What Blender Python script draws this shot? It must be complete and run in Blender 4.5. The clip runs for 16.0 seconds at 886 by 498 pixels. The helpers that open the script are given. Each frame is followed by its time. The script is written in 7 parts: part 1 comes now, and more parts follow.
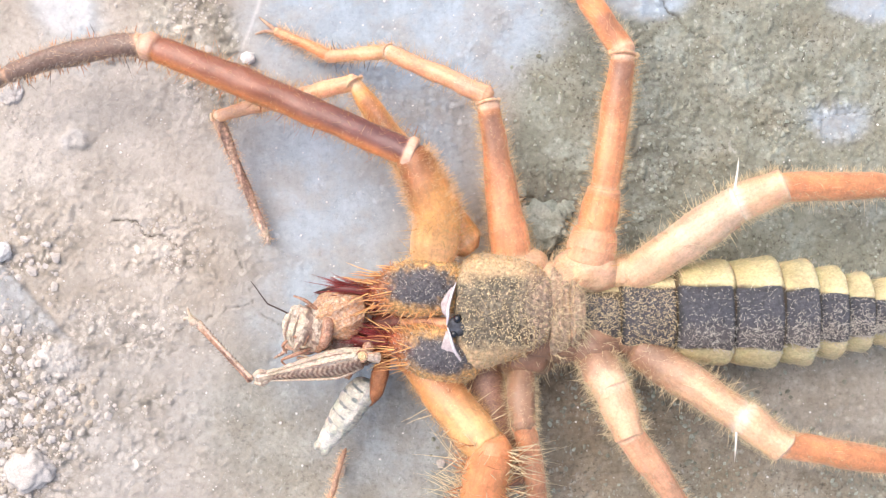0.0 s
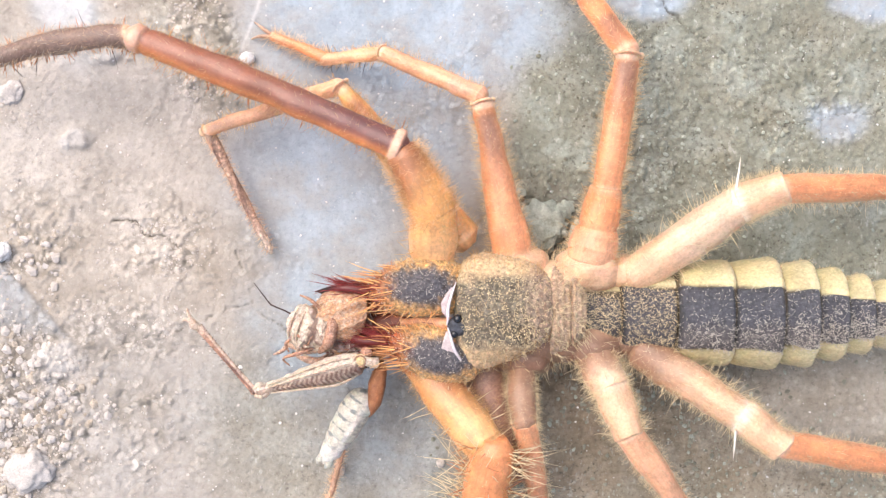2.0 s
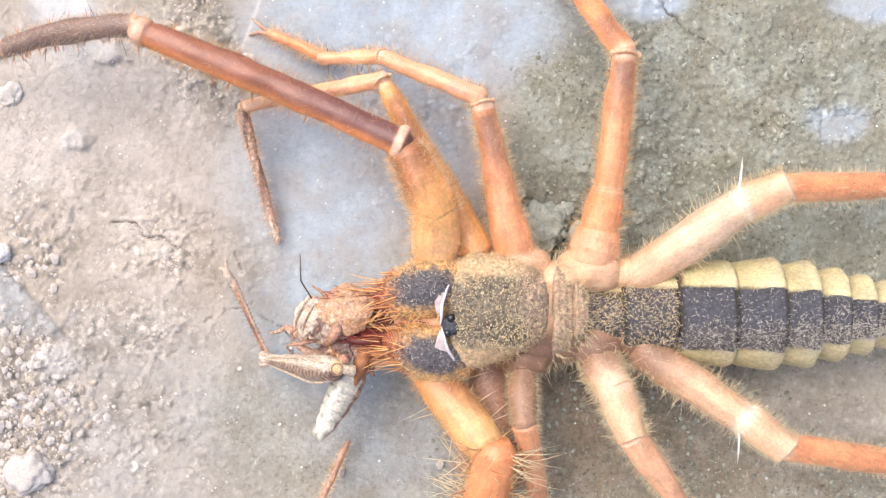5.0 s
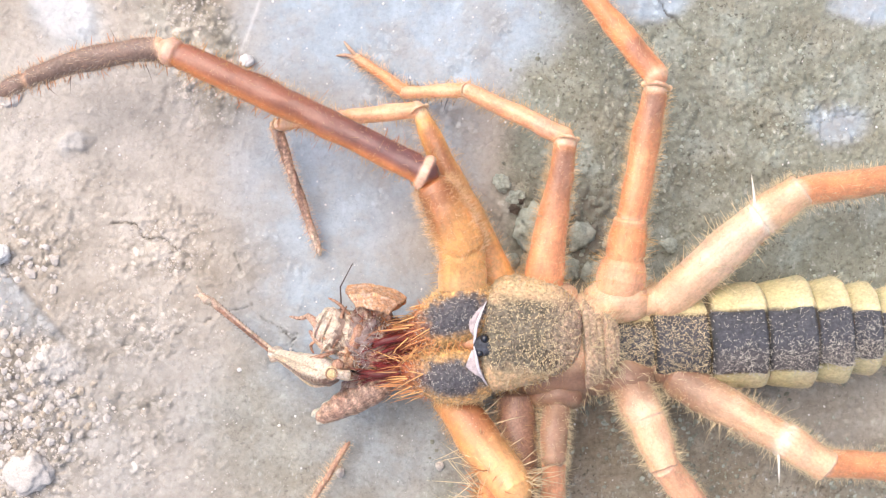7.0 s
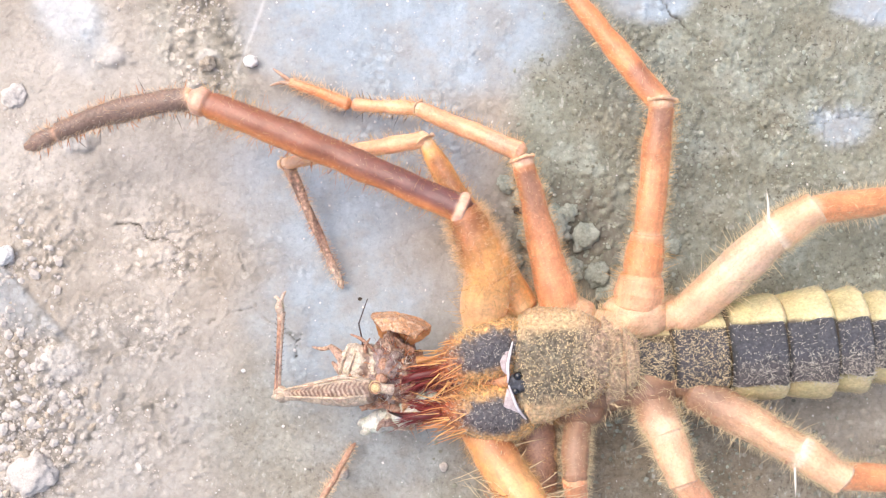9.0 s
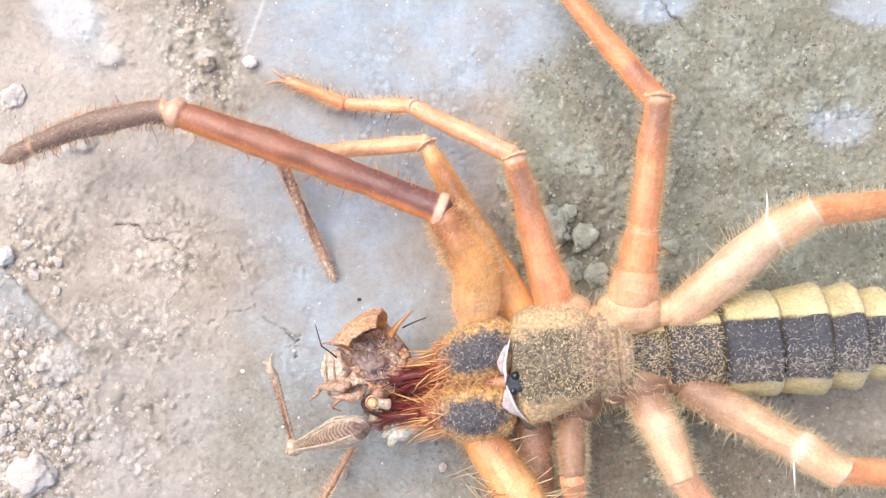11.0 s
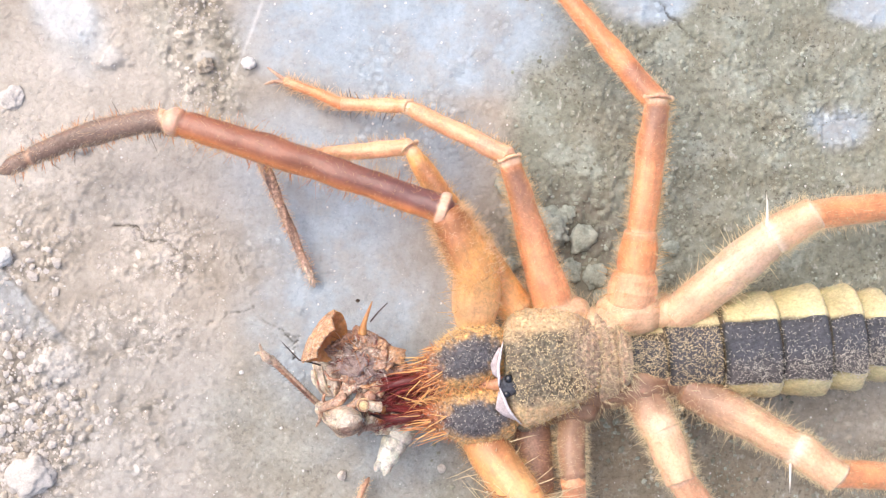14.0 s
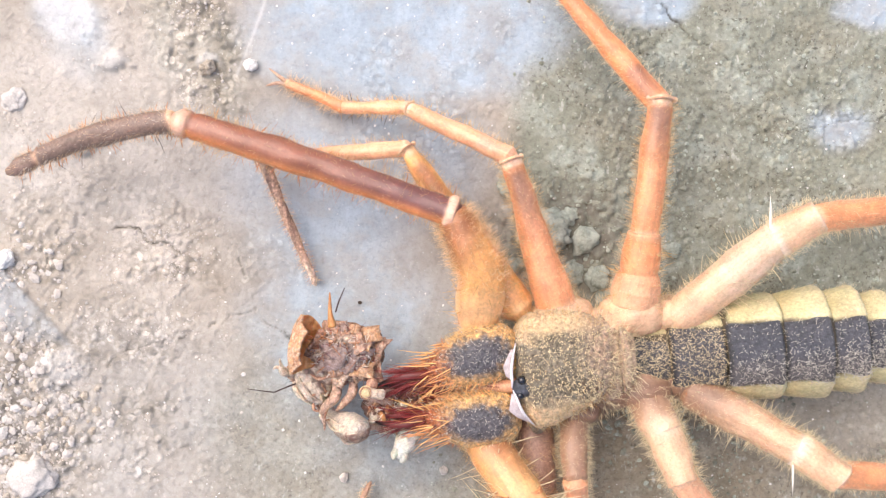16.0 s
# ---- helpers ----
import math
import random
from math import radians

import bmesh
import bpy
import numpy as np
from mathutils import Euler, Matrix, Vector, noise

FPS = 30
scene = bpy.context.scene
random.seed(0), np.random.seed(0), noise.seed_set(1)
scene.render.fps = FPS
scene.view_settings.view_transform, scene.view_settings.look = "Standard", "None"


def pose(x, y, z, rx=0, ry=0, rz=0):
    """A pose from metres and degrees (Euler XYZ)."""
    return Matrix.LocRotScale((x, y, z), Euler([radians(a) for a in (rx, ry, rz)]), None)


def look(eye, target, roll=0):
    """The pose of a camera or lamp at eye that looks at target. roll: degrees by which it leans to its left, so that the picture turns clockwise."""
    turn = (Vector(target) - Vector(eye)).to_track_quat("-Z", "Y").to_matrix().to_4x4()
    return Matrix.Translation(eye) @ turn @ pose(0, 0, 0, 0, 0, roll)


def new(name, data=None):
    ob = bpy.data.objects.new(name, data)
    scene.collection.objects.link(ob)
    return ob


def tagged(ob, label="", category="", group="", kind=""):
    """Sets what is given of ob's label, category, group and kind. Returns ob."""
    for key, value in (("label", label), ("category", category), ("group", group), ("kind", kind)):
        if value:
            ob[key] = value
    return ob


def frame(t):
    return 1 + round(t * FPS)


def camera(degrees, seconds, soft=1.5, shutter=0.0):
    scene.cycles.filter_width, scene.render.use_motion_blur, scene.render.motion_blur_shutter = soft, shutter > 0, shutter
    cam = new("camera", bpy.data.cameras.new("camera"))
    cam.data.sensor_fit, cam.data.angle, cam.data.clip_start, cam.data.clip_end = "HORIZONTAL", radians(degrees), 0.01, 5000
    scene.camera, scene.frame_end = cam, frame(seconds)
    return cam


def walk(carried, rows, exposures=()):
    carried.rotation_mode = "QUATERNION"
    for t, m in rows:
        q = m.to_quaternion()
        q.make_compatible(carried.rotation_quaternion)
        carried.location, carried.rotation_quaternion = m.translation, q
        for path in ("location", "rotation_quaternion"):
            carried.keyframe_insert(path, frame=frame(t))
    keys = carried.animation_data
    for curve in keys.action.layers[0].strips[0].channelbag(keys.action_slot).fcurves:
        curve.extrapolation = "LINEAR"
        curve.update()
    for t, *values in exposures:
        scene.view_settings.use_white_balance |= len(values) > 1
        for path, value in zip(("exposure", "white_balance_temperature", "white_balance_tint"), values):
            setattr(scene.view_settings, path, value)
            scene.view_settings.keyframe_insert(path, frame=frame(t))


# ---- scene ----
MM = 0.001
cam = camera(45, 16.0, soft=1.3)
walk(cam, [
    (0, pose(0.00000, 0.00000, 0.0942)),
    (0.5, pose(0.00000, 0.00000, 0.0942)),
    (1, pose(0.00010, 0.00000, 0.0942)),
    (1.5, pose(0.00010, 0.00000, 0.0942)),
    (2, pose(0.00002, 0.00000, 0.0942)),
    (2.5, pose(-0.00005, 0.00000, 0.0942)),
    (3, pose(-0.00007, 0.00000, 0.0942)),
    (3.5, pose(0.00010, 0.00002, 0.0942)),
    (4, pose(0.00010, 0.00007, 0.0942)),
    (6.5, pose(0.00000, 0.00017, 0.0942)),
    (7, pose(0.00010, 0.00022, 0.0942)),
    (7.5, pose(0.00002, 0.00027, 0.0942)),
    (8, pose(-0.00002, 0.00027, 0.0942)),
    (8.5, pose(-0.00012, 0.00025, 0.0942)),
    (9, pose(-0.00025, 0.00030, 0.0942)),
    (11.5, pose(-0.00015, 0.00035, 0.0942)),
    (12, pose(-0.00005, 0.00037, 0.0942)),
    (12.5, pose(-0.00010, 0.00045, 0.0942)),
    (13, pose(0.00000, 0.00045, 0.0942)),
    (13.5, pose(-0.00005, 0.00045, 0.0942)),
    (14, pose(-0.00007, 0.00045, 0.0942)),
    (14.5, pose(-0.00015, 0.00050, 0.0942)),
    (15, pose(-0.00007, 0.00050, 0.0942)),
    (15.5, pose(-0.00010, 0.00060, 0.0942)),
    (16, pose(-0.00025, 0.00062, 0.0942)),
],
    exposures=[(0.0, 0.99, 6520, 12), (16.0, 0.99, 6520, 12)])

# ---- daylight: an even, hazy sky with a very soft sun ----
world = bpy.data.worlds.new("sky")
scene.world = world
world.use_nodes = True
sky = world.node_tree.nodes.new("ShaderNodeTexSky")
sky.sky_type = 'NISHITA'
sky.sun_disc = False
sky.sun_elevation = radians(55)
sky.sun_rotation = radians(-50)
sky.dust_density = 4.0
world.node_tree.nodes["Background"].inputs["Strength"].default_value = 0.125
world.node_tree.links.new(sky.outputs[0], world.node_tree.nodes["Background"].inputs["Color"])
sun_data = bpy.data.lights.new("sun", 'SUN')
sun_data.energy = 1.45
sun_data.angle = radians(75)
sun_data.color = (1.0, 0.95, 0.88)
sun = new("sun", sun_data)
sun.matrix_basis = look((-0.34, 0.34, 0.88), (0, 0, 0))


# ---- materials ----
class Nodes:
    """Short hand for building one node material."""

    def __init__(self, name):
        self.mat = bpy.data.materials.new(name)
        self.mat.use_nodes = True
        self.tree = self.mat.node_tree
        self.bsdf = self.tree.nodes["Principled BSDF"]
        self.coord = self.tree.nodes.new("ShaderNodeTexCoord")

    def node(self, kind, **values):
        n = self.tree.nodes.new(kind)
        for key, value in values.items():
            n.inputs[key.replace("_", " ")].default_value = value
        return n

    def link(self, a, b):
        self.tree.links.new(a, b)

    def noise(self, size, detail=4.0, rough=0.6, stretch=None):
        """Noise whose features are about size millimetres wide."""
        n = self.node("ShaderNodeTexNoise", Scale=1.0 / (size * MM), Detail=detail, Roughness=rough)
        if stretch:
            m = self.node("ShaderNodeMapping")
            m.inputs["Scale"].default_value = stretch
            self.link(self.coord.outputs["Object"], m.inputs["Vector"])
            self.link(m.outputs["Vector"], n.inputs["Vector"])
        else:
            self.link(self.coord.outputs["Object"], n.inputs["Vector"])
        return n.outputs["Fac"]

    def ramp(self, fac, stops):
        n = self.node("ShaderNodeValToRGB")
        while len(n.color_ramp.elements) < len(stops):
            n.color_ramp.elements.new(0.5)
        for e, (at, c) in zip(n.color_ramp.elements, stops):
            e.position, e.color = at, (*c, 1) if len(c) == 3 else c
        self.link(fac, n.inputs["Fac"])
        return n.outputs["Color"]

    def mix(self, fac, a, b, mode='MIX'):
        n = self.tree.nodes.new("ShaderNodeMix")
        n.data_type, n.blend_type = 'RGBA', mode
        for value, socket in ((fac, n.inputs[0]), (a, n.inputs[6]), (b, n.inputs[7])):
            if hasattr(value, "links"):
                self.link(value, socket)
            else:
                socket.default_value = (*value, 1) if isinstance(value, tuple) else value
        return n.outputs[2]

    def net(self, size, width):
        """A wandering net of thin lines: 1 on the lines; cells about size millimetres wide."""
        warp = self.node("ShaderNodeTexNoise", Scale=0.8 / (size * MM), Detail=3.0)
        self.link(self.coord.outputs["Object"], warp.inputs["Vector"])
        move = self.node("ShaderNodeMix")
        move.data_type, move.blend_type = 'RGBA', 'ADD'
        move.inputs[0].default_value = 1.1 * size * MM
        self.link(self.coord.outputs["Object"], move.inputs[6])
        self.link(warp.outputs["Color"], move.inputs[7])
        cells = self.node("ShaderNodeTexVoronoi", Scale=1.0 / (size * MM))
        cells.feature = 'DISTANCE_TO_EDGE'
        self.link(move.outputs[2], cells.inputs["Vector"])
        return self.ramp(cells.outputs["Distance"], [(0.0, (1, 1, 1)), (width, (0, 0, 0))])

    def bands(self):
        """The three masks that the mesh carries."""
        a = self.node("ShaderNodeAttribute")
        a.attribute_name = "bands"
        s = self.node("ShaderNodeSeparateColor")
        self.link(a.outputs["Color"], s.inputs[0])
        return [*s.outputs, a.outputs["Alpha"]]

    def done(self, colour, rough=0.5, bump=None, depth=0.1, gloss=0.5, skin=0.0, skin_colour=(1.0, 0.4, 0.2)):
        b = self.bsdf
        if hasattr(colour, "links"):
            self.link(colour, b.inputs["Base Color"])
        else:
            b.inputs["Base Color"].default_value = (*colour, 1)
        b.inputs["Roughness"].default_value = rough
        b.inputs["Specular IOR Level"].default_value = gloss
        if skin:
            b.inputs["Subsurface Weight"].default_value = skin
            b.inputs["Subsurface Radius"].default_value = skin_colour
            b.inputs["Subsurface Scale"].default_value = 0.0008
        if bump is not None:
            n = self.node("ShaderNodeBump", Strength=1.0, Distance=depth * MM)
            self.link(bump, n.inputs["Height"])
            self.link(n.outputs["Normal"], b.inputs["Normal"])
        return self.mat


def hide(name, a, b, c, rough=0.40, grain=0.25, coarse=1.6, skin=0.25, depth=0.05, speck=0.14, streak=0.0, fleck=0.0, gloss=0.45, smooth_b=False, nets=()):
    """Cuticle: colour a, band colours b and c from the mesh's masks, with fine mottling."""
    n = Nodes(name)
    m = n.bands()
    col = n.mix(m[0], a, b)
    col = n.mix(m[1], col, c)
    big = n.noise(coarse, 3)
    fine = n.noise(grain, 5, 0.7)
    col = n.mix(0.45, col, n.ramp(big, [(0.3, (0.55, 0.5, 0.45)), (0.7, (1.25, 1.2, 1.15))]), 'MULTIPLY')
    col = n.mix(speck, col, n.ramp(fine, [(0.35, (0.25, 0.2, 0.18)), (0.55, (1, 1, 1)), (0.75, (1.5, 1.5, 1.45))]), 'MULTIPLY')
    if streak:
        lines = n.noise(0.55, 4, 0.6, (0.12, 1.0, 1.0))
        col = n.mix(streak, col, n.ramp(lines, [(0.35, (0.55, 0.48, 0.42)), (0.5, (1, 1, 1)), (0.7, (1.3, 1.28, 1.25))]), 'MULTIPLY')
    if fleck:
        bare = n.mix(m[0] if smooth_b else 0.0, (fleck, fleck, fleck), (0.15 * fleck, 0.15 * fleck, 0.15 * fleck))
        one = n.node("ShaderNodeSeparateColor")
        n.link(bare, one.inputs[0])
        col = n.mix(one.outputs[0], col, n.ramp(n.noise(0.34, 3, 0.65), [(0.38, (0.14, 0.12, 0.10)), (0.46, (0.95, 0.95, 0.95)), (0.54, (1, 1, 1)), (0.62, (2.1, 2.0, 1.85))]), 'MULTIPLY')
    for size, width, tint, weight in nets:
        col = n.mix(n.mix(1.0, n.net(size, width), (weight, weight, weight), 'MULTIPLY'), col, tint)
    return n.done(col, rough, fine, depth, gloss, skin)


def plain(name, a, b, size, rough=0.5, depth=0.05, skin=0.0, gloss=0.4, nets=()):
    """Two colours mottled at a coarse and a fine scale."""
    n = Nodes(name)
    big, fine = n.noise(size, 4), n.noise(size / 5, 4, 0.7)
    col = n.ramp(big, [(0.3, a), (0.7, b)])
    col = n.mix(0.5, col, n.ramp(fine, [(0.3, (0.5, 0.48, 0.46)), (0.7, (1.3, 1.3, 1.3))]), 'MULTIPLY')
    for cell, width, tint, weight in nets:
        col = n.mix(n.mix(1.0, n.net(cell, width), (weight, weight, weight), 'MULTIPLY'), col, tint)
    return n.done(col, rough, fine, depth, gloss, skin)


def hair_mat(name, colour, rough=0.4):
    n = Nodes(name)
    col = n.mix(0.5, colour, n.ramp(n.noise(1.2, 2), [(0.3, (0.6, 0.55, 0.5)), (0.7, (1.25, 1.25, 1.2))]), 'MULTIPLY')
    return n.done(col, rough, gloss=0.4)


ORANGE = hide("orange_cuticle", (0.775, 0.318, 0.14), (0.23, 0.11, 0.078), (0.875, 0.588, 0.41), rough=0.34, speck=0.25, streak=0.35, gloss=0.55, fleck=0.05)
# PALE's second colour paints body shade on lower-side hips and leg roots
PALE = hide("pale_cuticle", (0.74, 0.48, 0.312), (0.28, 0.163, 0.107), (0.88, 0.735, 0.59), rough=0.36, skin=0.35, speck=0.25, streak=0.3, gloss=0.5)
RUST = hide("rust_cuticle", (0.70, 0.26, 0.09), (0.15, 0.055, 0.055), (0.76, 0.46, 0.33), rough=0.30, speck=0.2, streak=0.35, gloss=0.7)
DUSKY = hide("dusky_cuticle", (0.25, 0.168, 0.132), (0.44, 0.20, 0.11), (0.75, 0.46, 0.30), speck=0.5)
AMBER = hide("amber_cuticle", (0.82, 0.425, 0.155), (0.36, 0.14, 0.06), (0.84, 0.54, 0.30), rough=0.33, skin=0.35, speck=0.25, streak=0.3, gloss=0.7, fleck=0.08)
CARAPACE = hide("carapace_cuticle", (0.268, 0.232, 0.175), (0.80, 0.585, 0.355), (0.58, 0.42, 0.31), rough=0.38, grain=0.3, depth=0.3, speck=0.6, fleck=0.5, smooth_b=True)
JAW = hide("jaw_cuticle", (0.66, 0.40, 0.172), (0.105, 0.10, 0.112), (0.36, 0.07, 0.03), rough=0.40, grain=0.22, depth=0.15, speck=0.5, fleck=0.6)
PLATE = hide("back_plate_cuticle", (0.050, 0.055, 0.072), (0.15, 0.125, 0.11), (0.012, 0.012, 0.014), rough=0.30, grain=0.2, depth=0.15, speck=0.5, skin=0.0, fleck=0.5, gloss=0.6)
FLANK = hide("flank_cuticle", (0.55, 0.48, 0.265), (0.08, 0.06, 0.035), (0.68, 0.61, 0.39), rough=0.42, skin=0.3, speck=0.3, fleck=0.12)
FANG = hide("fang_cuticle", (0.12, 0.016, 0.015), (0.012, 0.006, 0.006), (0.22, 0.045, 0.02), rough=0.34, skin=0.0)
RIM = plain("pale_membrane", (0.58, 0.52, 0.54), (0.86, 0.81, 0.83), 0.6, 0.2)
PEACH = plain("peach_membrane", (0.46, 0.19, 0.10), (0.70, 0.38, 0.22), 0.6, 0.3, skin=0.2)
GORE = plain("dark_gore", (0.12, 0.06, 0.05), (0.42, 0.26, 0.21), 0.7, 0.26, 0.3, 0.1)
THROAT = plain("red_membrane", (0.07, 0.014, 0.010), (0.22, 0.055, 0.03), 0.8, 0.35, skin=0.1)
EYE = plain("eye_lens", (0.006, 0.006, 0.008), (0.02, 0.02, 0.025), 0.5, 0.06, 0.0, 0, 0.6)
HAIR_GOLD = hair_mat("golden_bristle", (0.62, 0.37, 0.14))
HAIR_STRAW = hair_mat("straw_bristle", (0.80, 0.57, 0.29))
HAIR_AMBER = hair_mat("amber_bristle", (0.84, 0.49, 0.20))
HAIR_RED = hair_mat("red_orange_bristle", (0.74, 0.335, 0.14))
HAIR_RUST = hair_mat("rust_bristle", (0.52, 0.20, 0.08))
HAIR_PALE = hair_mat("pale_bristle", (0.74, 0.60, 0.38))
HAIR_GREY = hair_mat("grey_bristle", (0.58, 0.53, 0.46))
HAIR_WINE = hair_mat("wine_red_bristle", (0.23, 0.035, 0.035), 0.3)
HAIR_DARK = hair_mat("dark_spine", (0.06, 0.035, 0.03))
VISCERA = plain("grey_viscera", (0.28, 0.175, 0.15), (0.62, 0.47, 0.42), 0.45, 0.16, 0.25, 0.15, 0.8, nets=((0.3, 0.08, (0.80, 0.72, 0.70), 0.2),))
HAIR_HALO = hair_mat("peach_down", (0.88, 0.60, 0.36))
DOTTED = hide("dotted_cuticle", (0.54, 0.36, 0.27), (0.20, 0.115, 0.085), (0.80, 0.68, 0.57), rough=0.36, speck=0.5, coarse=0.5, fleck=0.42, nets=((0.45, 0.10, (0.10, 0.05, 0.035), 0.45),))
HAIR_WHITE = hair_mat("white_spine", (0.82, 0.76, 0.68))
HUSK = hide("husk", (0.47, 0.255, 0.165), (0.17, 0.08, 0.06), (0.74, 0.58, 0.46), rough=0.26, skin=0.15, depth=0.12, speck=0.5, coarse=0.9, fleck=0.22, gloss=0.6, nets=((0.9, 0.07, (0.075, 0.035, 0.025), 0.45), (0.3, 0.08, (0.80, 0.66, 0.55), 0.18)))
CREAM = hide("cream_cuticle", (0.62, 0.50, 0.39), (0.16, 0.085, 0.06), (0.80, 0.71, 0.59), rough=0.32, depth=0.10, speck=0.4, coarse=0.7, fleck=0.16, gloss=0.6, nets=((0.7, 0.06, (0.17, 0.09, 0.065), 0.5),))
BELLY = hide("pale_belly", (0.62, 0.605, 0.52), (0.15, 0.175, 0.19), (0.86, 0.83, 0.75), rough=0.36, depth=0.12, speck=0.35, coarse=0.7, gloss=0.6, nets=((0.55, 0.07, (0.30, 0.30, 0.27), 0.5),))
FLESH = plain("torn_flesh", (0.30, 0.17, 0.135), (0.66, 0.465, 0.385), 0.5, 0.22, 0.3, 0.15, 0.7, nets=((0.8, 0.08, (0.09, 0.04, 0.035), 0.45), (0.3, 0.08, (0.84, 0.72, 0.66), 0.2)))
YELLOW = plain("yellow_joint", (0.56, 0.34, 0.13), (0.88, 0.71, 0.42), 0.5, 0.28, 0.08, 0.2, 0.7, nets=((0.5, 0.06, (0.36, 0.17, 0.07), 0.5),))
FEELER = hide("feeler_cuticle", (0.54, 0.35, 0.25), (0.17, 0.095, 0.065), (0.72, 0.44, 0.30), speck=0.5, coarse=0.8)
SHELL = hide("saddle_cuticle", (0.60, 0.305, 0.145), (0.30, 0.155, 0.095), (0.78, 0.63, 0.50), rough=0.34, skin=0.15, depth=0.10, speck=0.4, coarse=0.5, fleck=0.2, gloss=0.6, nets=((0.24, 0.12, (0.84, 0.70, 0.56), 0.26), (0.6, 0.08, (0.15, 0.07, 0.04), 0.4)))
WING = plain("wing_brown", (0.24, 0.085, 0.035), (0.46, 0.20, 0.09), 0.7, 0.3, 0.1, 0.15)
CHITIN = plain("brown_shell", (0.40, 0.175, 0.065), (0.68, 0.345, 0.14), 1.4, 0.30, 0.05, 0.25)
STONE_PALE = plain("pale_stone", (0.56, 0.49, 0.43), (0.76, 0.68, 0.61), 1.2, 0.85, 0.2)
STONE_CLOD = plain("dry_earth", (0.48, 0.435, 0.395), (0.62, 0.57, 0.53), 0.9, 0.9, 0.05)
STONE_CRUMB = plain("dark_crumb", (0.05, 0.035, 0.025), (0.16, 0.12, 0.09), 0.6, 0.8, 0.2)
STONE_SAND = plain("sand_grain", (0.44, 0.392, 0.348), (0.61, 0.55, 0.50), 2.0, 0.85, 0.1)
STONE_GREY = plain("grey_stone", (0.30, 0.325, 0.265), (0.54, 0.56, 0.475), 1.2, 0.8, 0.25)
STONE_SOIL = plain("soil_crumb", (0.17, 0.17, 0.13), (0.34, 0.34, 0.27), 2.0, 0.9, 0.1)
STONE_TAN = plain("tan_stone", (0.40, 0.33, 0.25), (0.58, 0.50, 0.41), 0.8, 0.85, 0.15)
STONE_WHITE = plain("white_stone", (0.72, 0.68, 0.64), (0.88, 0.85, 0.82), 0.8, 0.7, 0.12)


def ground_material():
    n = Nodes("dusty_cement")
    m = n.bands()                      # grit, blue film, olive soil, chalk; spider shade and glare painted in
    extra = n.node("ShaderNodeAttribute")
    extra.attribute_name = "marks"     # crumbly patches, cracks, shade painted into gravel gaps
    e = n.node("ShaderNodeSeparateColor")
    n.link(extra.outputs["Color"], e.inputs[0])
    crumbly, cracked, gap_shade = e.outputs[0], e.outputs[1], e.outputs[2]
    big, mid, fine, dust = n.noise(11, 5, 0.65), n.noise(2.6, 5, 0.7), n.noise(0.5, 5, 0.75), n.noise(0.22, 3, 0.7)
    sand = n.ramp(mid, [(0.25, (0.385, 0.334, 0.282)), (0.5, (0.49, 0.432, 0.373)), (0.75, (0.585, 0.528, 0.47))])
    film = n.ramp(mid, [(0.25, (0.285, 0.33, 0.375)), (0.55, (0.365, 0.427, 0.485)), (0.8, (0.44, 0.503, 0.56))])
    soil = n.ramp(mid, [(0.25, (0.175, 0.178, 0.135)), (0.5, (0.248, 0.254, 0.202)), (0.75, (0.325, 0.338, 0.285))])
    cement = n.ramp(mid, [(0.25, (0.300, 0.259, 0.212)), (0.5, (0.366, 0.318, 0.265)), (0.75, (0.432, 0.380, 0.325))])
    crust = n.noise(5.5, 6, 0.68)
    earth = n.ramp(mid, [(0.25, (0.184, 0.142, 0.095)), (0.5, (0.262, 0.208, 0.148)), (0.75, (0.335, 0.29, 0.23))])
    soil = n.mix(n.ramp(crust, [(0.50, (0, 0, 0)), (0.58, (0.75, 0.75, 0.75))]), soil, (0.315, 0.34, 0.295))
    film = n.mix(n.ramp(crust, [(0.42, (0.55, 0.55, 0.55)), (0.55, (0, 0, 0))]), film, (0.40, 0.385, 0.36))
    # the earth tone also carries the painted shade between the legs
    soil = n.mix(m[0], soil, earth)
    pits = n.mix(1.0, n.ramp(n.noise(0.42, 3, 0.7), [(0.36, (1, 1, 1)), (0.43, (0, 0, 0))]), n.ramp(n.noise(3.4, 4, 0.6), [(0.44, (0, 0, 0)), (0.58, (0.8, 0.8, 0.8))]), 'MULTIPLY')
    soil = n.mix(n.ramp(n.noise(7.0, 4, 0.6), [(0.47, (0, 0, 0)), (0.62, (0.42, 0.42, 0.42))]), soil, n.ramp(mid, [(0.25, (0.21, 0.185, 0.13)), (0.75, (0.335, 0.305, 0.235))]))
    chips = n.mix(1.0, n.ramp(n.noise(0.5, 2, 0.6, (1.0, 0.55, 1.0)), [(0.60, (0, 0, 0)), (0.66, (0.85, 0.85, 0.85))]), n.ramp(n.noise(3.0, 4, 0.6), [(0.42, (0, 0, 0)), (0.56, (0.9, 0.9, 0.9))]), 'MULTIPLY')
    soil = n.mix(chips, soil, (0.43, 0.43, 0.38))
    soil = n.mix(pits, soil, (0.075, 0.068, 0.05))
    sand = n.mix(n.mix(0.75, pits, (0, 0, 0)), sand, (0.17, 0.14, 0.11))
    col = n.mix(m[0], cement, sand)
    col = n.mix(m[2], col, soil)
    col = n.mix(m[1], col, film)
    # broken crumbs: small cells, each with its own tone and darker joints
    cells = n.node("ShaderNodeTexVoronoi", Scale=1.0 / (0.62 * MM), Randomness=1.0)
    warp = n.node("ShaderNodeTexNoise", Scale=1.0 / (0.9 * MM), Detail=2.0)
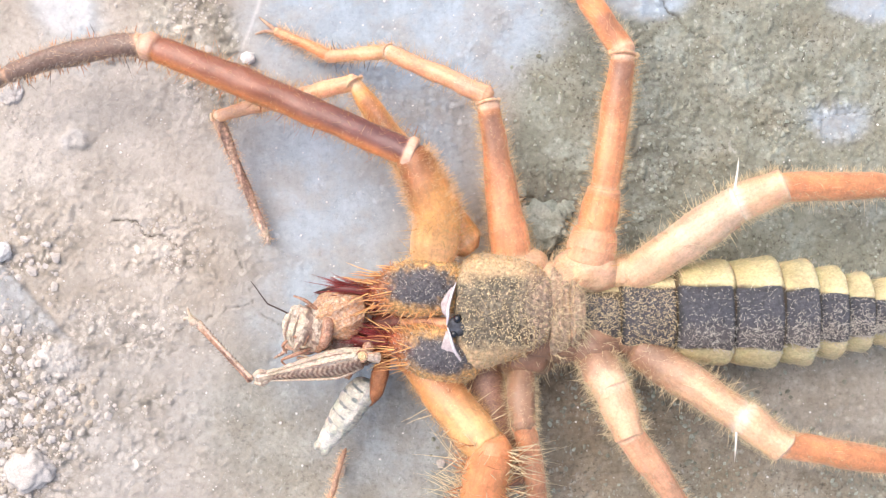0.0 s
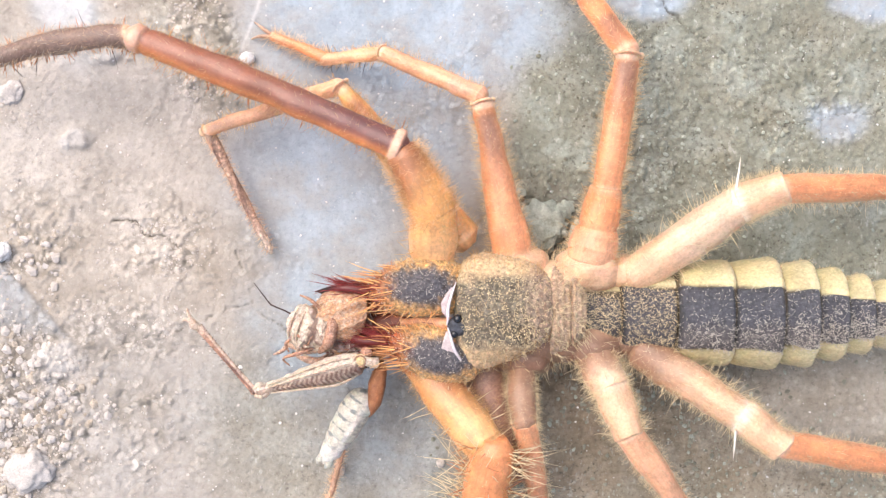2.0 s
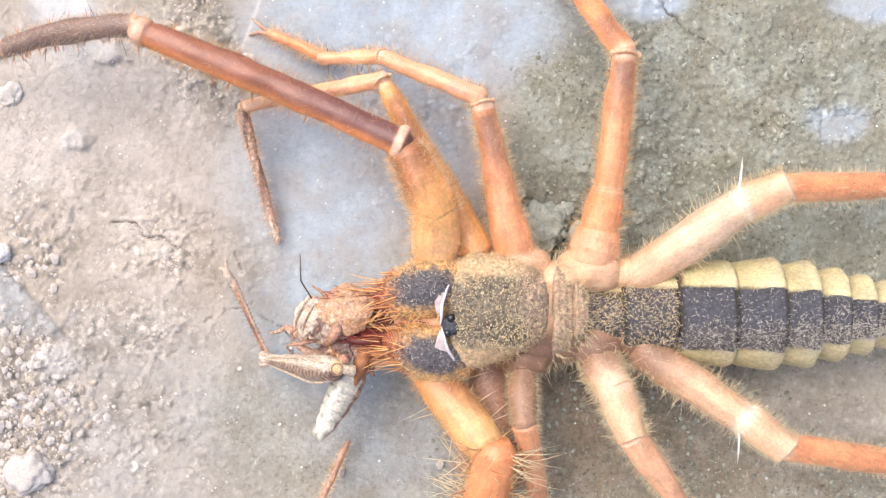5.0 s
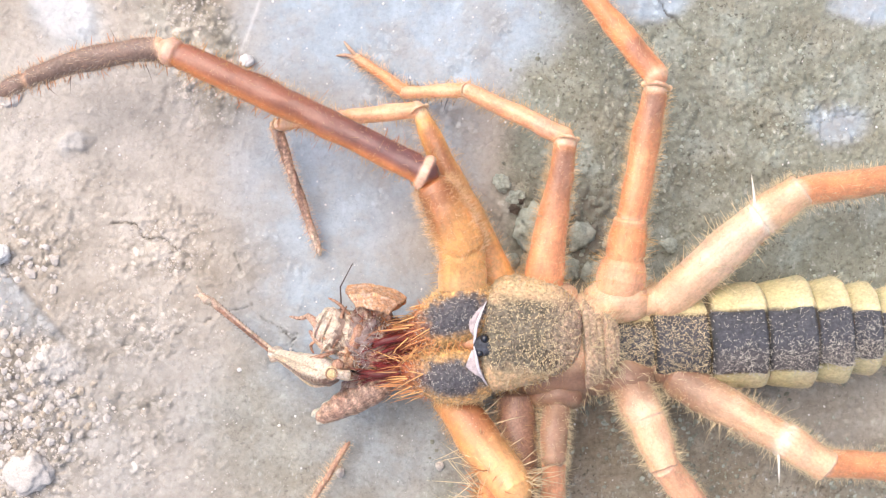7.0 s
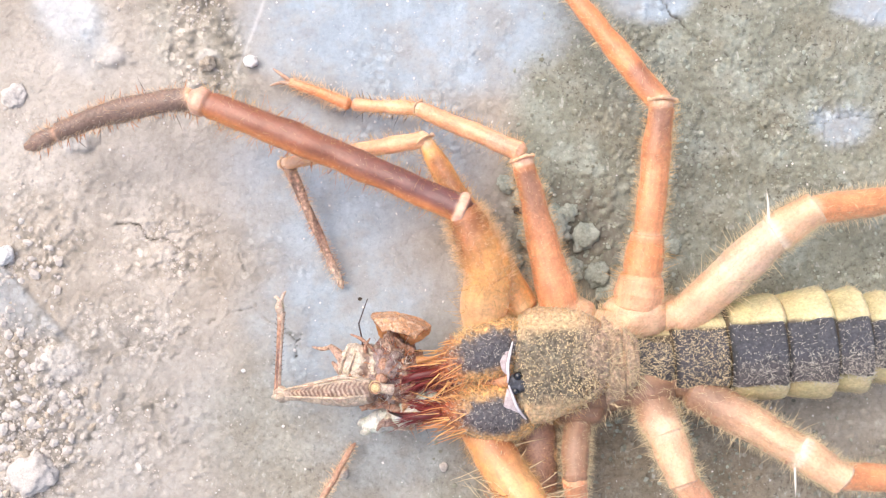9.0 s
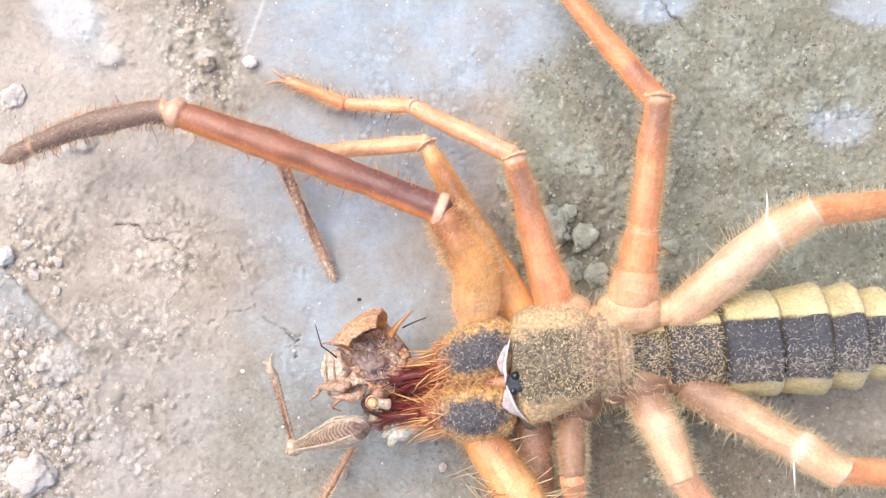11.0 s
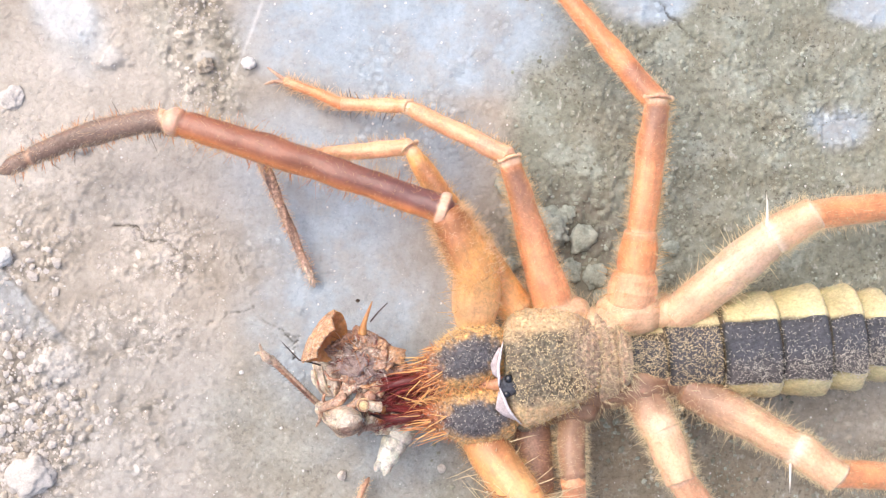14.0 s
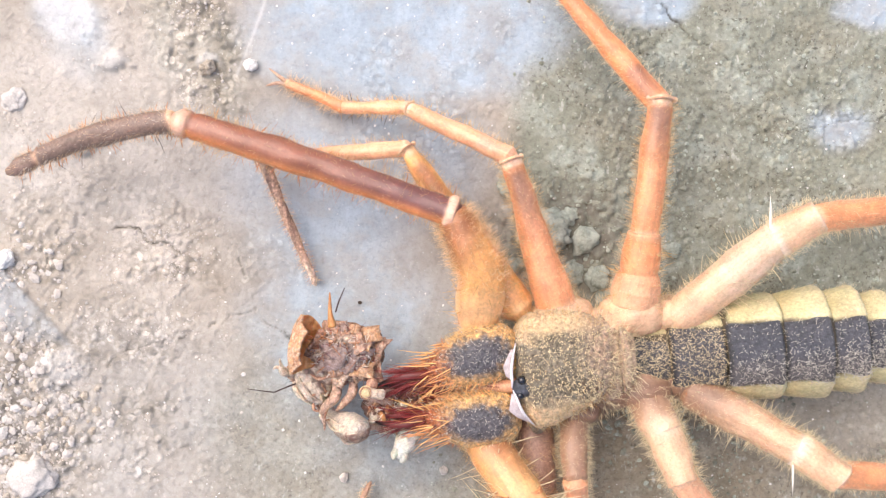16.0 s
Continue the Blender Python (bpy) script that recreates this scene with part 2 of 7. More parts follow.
    n.link(n.coord.outputs["Object"], warp.inputs["Vector"])
    shifted = n.node("ShaderNodeMix")
    shifted.data_type, shifted.blend_type = 'RGBA', 'ADD'
    shifted.inputs[0].default_value = 0.0007
    n.link(n.coord.outputs["Object"], shifted.inputs[6])
    n.link(warp.outputs["Color"], shifted.inputs[7])
    n.link(shifted.outputs[2], cells.inputs["Vector"])
    tone = n.node("ShaderNodeSeparateColor")
    n.link(cells.outputs["Color"], tone.inputs[0])
    crumb = n.mix(1.0, col, n.ramp(tone.outputs[0], [(0.0, (0.62, 0.59, 0.53)), (0.45, (0.95, 0.94, 0.92)), (0.8, (1.15, 1.15, 1.14)), (1.0, (1.8, 1.79, 1.77))]), 'MULTIPLY')
    crumb = n.mix(n.ramp(cells.outputs["Distance"], [(0.42, (0, 0, 0)), (0.66, (0.7, 0.7, 0.7))]), crumb, (0.135, 0.12, 0.09))
    patchy = n.mix(1.0, crumbly, n.ramp(n.noise(2.0, 4, 0.65), [(0.40, (0.12, 0.12, 0.12)), (0.58, (0.9, 0.9, 0.9))]), 'MULTIPLY')
    col = n.mix(patchy, col, crumb)
    col = n.mix(m[3], col, n.ramp(mid, [(0.3, (0.62, 0.595, 0.57)), (0.7, (0.77, 0.75, 0.735))]))
    col = n.mix(0.5, col, n.ramp(big, [(0.3, (0.72, 0.70, 0.67)), (0.7, (1.20, 1.20, 1.20))]), 'MULTIPLY')
    strong = n.mix(1.0, col, n.ramp(fine, [(0.32, (0.34, 0.31, 0.27)), (0.46, (0.90, 0.89, 0.88)), (0.56, (1.03, 1.03, 1.02)), (0.72, (1.42, 1.41, 1.38))]), 'MULTIPLY')
    speck = n.mix(m[1], n.mix(m[2], n.mix(m[0], (0.24, 0.24, 0.24), (0.50, 0.50, 0.50)), (0.66, 0.66, 0.66)), (0.26, 0.26, 0.26))
    s = n.node("ShaderNodeSeparateColor")
    n.link(speck, s.inputs[0])
    col = n.mix(s.outputs[0], col, strong)
    col = n.mix(n.ramp(dust, [(0.66, (0, 0, 0)), (0.74, (0.6, 0.6, 0.6))]), col, (0.74, 0.72, 0.68))
    # darken the gravel gaps by colour, as shade would
    col = n.mix(n.mix(1.0, gap_shade, n.ramp(n.noise(1.1, 4, 0.65), [(0.42, (0.1, 0.1, 0.1)), (0.55, (0.9, 0.9, 0.9))]), 'MULTIPLY'), col, (0.155, 0.135, 0.11))
    # shade inside the cracks, painted on as a dark colour
    col = n.mix(cracked, col, (0.085, 0.075, 0.06))
    add = n.node("ShaderNodeMath")
    add.operation = 'ADD'
    n.link(fine, add.inputs[0])
    n.link(dust, add.inputs[1])
    lump = n.node("ShaderNodeMath")
    lump.operation = 'MULTIPLY'
    n.link(cells.outputs["Distance"], lump.inputs[0])
    n.link(patchy, lump.inputs[1])
    relief = n.node("ShaderNodeMath")
    relief.operation = 'SUBTRACT'
    n.link(add.outputs[0], relief.inputs[0])
    n.link(lump.outputs[0], relief.inputs[1])
    return n.done(col, 0.78, relief.outputs[0], 0.085, 0.3)


GROUND = ground_material()


# ---- shaping helpers (all in millimetres) ----
rng = np.random.default_rng(7)
LATTICE = rng.random((128, 128))


def field(x, y, size, octaves=4, gain=0.55, shift=0.0):
    """Smooth noise from 0 to 1 over the plane."""
    total, amp, norm = 0.0, 1.0, 0.0
    for k in range(octaves):
        u, v = x / size + 17.3 * k + shift + 500, y / size + 9.1 * k + 2.7 * shift + 500
        i, j = np.floor(u).astype(int), np.floor(v).astype(int)
        a, b = u - i, v - j
        a, b = a * a * (3 - 2 * a), b * b * (3 - 2 * b)
        g = lambda p, q: LATTICE[p % 128, q % 128]
        total = total + amp * ((g(i, j) * (1 - a) + g(i + 1, j) * a) * (1 - b) + (g(i, j + 1) * (1 - a) + g(i + 1, j + 1) * a) * b)
        norm, amp, size = norm + amp, amp * gain, size / 2
    return total / norm


def smooth(a, b, x):
    t = np.clip((x - a) / (b - a), 0, 1)
    return t * t * (3 - 2 * t)


def mesh(name, verts, faces, mats, bands=None, slots=None, soft=True, marks=None):
    me = bpy.data.meshes.new(name)
    me.from_pydata(np.asarray(verts, float) * MM, [], faces.tolist() if isinstance(faces, np.ndarray) else [tuple(int(i) for i in f) for f in faces])
    for m in mats if isinstance(mats, (list, tuple)) else [mats]:
        me.materials.append(m)
    if bands is not None:
        layer = me.attributes.new("bands", 'FLOAT_COLOR', 'POINT')
        rgba = np.ones((len(verts), 4), np.float32)
        bands = np.asarray(bands)
        rgba[:, :bands.shape[1]] = bands
        layer.data.foreach_set("color", rgba.ravel())
    if marks is not None:
        layer = me.attributes.new("marks", 'FLOAT_COLOR', 'POINT')
        layer.data.foreach_set("color", np.asarray(marks, np.float32).ravel())
    if slots is not None:
        me.polygons.foreach_set("material_index", np.asarray(slots, np.int32))
    me.polygons.foreach_set("use_smooth", [soft] * len(me.polygons))
    me.update()
    return me


def part(name, me, parent=None, label=""):
    ob = new(name, me)
    ob.parent = parent
    return tagged(ob, label)


def loft(rings, n=24, power=1.0):
    """A closed skin over rings (x, centre y, centre z, half width, height above, height below)."""
    a = np.linspace(0, 2 * np.pi, n, endpoint=False)
    c, s = np.cos(a), np.sin(a)
    c, s = np.sign(c) * np.abs(c) ** power, np.sign(s) * np.abs(s) ** power
    verts = []
    for x, cy, cz, hy, up, down in rings:
        verts += [(x, cy + hy * ci, cz + (up if si > 0 else down) * si) for ci, si in zip(c, s)]
    faces = []
    for r in range(len(rings) - 1):
        for k in range(n):
            k2 = (k + 1) % n
            faces.append((r * n + k, (r + 1) * n + k, (r + 1) * n + k2, r * n + k2))
    faces.append(tuple(range(n)))
    faces.append(tuple((len(rings) - 1) * n + k for k in range(n - 1, -1, -1)))
    v = np.array(verts)
    if rings[0][0] > rings[-1][0]:
        faces = [f[::-1] for f in faces]
    return v, faces


def dense(rings, count):
    """The same skin with more rings, curved through the given ones."""
    g = np.array(rings, float)
    at = np.concatenate([[0], np.cumsum(np.linalg.norm(np.diff(g, axis=0), axis=1))])
    slope = np.gradient(g, at, axis=0)
    out = []
    for t in np.linspace(0, at[-1], count):
        i = min(int(np.searchsorted(at, t, side="right")) - 1, len(at) - 2)
        w = at[i + 1] - at[i]
        u = (t - at[i]) / w
        p = (2 * u ** 3 - 3 * u ** 2 + 1) * g[i] + (u ** 3 - 2 * u ** 2 + u) * w * slope[i] + (3 * u ** 2 - 2 * u ** 3) * g[i + 1] + (u ** 3 - u ** 2) * w * slope[i + 1]
        p[3:] = np.maximum(p[3:], 0.02)
        out.append(tuple(float(q) for q in p))
    return out


def sample(xs, ys, x):
    return np.interp(x, xs, ys)


def tube(length, profile, steps=56, n=18, flat=0.94, bend=0.0):
    """Rings for a limb along x: profile is pairs (share of the length, radius)."""
    us, rs = [p[0] for p in profile], [p[1] for p in profile]
    grid = np.linspace(us[0], us[-1], steps)
    grid = np.unique(np.concatenate([grid, us]))
    return [(u * length, 0.0, bend * math.sin(math.pi * min(max(u, 0), 1)), float(sample(us, rs, u)), float(sample(us, rs, u)) * flat, float(sample(us, rs, u)) * flat) for u in grid]


def roughen(v, amount, size, seed=0):
    out = v.copy()
    for i, p in enumerate(v):
        q = Vector(p) / size + Vector((seed, seed * 2.3, 0))
        d = noise.noise_vector(q)
        out[i] = p + amount * np.array(d)
    return out


def bristles(roots, ways, lengths, radius, droop=0.25, seed=1):
    """Tapered bent hairs, one for each root."""
    r = np.random.default_rng(seed)
    p, w, size = np.asarray(roots, float).reshape(-1, 3), np.asarray(ways, float).reshape(-1, 3), np.asarray(lengths, float).reshape(-1, 1)
    count = len(p)
    w = w / (np.linalg.norm(w, axis=1, keepdims=True) + 1e-9)
    side = np.cross(w, r.normal(size=(count, 3)))
    side /= np.linalg.norm(side, axis=1, keepdims=True) + 1e-9
    other = np.cross(w, side)
    kink = droop * size * r.normal(size=(count, 3)) * 0.35
    verts = np.empty((count, 7, 3))
    for k in range(3):
        away = math.cos(2.094 * k) * side + math.sin(2.094 * k) * other
        verts[:, k] = p + radius * away
        verts[:, 3 + k] = p + w * size * 0.55 + kink * 0.3 + 0.7 * radius * away
    verts[:, 6] = p + w * size + kink
    base = (7 * np.arange(count))[:, None]
    tris = np.array([(k, (k + 1) % 3, 3 + (k + 1) % 3) for k in range(3)] + [(k, 3 + (k + 1) % 3, 3 + k) for k in range(3)] + [(3 + k, 3 + (k + 1) % 3, 6) for k in range(3)])
    faces = (base[:, :, None] + tris[None]).reshape(-1, 3)
    return verts.reshape(-1, 3), faces


def coat(rings, count, length, lean=0.5, spread=0.4, top_only=False, seed=1, span=(0.03, 0.97), under=False):
    """Roots and directions of hairs spread over a lofted limb."""
    r = np.random.default_rng(seed)
    xs = np.array([g[0] for g in rings])
    x0, x1 = xs[0] + (xs[-1] - xs[0]) * span[0], xs[0] + (xs[-1] - xs[0]) * span[1]
    order = np.argsort(xs)
    cols = [np.array([g[k] for g in rings])[order] for k in range(1, 6)]
    xs = xs[order]
    x = r.uniform(min(x0, x1), max(x0, x1), count)
    a = r.uniform(0.15, math.pi - 0.15, count)
    if not top_only:
        flank = r.uniform(-0.6, 0.75, count)
        flank = np.where(r.random(count) < 0.5, flank, math.pi - flank)
        a = np.where(r.random(count) < 0.8, flank, a)
    if under:
        low = r.uniform(0.0, 0.9, count)
        a = np.where(r.random(count) < 0.5, -low, math.pi + low)
    cy, cz, hy, up, down = (np.interp(x, xs, c) for c in cols)
    ny, nz = np.cos(a), np.sin(a)
    roots = np.stack([x, cy + hy * ny * 0.98, cz + np.where(nz > 0, up, down) * nz * 0.98], -1)
    ways = np.stack([np.full(count, lean), ny, nz], -1) + r.normal(size=(count, 3)) * spread
    return roots, ways, length * r.uniform(0.5, 1.25, count)


def banded(v, length, fn):
    out = np.zeros((len(v), 3))
    for i, (x, y, z) in enumerate(v):
        out[i] = fn(x / length, y, z)
    return np.clip(out, 0, 1)


# ---- the ground ----
def axis(inner, step, outer):
    a = list(np.arange(0, inner + step / 2, step))
    d = step
    while a[-1] < outer:
        d *= 1.35
        a.append(a[-1] + d)
    a = np.array(a)
    return np.concatenate([-a[:0:-1], a])


def blob(x, y, cx, cy, rx, ry, edge=0.35):
    d = np.sqrt(((x - cx) / rx) ** 2 + ((y - cy) / ry) ** 2)
    return 1 - smooth(1 - edge, 1 + edge, d)


CRACKS = [
    [(-28.8, 2.6), (-27.6, 2.35), (-26.7, 2.0), (-26.1, 1.35), (-25.5, 1.25), (-24.2, 1.05), (-23.5, 0.15)],
    [(-21.9, -6.6), (-20.6, -6.4), (-19.1, -5.2), (-17.4, -5.0)],
    [(-18.3, 0.0), (-17.6, -2.4), (-17.0, -5.0), (-15.6, -6.1), (-13.2, -7.4)],
    [(18.3, 22.5), (20.4, 20.6), (23.0, 18.4), (25.0, 17.2)],
    [(-35.54, -3.93), (-35.73, -1.94), (-34.84, 0.05)],
    [(7.76, 4.53), (9.51, 4.23), (11.25, 4.53)],
    [(-30.06, -9.9), (-28.32, -8.41), (-26.08, -7.91), (-22.6, -7.17)],
    [(-14.2, -6.7), (-13.4, -8.1), (-12.8, -7.3)],
    [(-13.4, -8.1), (-13.2, -9.2)],
    [(14.73, 1.54), (16.22, 0.8), (18.22, 1.05)],
    [(30.0, 11.0), (34.0, 11.6), (39.0, 12.2)],
]


def slab(x, y):
    """A smooth sliver of old cement that breaks through the sand."""
    return smooth(0.35, -0.25, (y + 1.05) + 1.1 * (x + 39.0)) * smooth(-7.6, -5.6, y + 0.24 * (x + 39.0)) * smooth(70.0, 45.0, np.abs(x)) * smooth(50.0, 30.0, np.abs(y))


def clusters(x, y):
    """Where loose grit has gathered."""
    c = blob(x, y, -36.03, -15.38, 6.5, 8.0, 0.4)
    c = np.maximum(c, 0.7 * blob(x, y, -30.06, -7.42, 9.0, 3.0, 0.5))
    c = np.maximum(c, 0.7 * blob(x, y, -25.58, 0.05, 4.5, 4.0, 0.5))
    c = np.maximum(c, 0.9 * blob(x, y, -20.85, 17.97, 3.4, 7.0, 0.4))
    c = np.maximum(c, 0.5 * blob(x, y, -36.03, 5.52, 5.0, 8.0, 0.5))
    c = np.maximum(c, 0.4 * blob(x, y, -25.58, -17.37, 3.0, 4.0, 0.5))
    return np.maximum(c, 0.06)


SWELLS = [(-33.6, -10.0, 2.1), (-32.3, 9.6, 1.5), (-29.2, 17.1, 1.2), (-20.8, 17.0, 1.0)]


def swell(x, y):
    """Half-buried lumps of pale earth."""
    total = np.zeros(np.shape(x))
    for k, (cx, cy, size) in enumerate(SWELLS):
        bend = 1.6 * size * (field(x, y, 1.6 * size, 4, 0.6, shift=101 + k) - 0.5)
        total = np.maximum(total, blob(x + bend, y - bend, cx, cy, size, 0.8 * size, 0.45))
    return total


def crumbs(x, y):
    """Where the crust has broken into crumbs."""
    wave = 4 * (field(x, y, 5, 4, shift=91) - 0.5)
    c = blob(x + wave + 0.35 * (y - 18), y, -21.6, 18.5, 4.3, 7.0, 0.35)
    c = np.maximum(c, 0.8 * blob(x + wave, y - wave, -36.5, 1.0, 5.0, 5.0, 0.5))
    c = np.maximum(c, 0.8 * blob(x + wave, y - wave, -25.0, 0.5, 4.5, 4.5, 0.6))
    c = np.maximum(c, blob(x + wave, y - wave, -35.5, -14.5, 5.0, 9.0, 0.4))
    c = np.maximum(c, 0.8 * blob(x + wave, y - wave, -26.0, -15.5, 4.0, 5.0, 0.6))
    c = np.maximum(c, 0.7 * blob(x + wave, y - wave, -29.0, -7.0, 8.0, 2.5, 0.6))
    c = np.maximum(c, blob(x + wave, y + wave, 10.5, 2.5, 6.5, 4.5, 0.5))
    c = np.maximum(c, 0.8 * blob(x + wave, y + wave, 17.5, 9.5, 5.0, 11.0, 0.6))
    c = np.maximum(c, 0.6 * blob(x + wave, y + wave, 29.0, 13.0, 12.0, 8.0, 0.7))
    c = np.maximum(c, 0.35 * blob(x + wave, y + wave, 16.0, -13.0, 14.0, 9.0, 0.7))
    return np.maximum(c, 0.05 + 0.3 * smooth(0.5, 0.62, field(x, y, 6, 4, shift=93)))


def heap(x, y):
    """Shade painted into gaps under the gathered gravel and by the grey pebbles."""
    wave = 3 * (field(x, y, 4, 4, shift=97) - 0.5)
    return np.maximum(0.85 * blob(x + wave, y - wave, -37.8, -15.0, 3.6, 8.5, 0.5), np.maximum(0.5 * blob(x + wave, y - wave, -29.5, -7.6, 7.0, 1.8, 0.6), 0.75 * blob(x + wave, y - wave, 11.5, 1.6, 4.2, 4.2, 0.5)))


def cracked(x, y):
    """Depth of the cracks, 0 to 1: thin, broken, wandering lines."""
    wob_x, wob_y = 1.3 * (field(x, y, 1.5, 4, 0.65, shift=21) - 0.5), 1.3 * (field(x, y, 1.5, 4, 0.65, shift=23) - 0.5)
    total = np.zeros(np.shape(x))
    for k, line in enumerate(CRACKS):
        gaps = smooth(0.40, 0.52, field(x, y, 1.1, 3, shift=61))
        wide = 0.09 if k == 0 else 0.055
        total = np.maximum(total, np.exp(-(groove(x + wob_x, y + wob_y, line) / wide) ** 2) * (np.maximum(gaps, 0.6) if k in (0, 3, 7, 8) else 0.55 * gaps))
    return total


def zones(x, y):
    """Masks over the plane: loose grit, bluish cement film, olive soil."""
    wx = x + 3.0 * (field(x, y, 7, 4, shift=1.0) - 0.5)
    wy = y + 3.0 * (field(x, y, 7, 4, shift=5.0) - 0.5)
    film = blob(wx, wy, -3.19, 19.96, 14.0, 6.8, 0.25)
    film = np.maximum(film, 0.9 * blob(wx, wy, -10.4, 5.52, 7.6, 9.0, 0.6))
    film = np.maximum(film, 0.8 * blob(wx, wy, -3.43, 9.01, 6.5, 6.5, 0.5))
    film = np.maximum(film, 0.95 * blob(wx, wy, -8.66, -5.92, 8.0, 8.0, 0.6))
    film = np.maximum(film, 0.5 * blob(wx, wy, -4.68, -15.4, 7.0, 7.0, 0.7))
    film = np.maximum(film, 0.9 * blob(wx, wy, 34.54, 11.4, 2.7, 1.9, 0.5))
    film = np.maximum(film, blob(wx, wy, 17.72, 22.55, 4.0, 2.2, 0.3))
    film = np.maximum(film, blob(wx, wy, 38.62, 22.25, 3.8, 1.7, 0.3))
    film = np.maximum(film, 0.5 * blob(wx, wy, 36.63, -14.88, 5.0, 2.0, 0.6))
    film = np.maximum(film, 0.8 * blob(wx + 0.5 * wy, wy, -22.6, 20.7, 2.6, 4.0, 0.7))
    film = np.maximum(film, 0.2 * blob(wx, wy, -26.0, -15.0, 12.0, 9.0, 0.6))
    film = np.maximum(film, 0.45 * slab(x, y))
    soil = smooth(4.0, 8.0, wx - 0.10 * (wy - 8) + 0.32 * np.clip(-(wy + 4), 0, 16))
    grit = smooth(-14.0, -24.0, wx + 0.12 * wy)
    film = film * (1 - 0.85 * smooth(6.5, 9.0, wx) * smooth(19.0, 16.0, wy) * (1 - blob(x, y, 34.54, 11.4, 3.6, 2.6, 0.3)))
    far = field(x, y, 90, 5, 0.6, shift=71)
    away = smooth(45.0, 90.0, np.hypot(x, y))
    soil = soil * (1 - 0.65 * blob(wx, wy, 34.0, -13.5, 10.0, 4.5, 0.6))
    film = film * (1 - away) + 0.8 * smooth(0.52, 0.6, far) * away
    soil = soil * (1 - away) + smooth(0.44, 0.52, field(x, y, 130, 5, 0.6, shift=75)) * away
    wide = smooth(130.0, 420.0, np.hypot(x, y))
    grit, film, soil = grit * (1 - wide) + 0.4 * wide, film * (1 - wide) + 0.2 * wide, soil * (1 - wide) + 0.35 * wide
    return grit, np.clip(film, 0, 1), np.clip(soil, 0, 1)


def groove(x, y, line):
    d = np.full(x.shape, 1e9)
    for (ax, ay), (bx, by) in zip(line, line[1:]):
        t = np.clip(((x - ax) * (bx - ax) + (y - ay) * (by - ay)) / ((bx - ax) ** 2 + (by - ay) ** 2), 0, 1)
        d = np.minimum(d, np.hypot(x - ax - t * (bx - ax), y - ay - t * (by - ay)))
    return d


def height(x, y, grit, film, soil):
    h = 0.7 * (field(x, y, 9, 3, shift=3) - 0.5) * (0.45 + 0.2 * grit)
    lumps = field(x, y, 2.2, 4, 0.6, shift=8)
    h += (lumps - 0.5) * (0.15 - 0.01 * soil) * (1 - 0.75 * film)
    h += np.maximum(field(x, y, 0.8, 3, 0.6, shift=2) - 0.52, 0) * (0.25 + 0.05 * grit + 0.08 * soil) * (1 - 0.85 * film)
    h += 0.16 * (field(x, y, 0.55, 3, 0.65, shift=11) - 0.5) * (1 - 0.6 * film)
    h += 1.1 * crumbs(x, y) * np.maximum(field(x, y, 0.7, 2, 0.7, shift=13) - 0.5, 0)
    h += 0.45 * slab(x, y) + 0.35 * clusters(x, y) * (field(x, y, 1.1, 3, 0.65, shift=41) - 0.4) * smooth(60, 40, np.abs(x))
    h -= 0.4 * cracked(x, y)
    h += 0.5 * swell(x, y)
    return h


gx, gy = axis(42, 0.125, 400000), axis(25, 0.125, 400000)
X, Y = np.meshgrid(gx, gy)
def wave_of(x, y):
    return 4 * (field(x, y, 6, 4, shift=81) - 0.5)


near = smooth(400.0, 60.0, np.hypot(X, Y))
G, B, S = zones(X, Y)
Z = height(X, Y, G, B, S) * near
# broad lightening that paints the glare over the upper-left sand
glare_tint = 0.16 * blob(X + 3 * (field(X, Y, 8, 3, shift=57) - 0.5), Y, -30.56, 11.99, 19.0, 8.5, 0.5) * smooth(0.2, 0.6, field(X, Y, 5, 4, shift=58)) * near
chalk = 0.5 * blob(X + 0.30 * Y + 3.5 * (field(X, Y, 4, 4, shift=51) - 0.5), Y, -27.4, 21.8, 2.3, 3.0, 0.22) * near
chalk = np.maximum(np.maximum(chalk, glare_tint), 0.42 * swell(X, Y))
chalk = np.maximum(chalk, 0.4 * np.exp(-(groove(X + 0.12 * wave_of(X, Y), Y, [(-15.9, 22.6), (-18.4, 15.8)]) / 0.16) ** 2))
wave = wave_of(X, Y)
# soil tone: spider's soft shade painted below centre, grit strip upper left
soil_shade = np.maximum(0.78 * blob(X + wave, Y - wave, -13.0, -14.8, 7.5, 8.0, 0.6), np.maximum(0.78 * blob(X + wave, Y - wave, -6.5, -15.5, 10.5, 8.5, 0.6), 0.42 * blob(X + wave + 0.35 * (Y - 18), Y, -21.6, 19.0, 3.8, 6.5, 0.4))) * near
# brown leg shade and bounce light, painted onto the soil
brown = np.maximum(blob(X + wave, Y - wave, 10.0, -14.5, 12.0, 10.0, 0.4), 0.8 * blob(X + wave, Y + wave, 28.0, -15.5, 18.0, 9.5, 0.5)) * S * near
nx, ny = len(gx), len(gy)
idx = np.arange(nx * ny).reshape(ny, nx)
quads = np.stack([idx[:-1, :-1], idx[:-1, 1:], idx[1:, 1:], idx[1:, :-1]], -1).reshape(-1, 4)
ground = new("ground", mesh("ground", np.stack([X, Y, Z], -1).reshape(-1, 3), quads, GROUND, np.stack([np.maximum(G * np.clip(1.3 * clusters(X, Y), 0.3, 1), np.maximum(brown, 0.6 * soil_shade)), B, np.maximum(S, soil_shade), chalk], -1).reshape(-1, 4), marks=np.stack([crumbs(X, Y) * near, 0.9 * cracked(X, Y) * near, heap(X, Y) * near, 0 * X + 1], -1).reshape(-1, 4)))
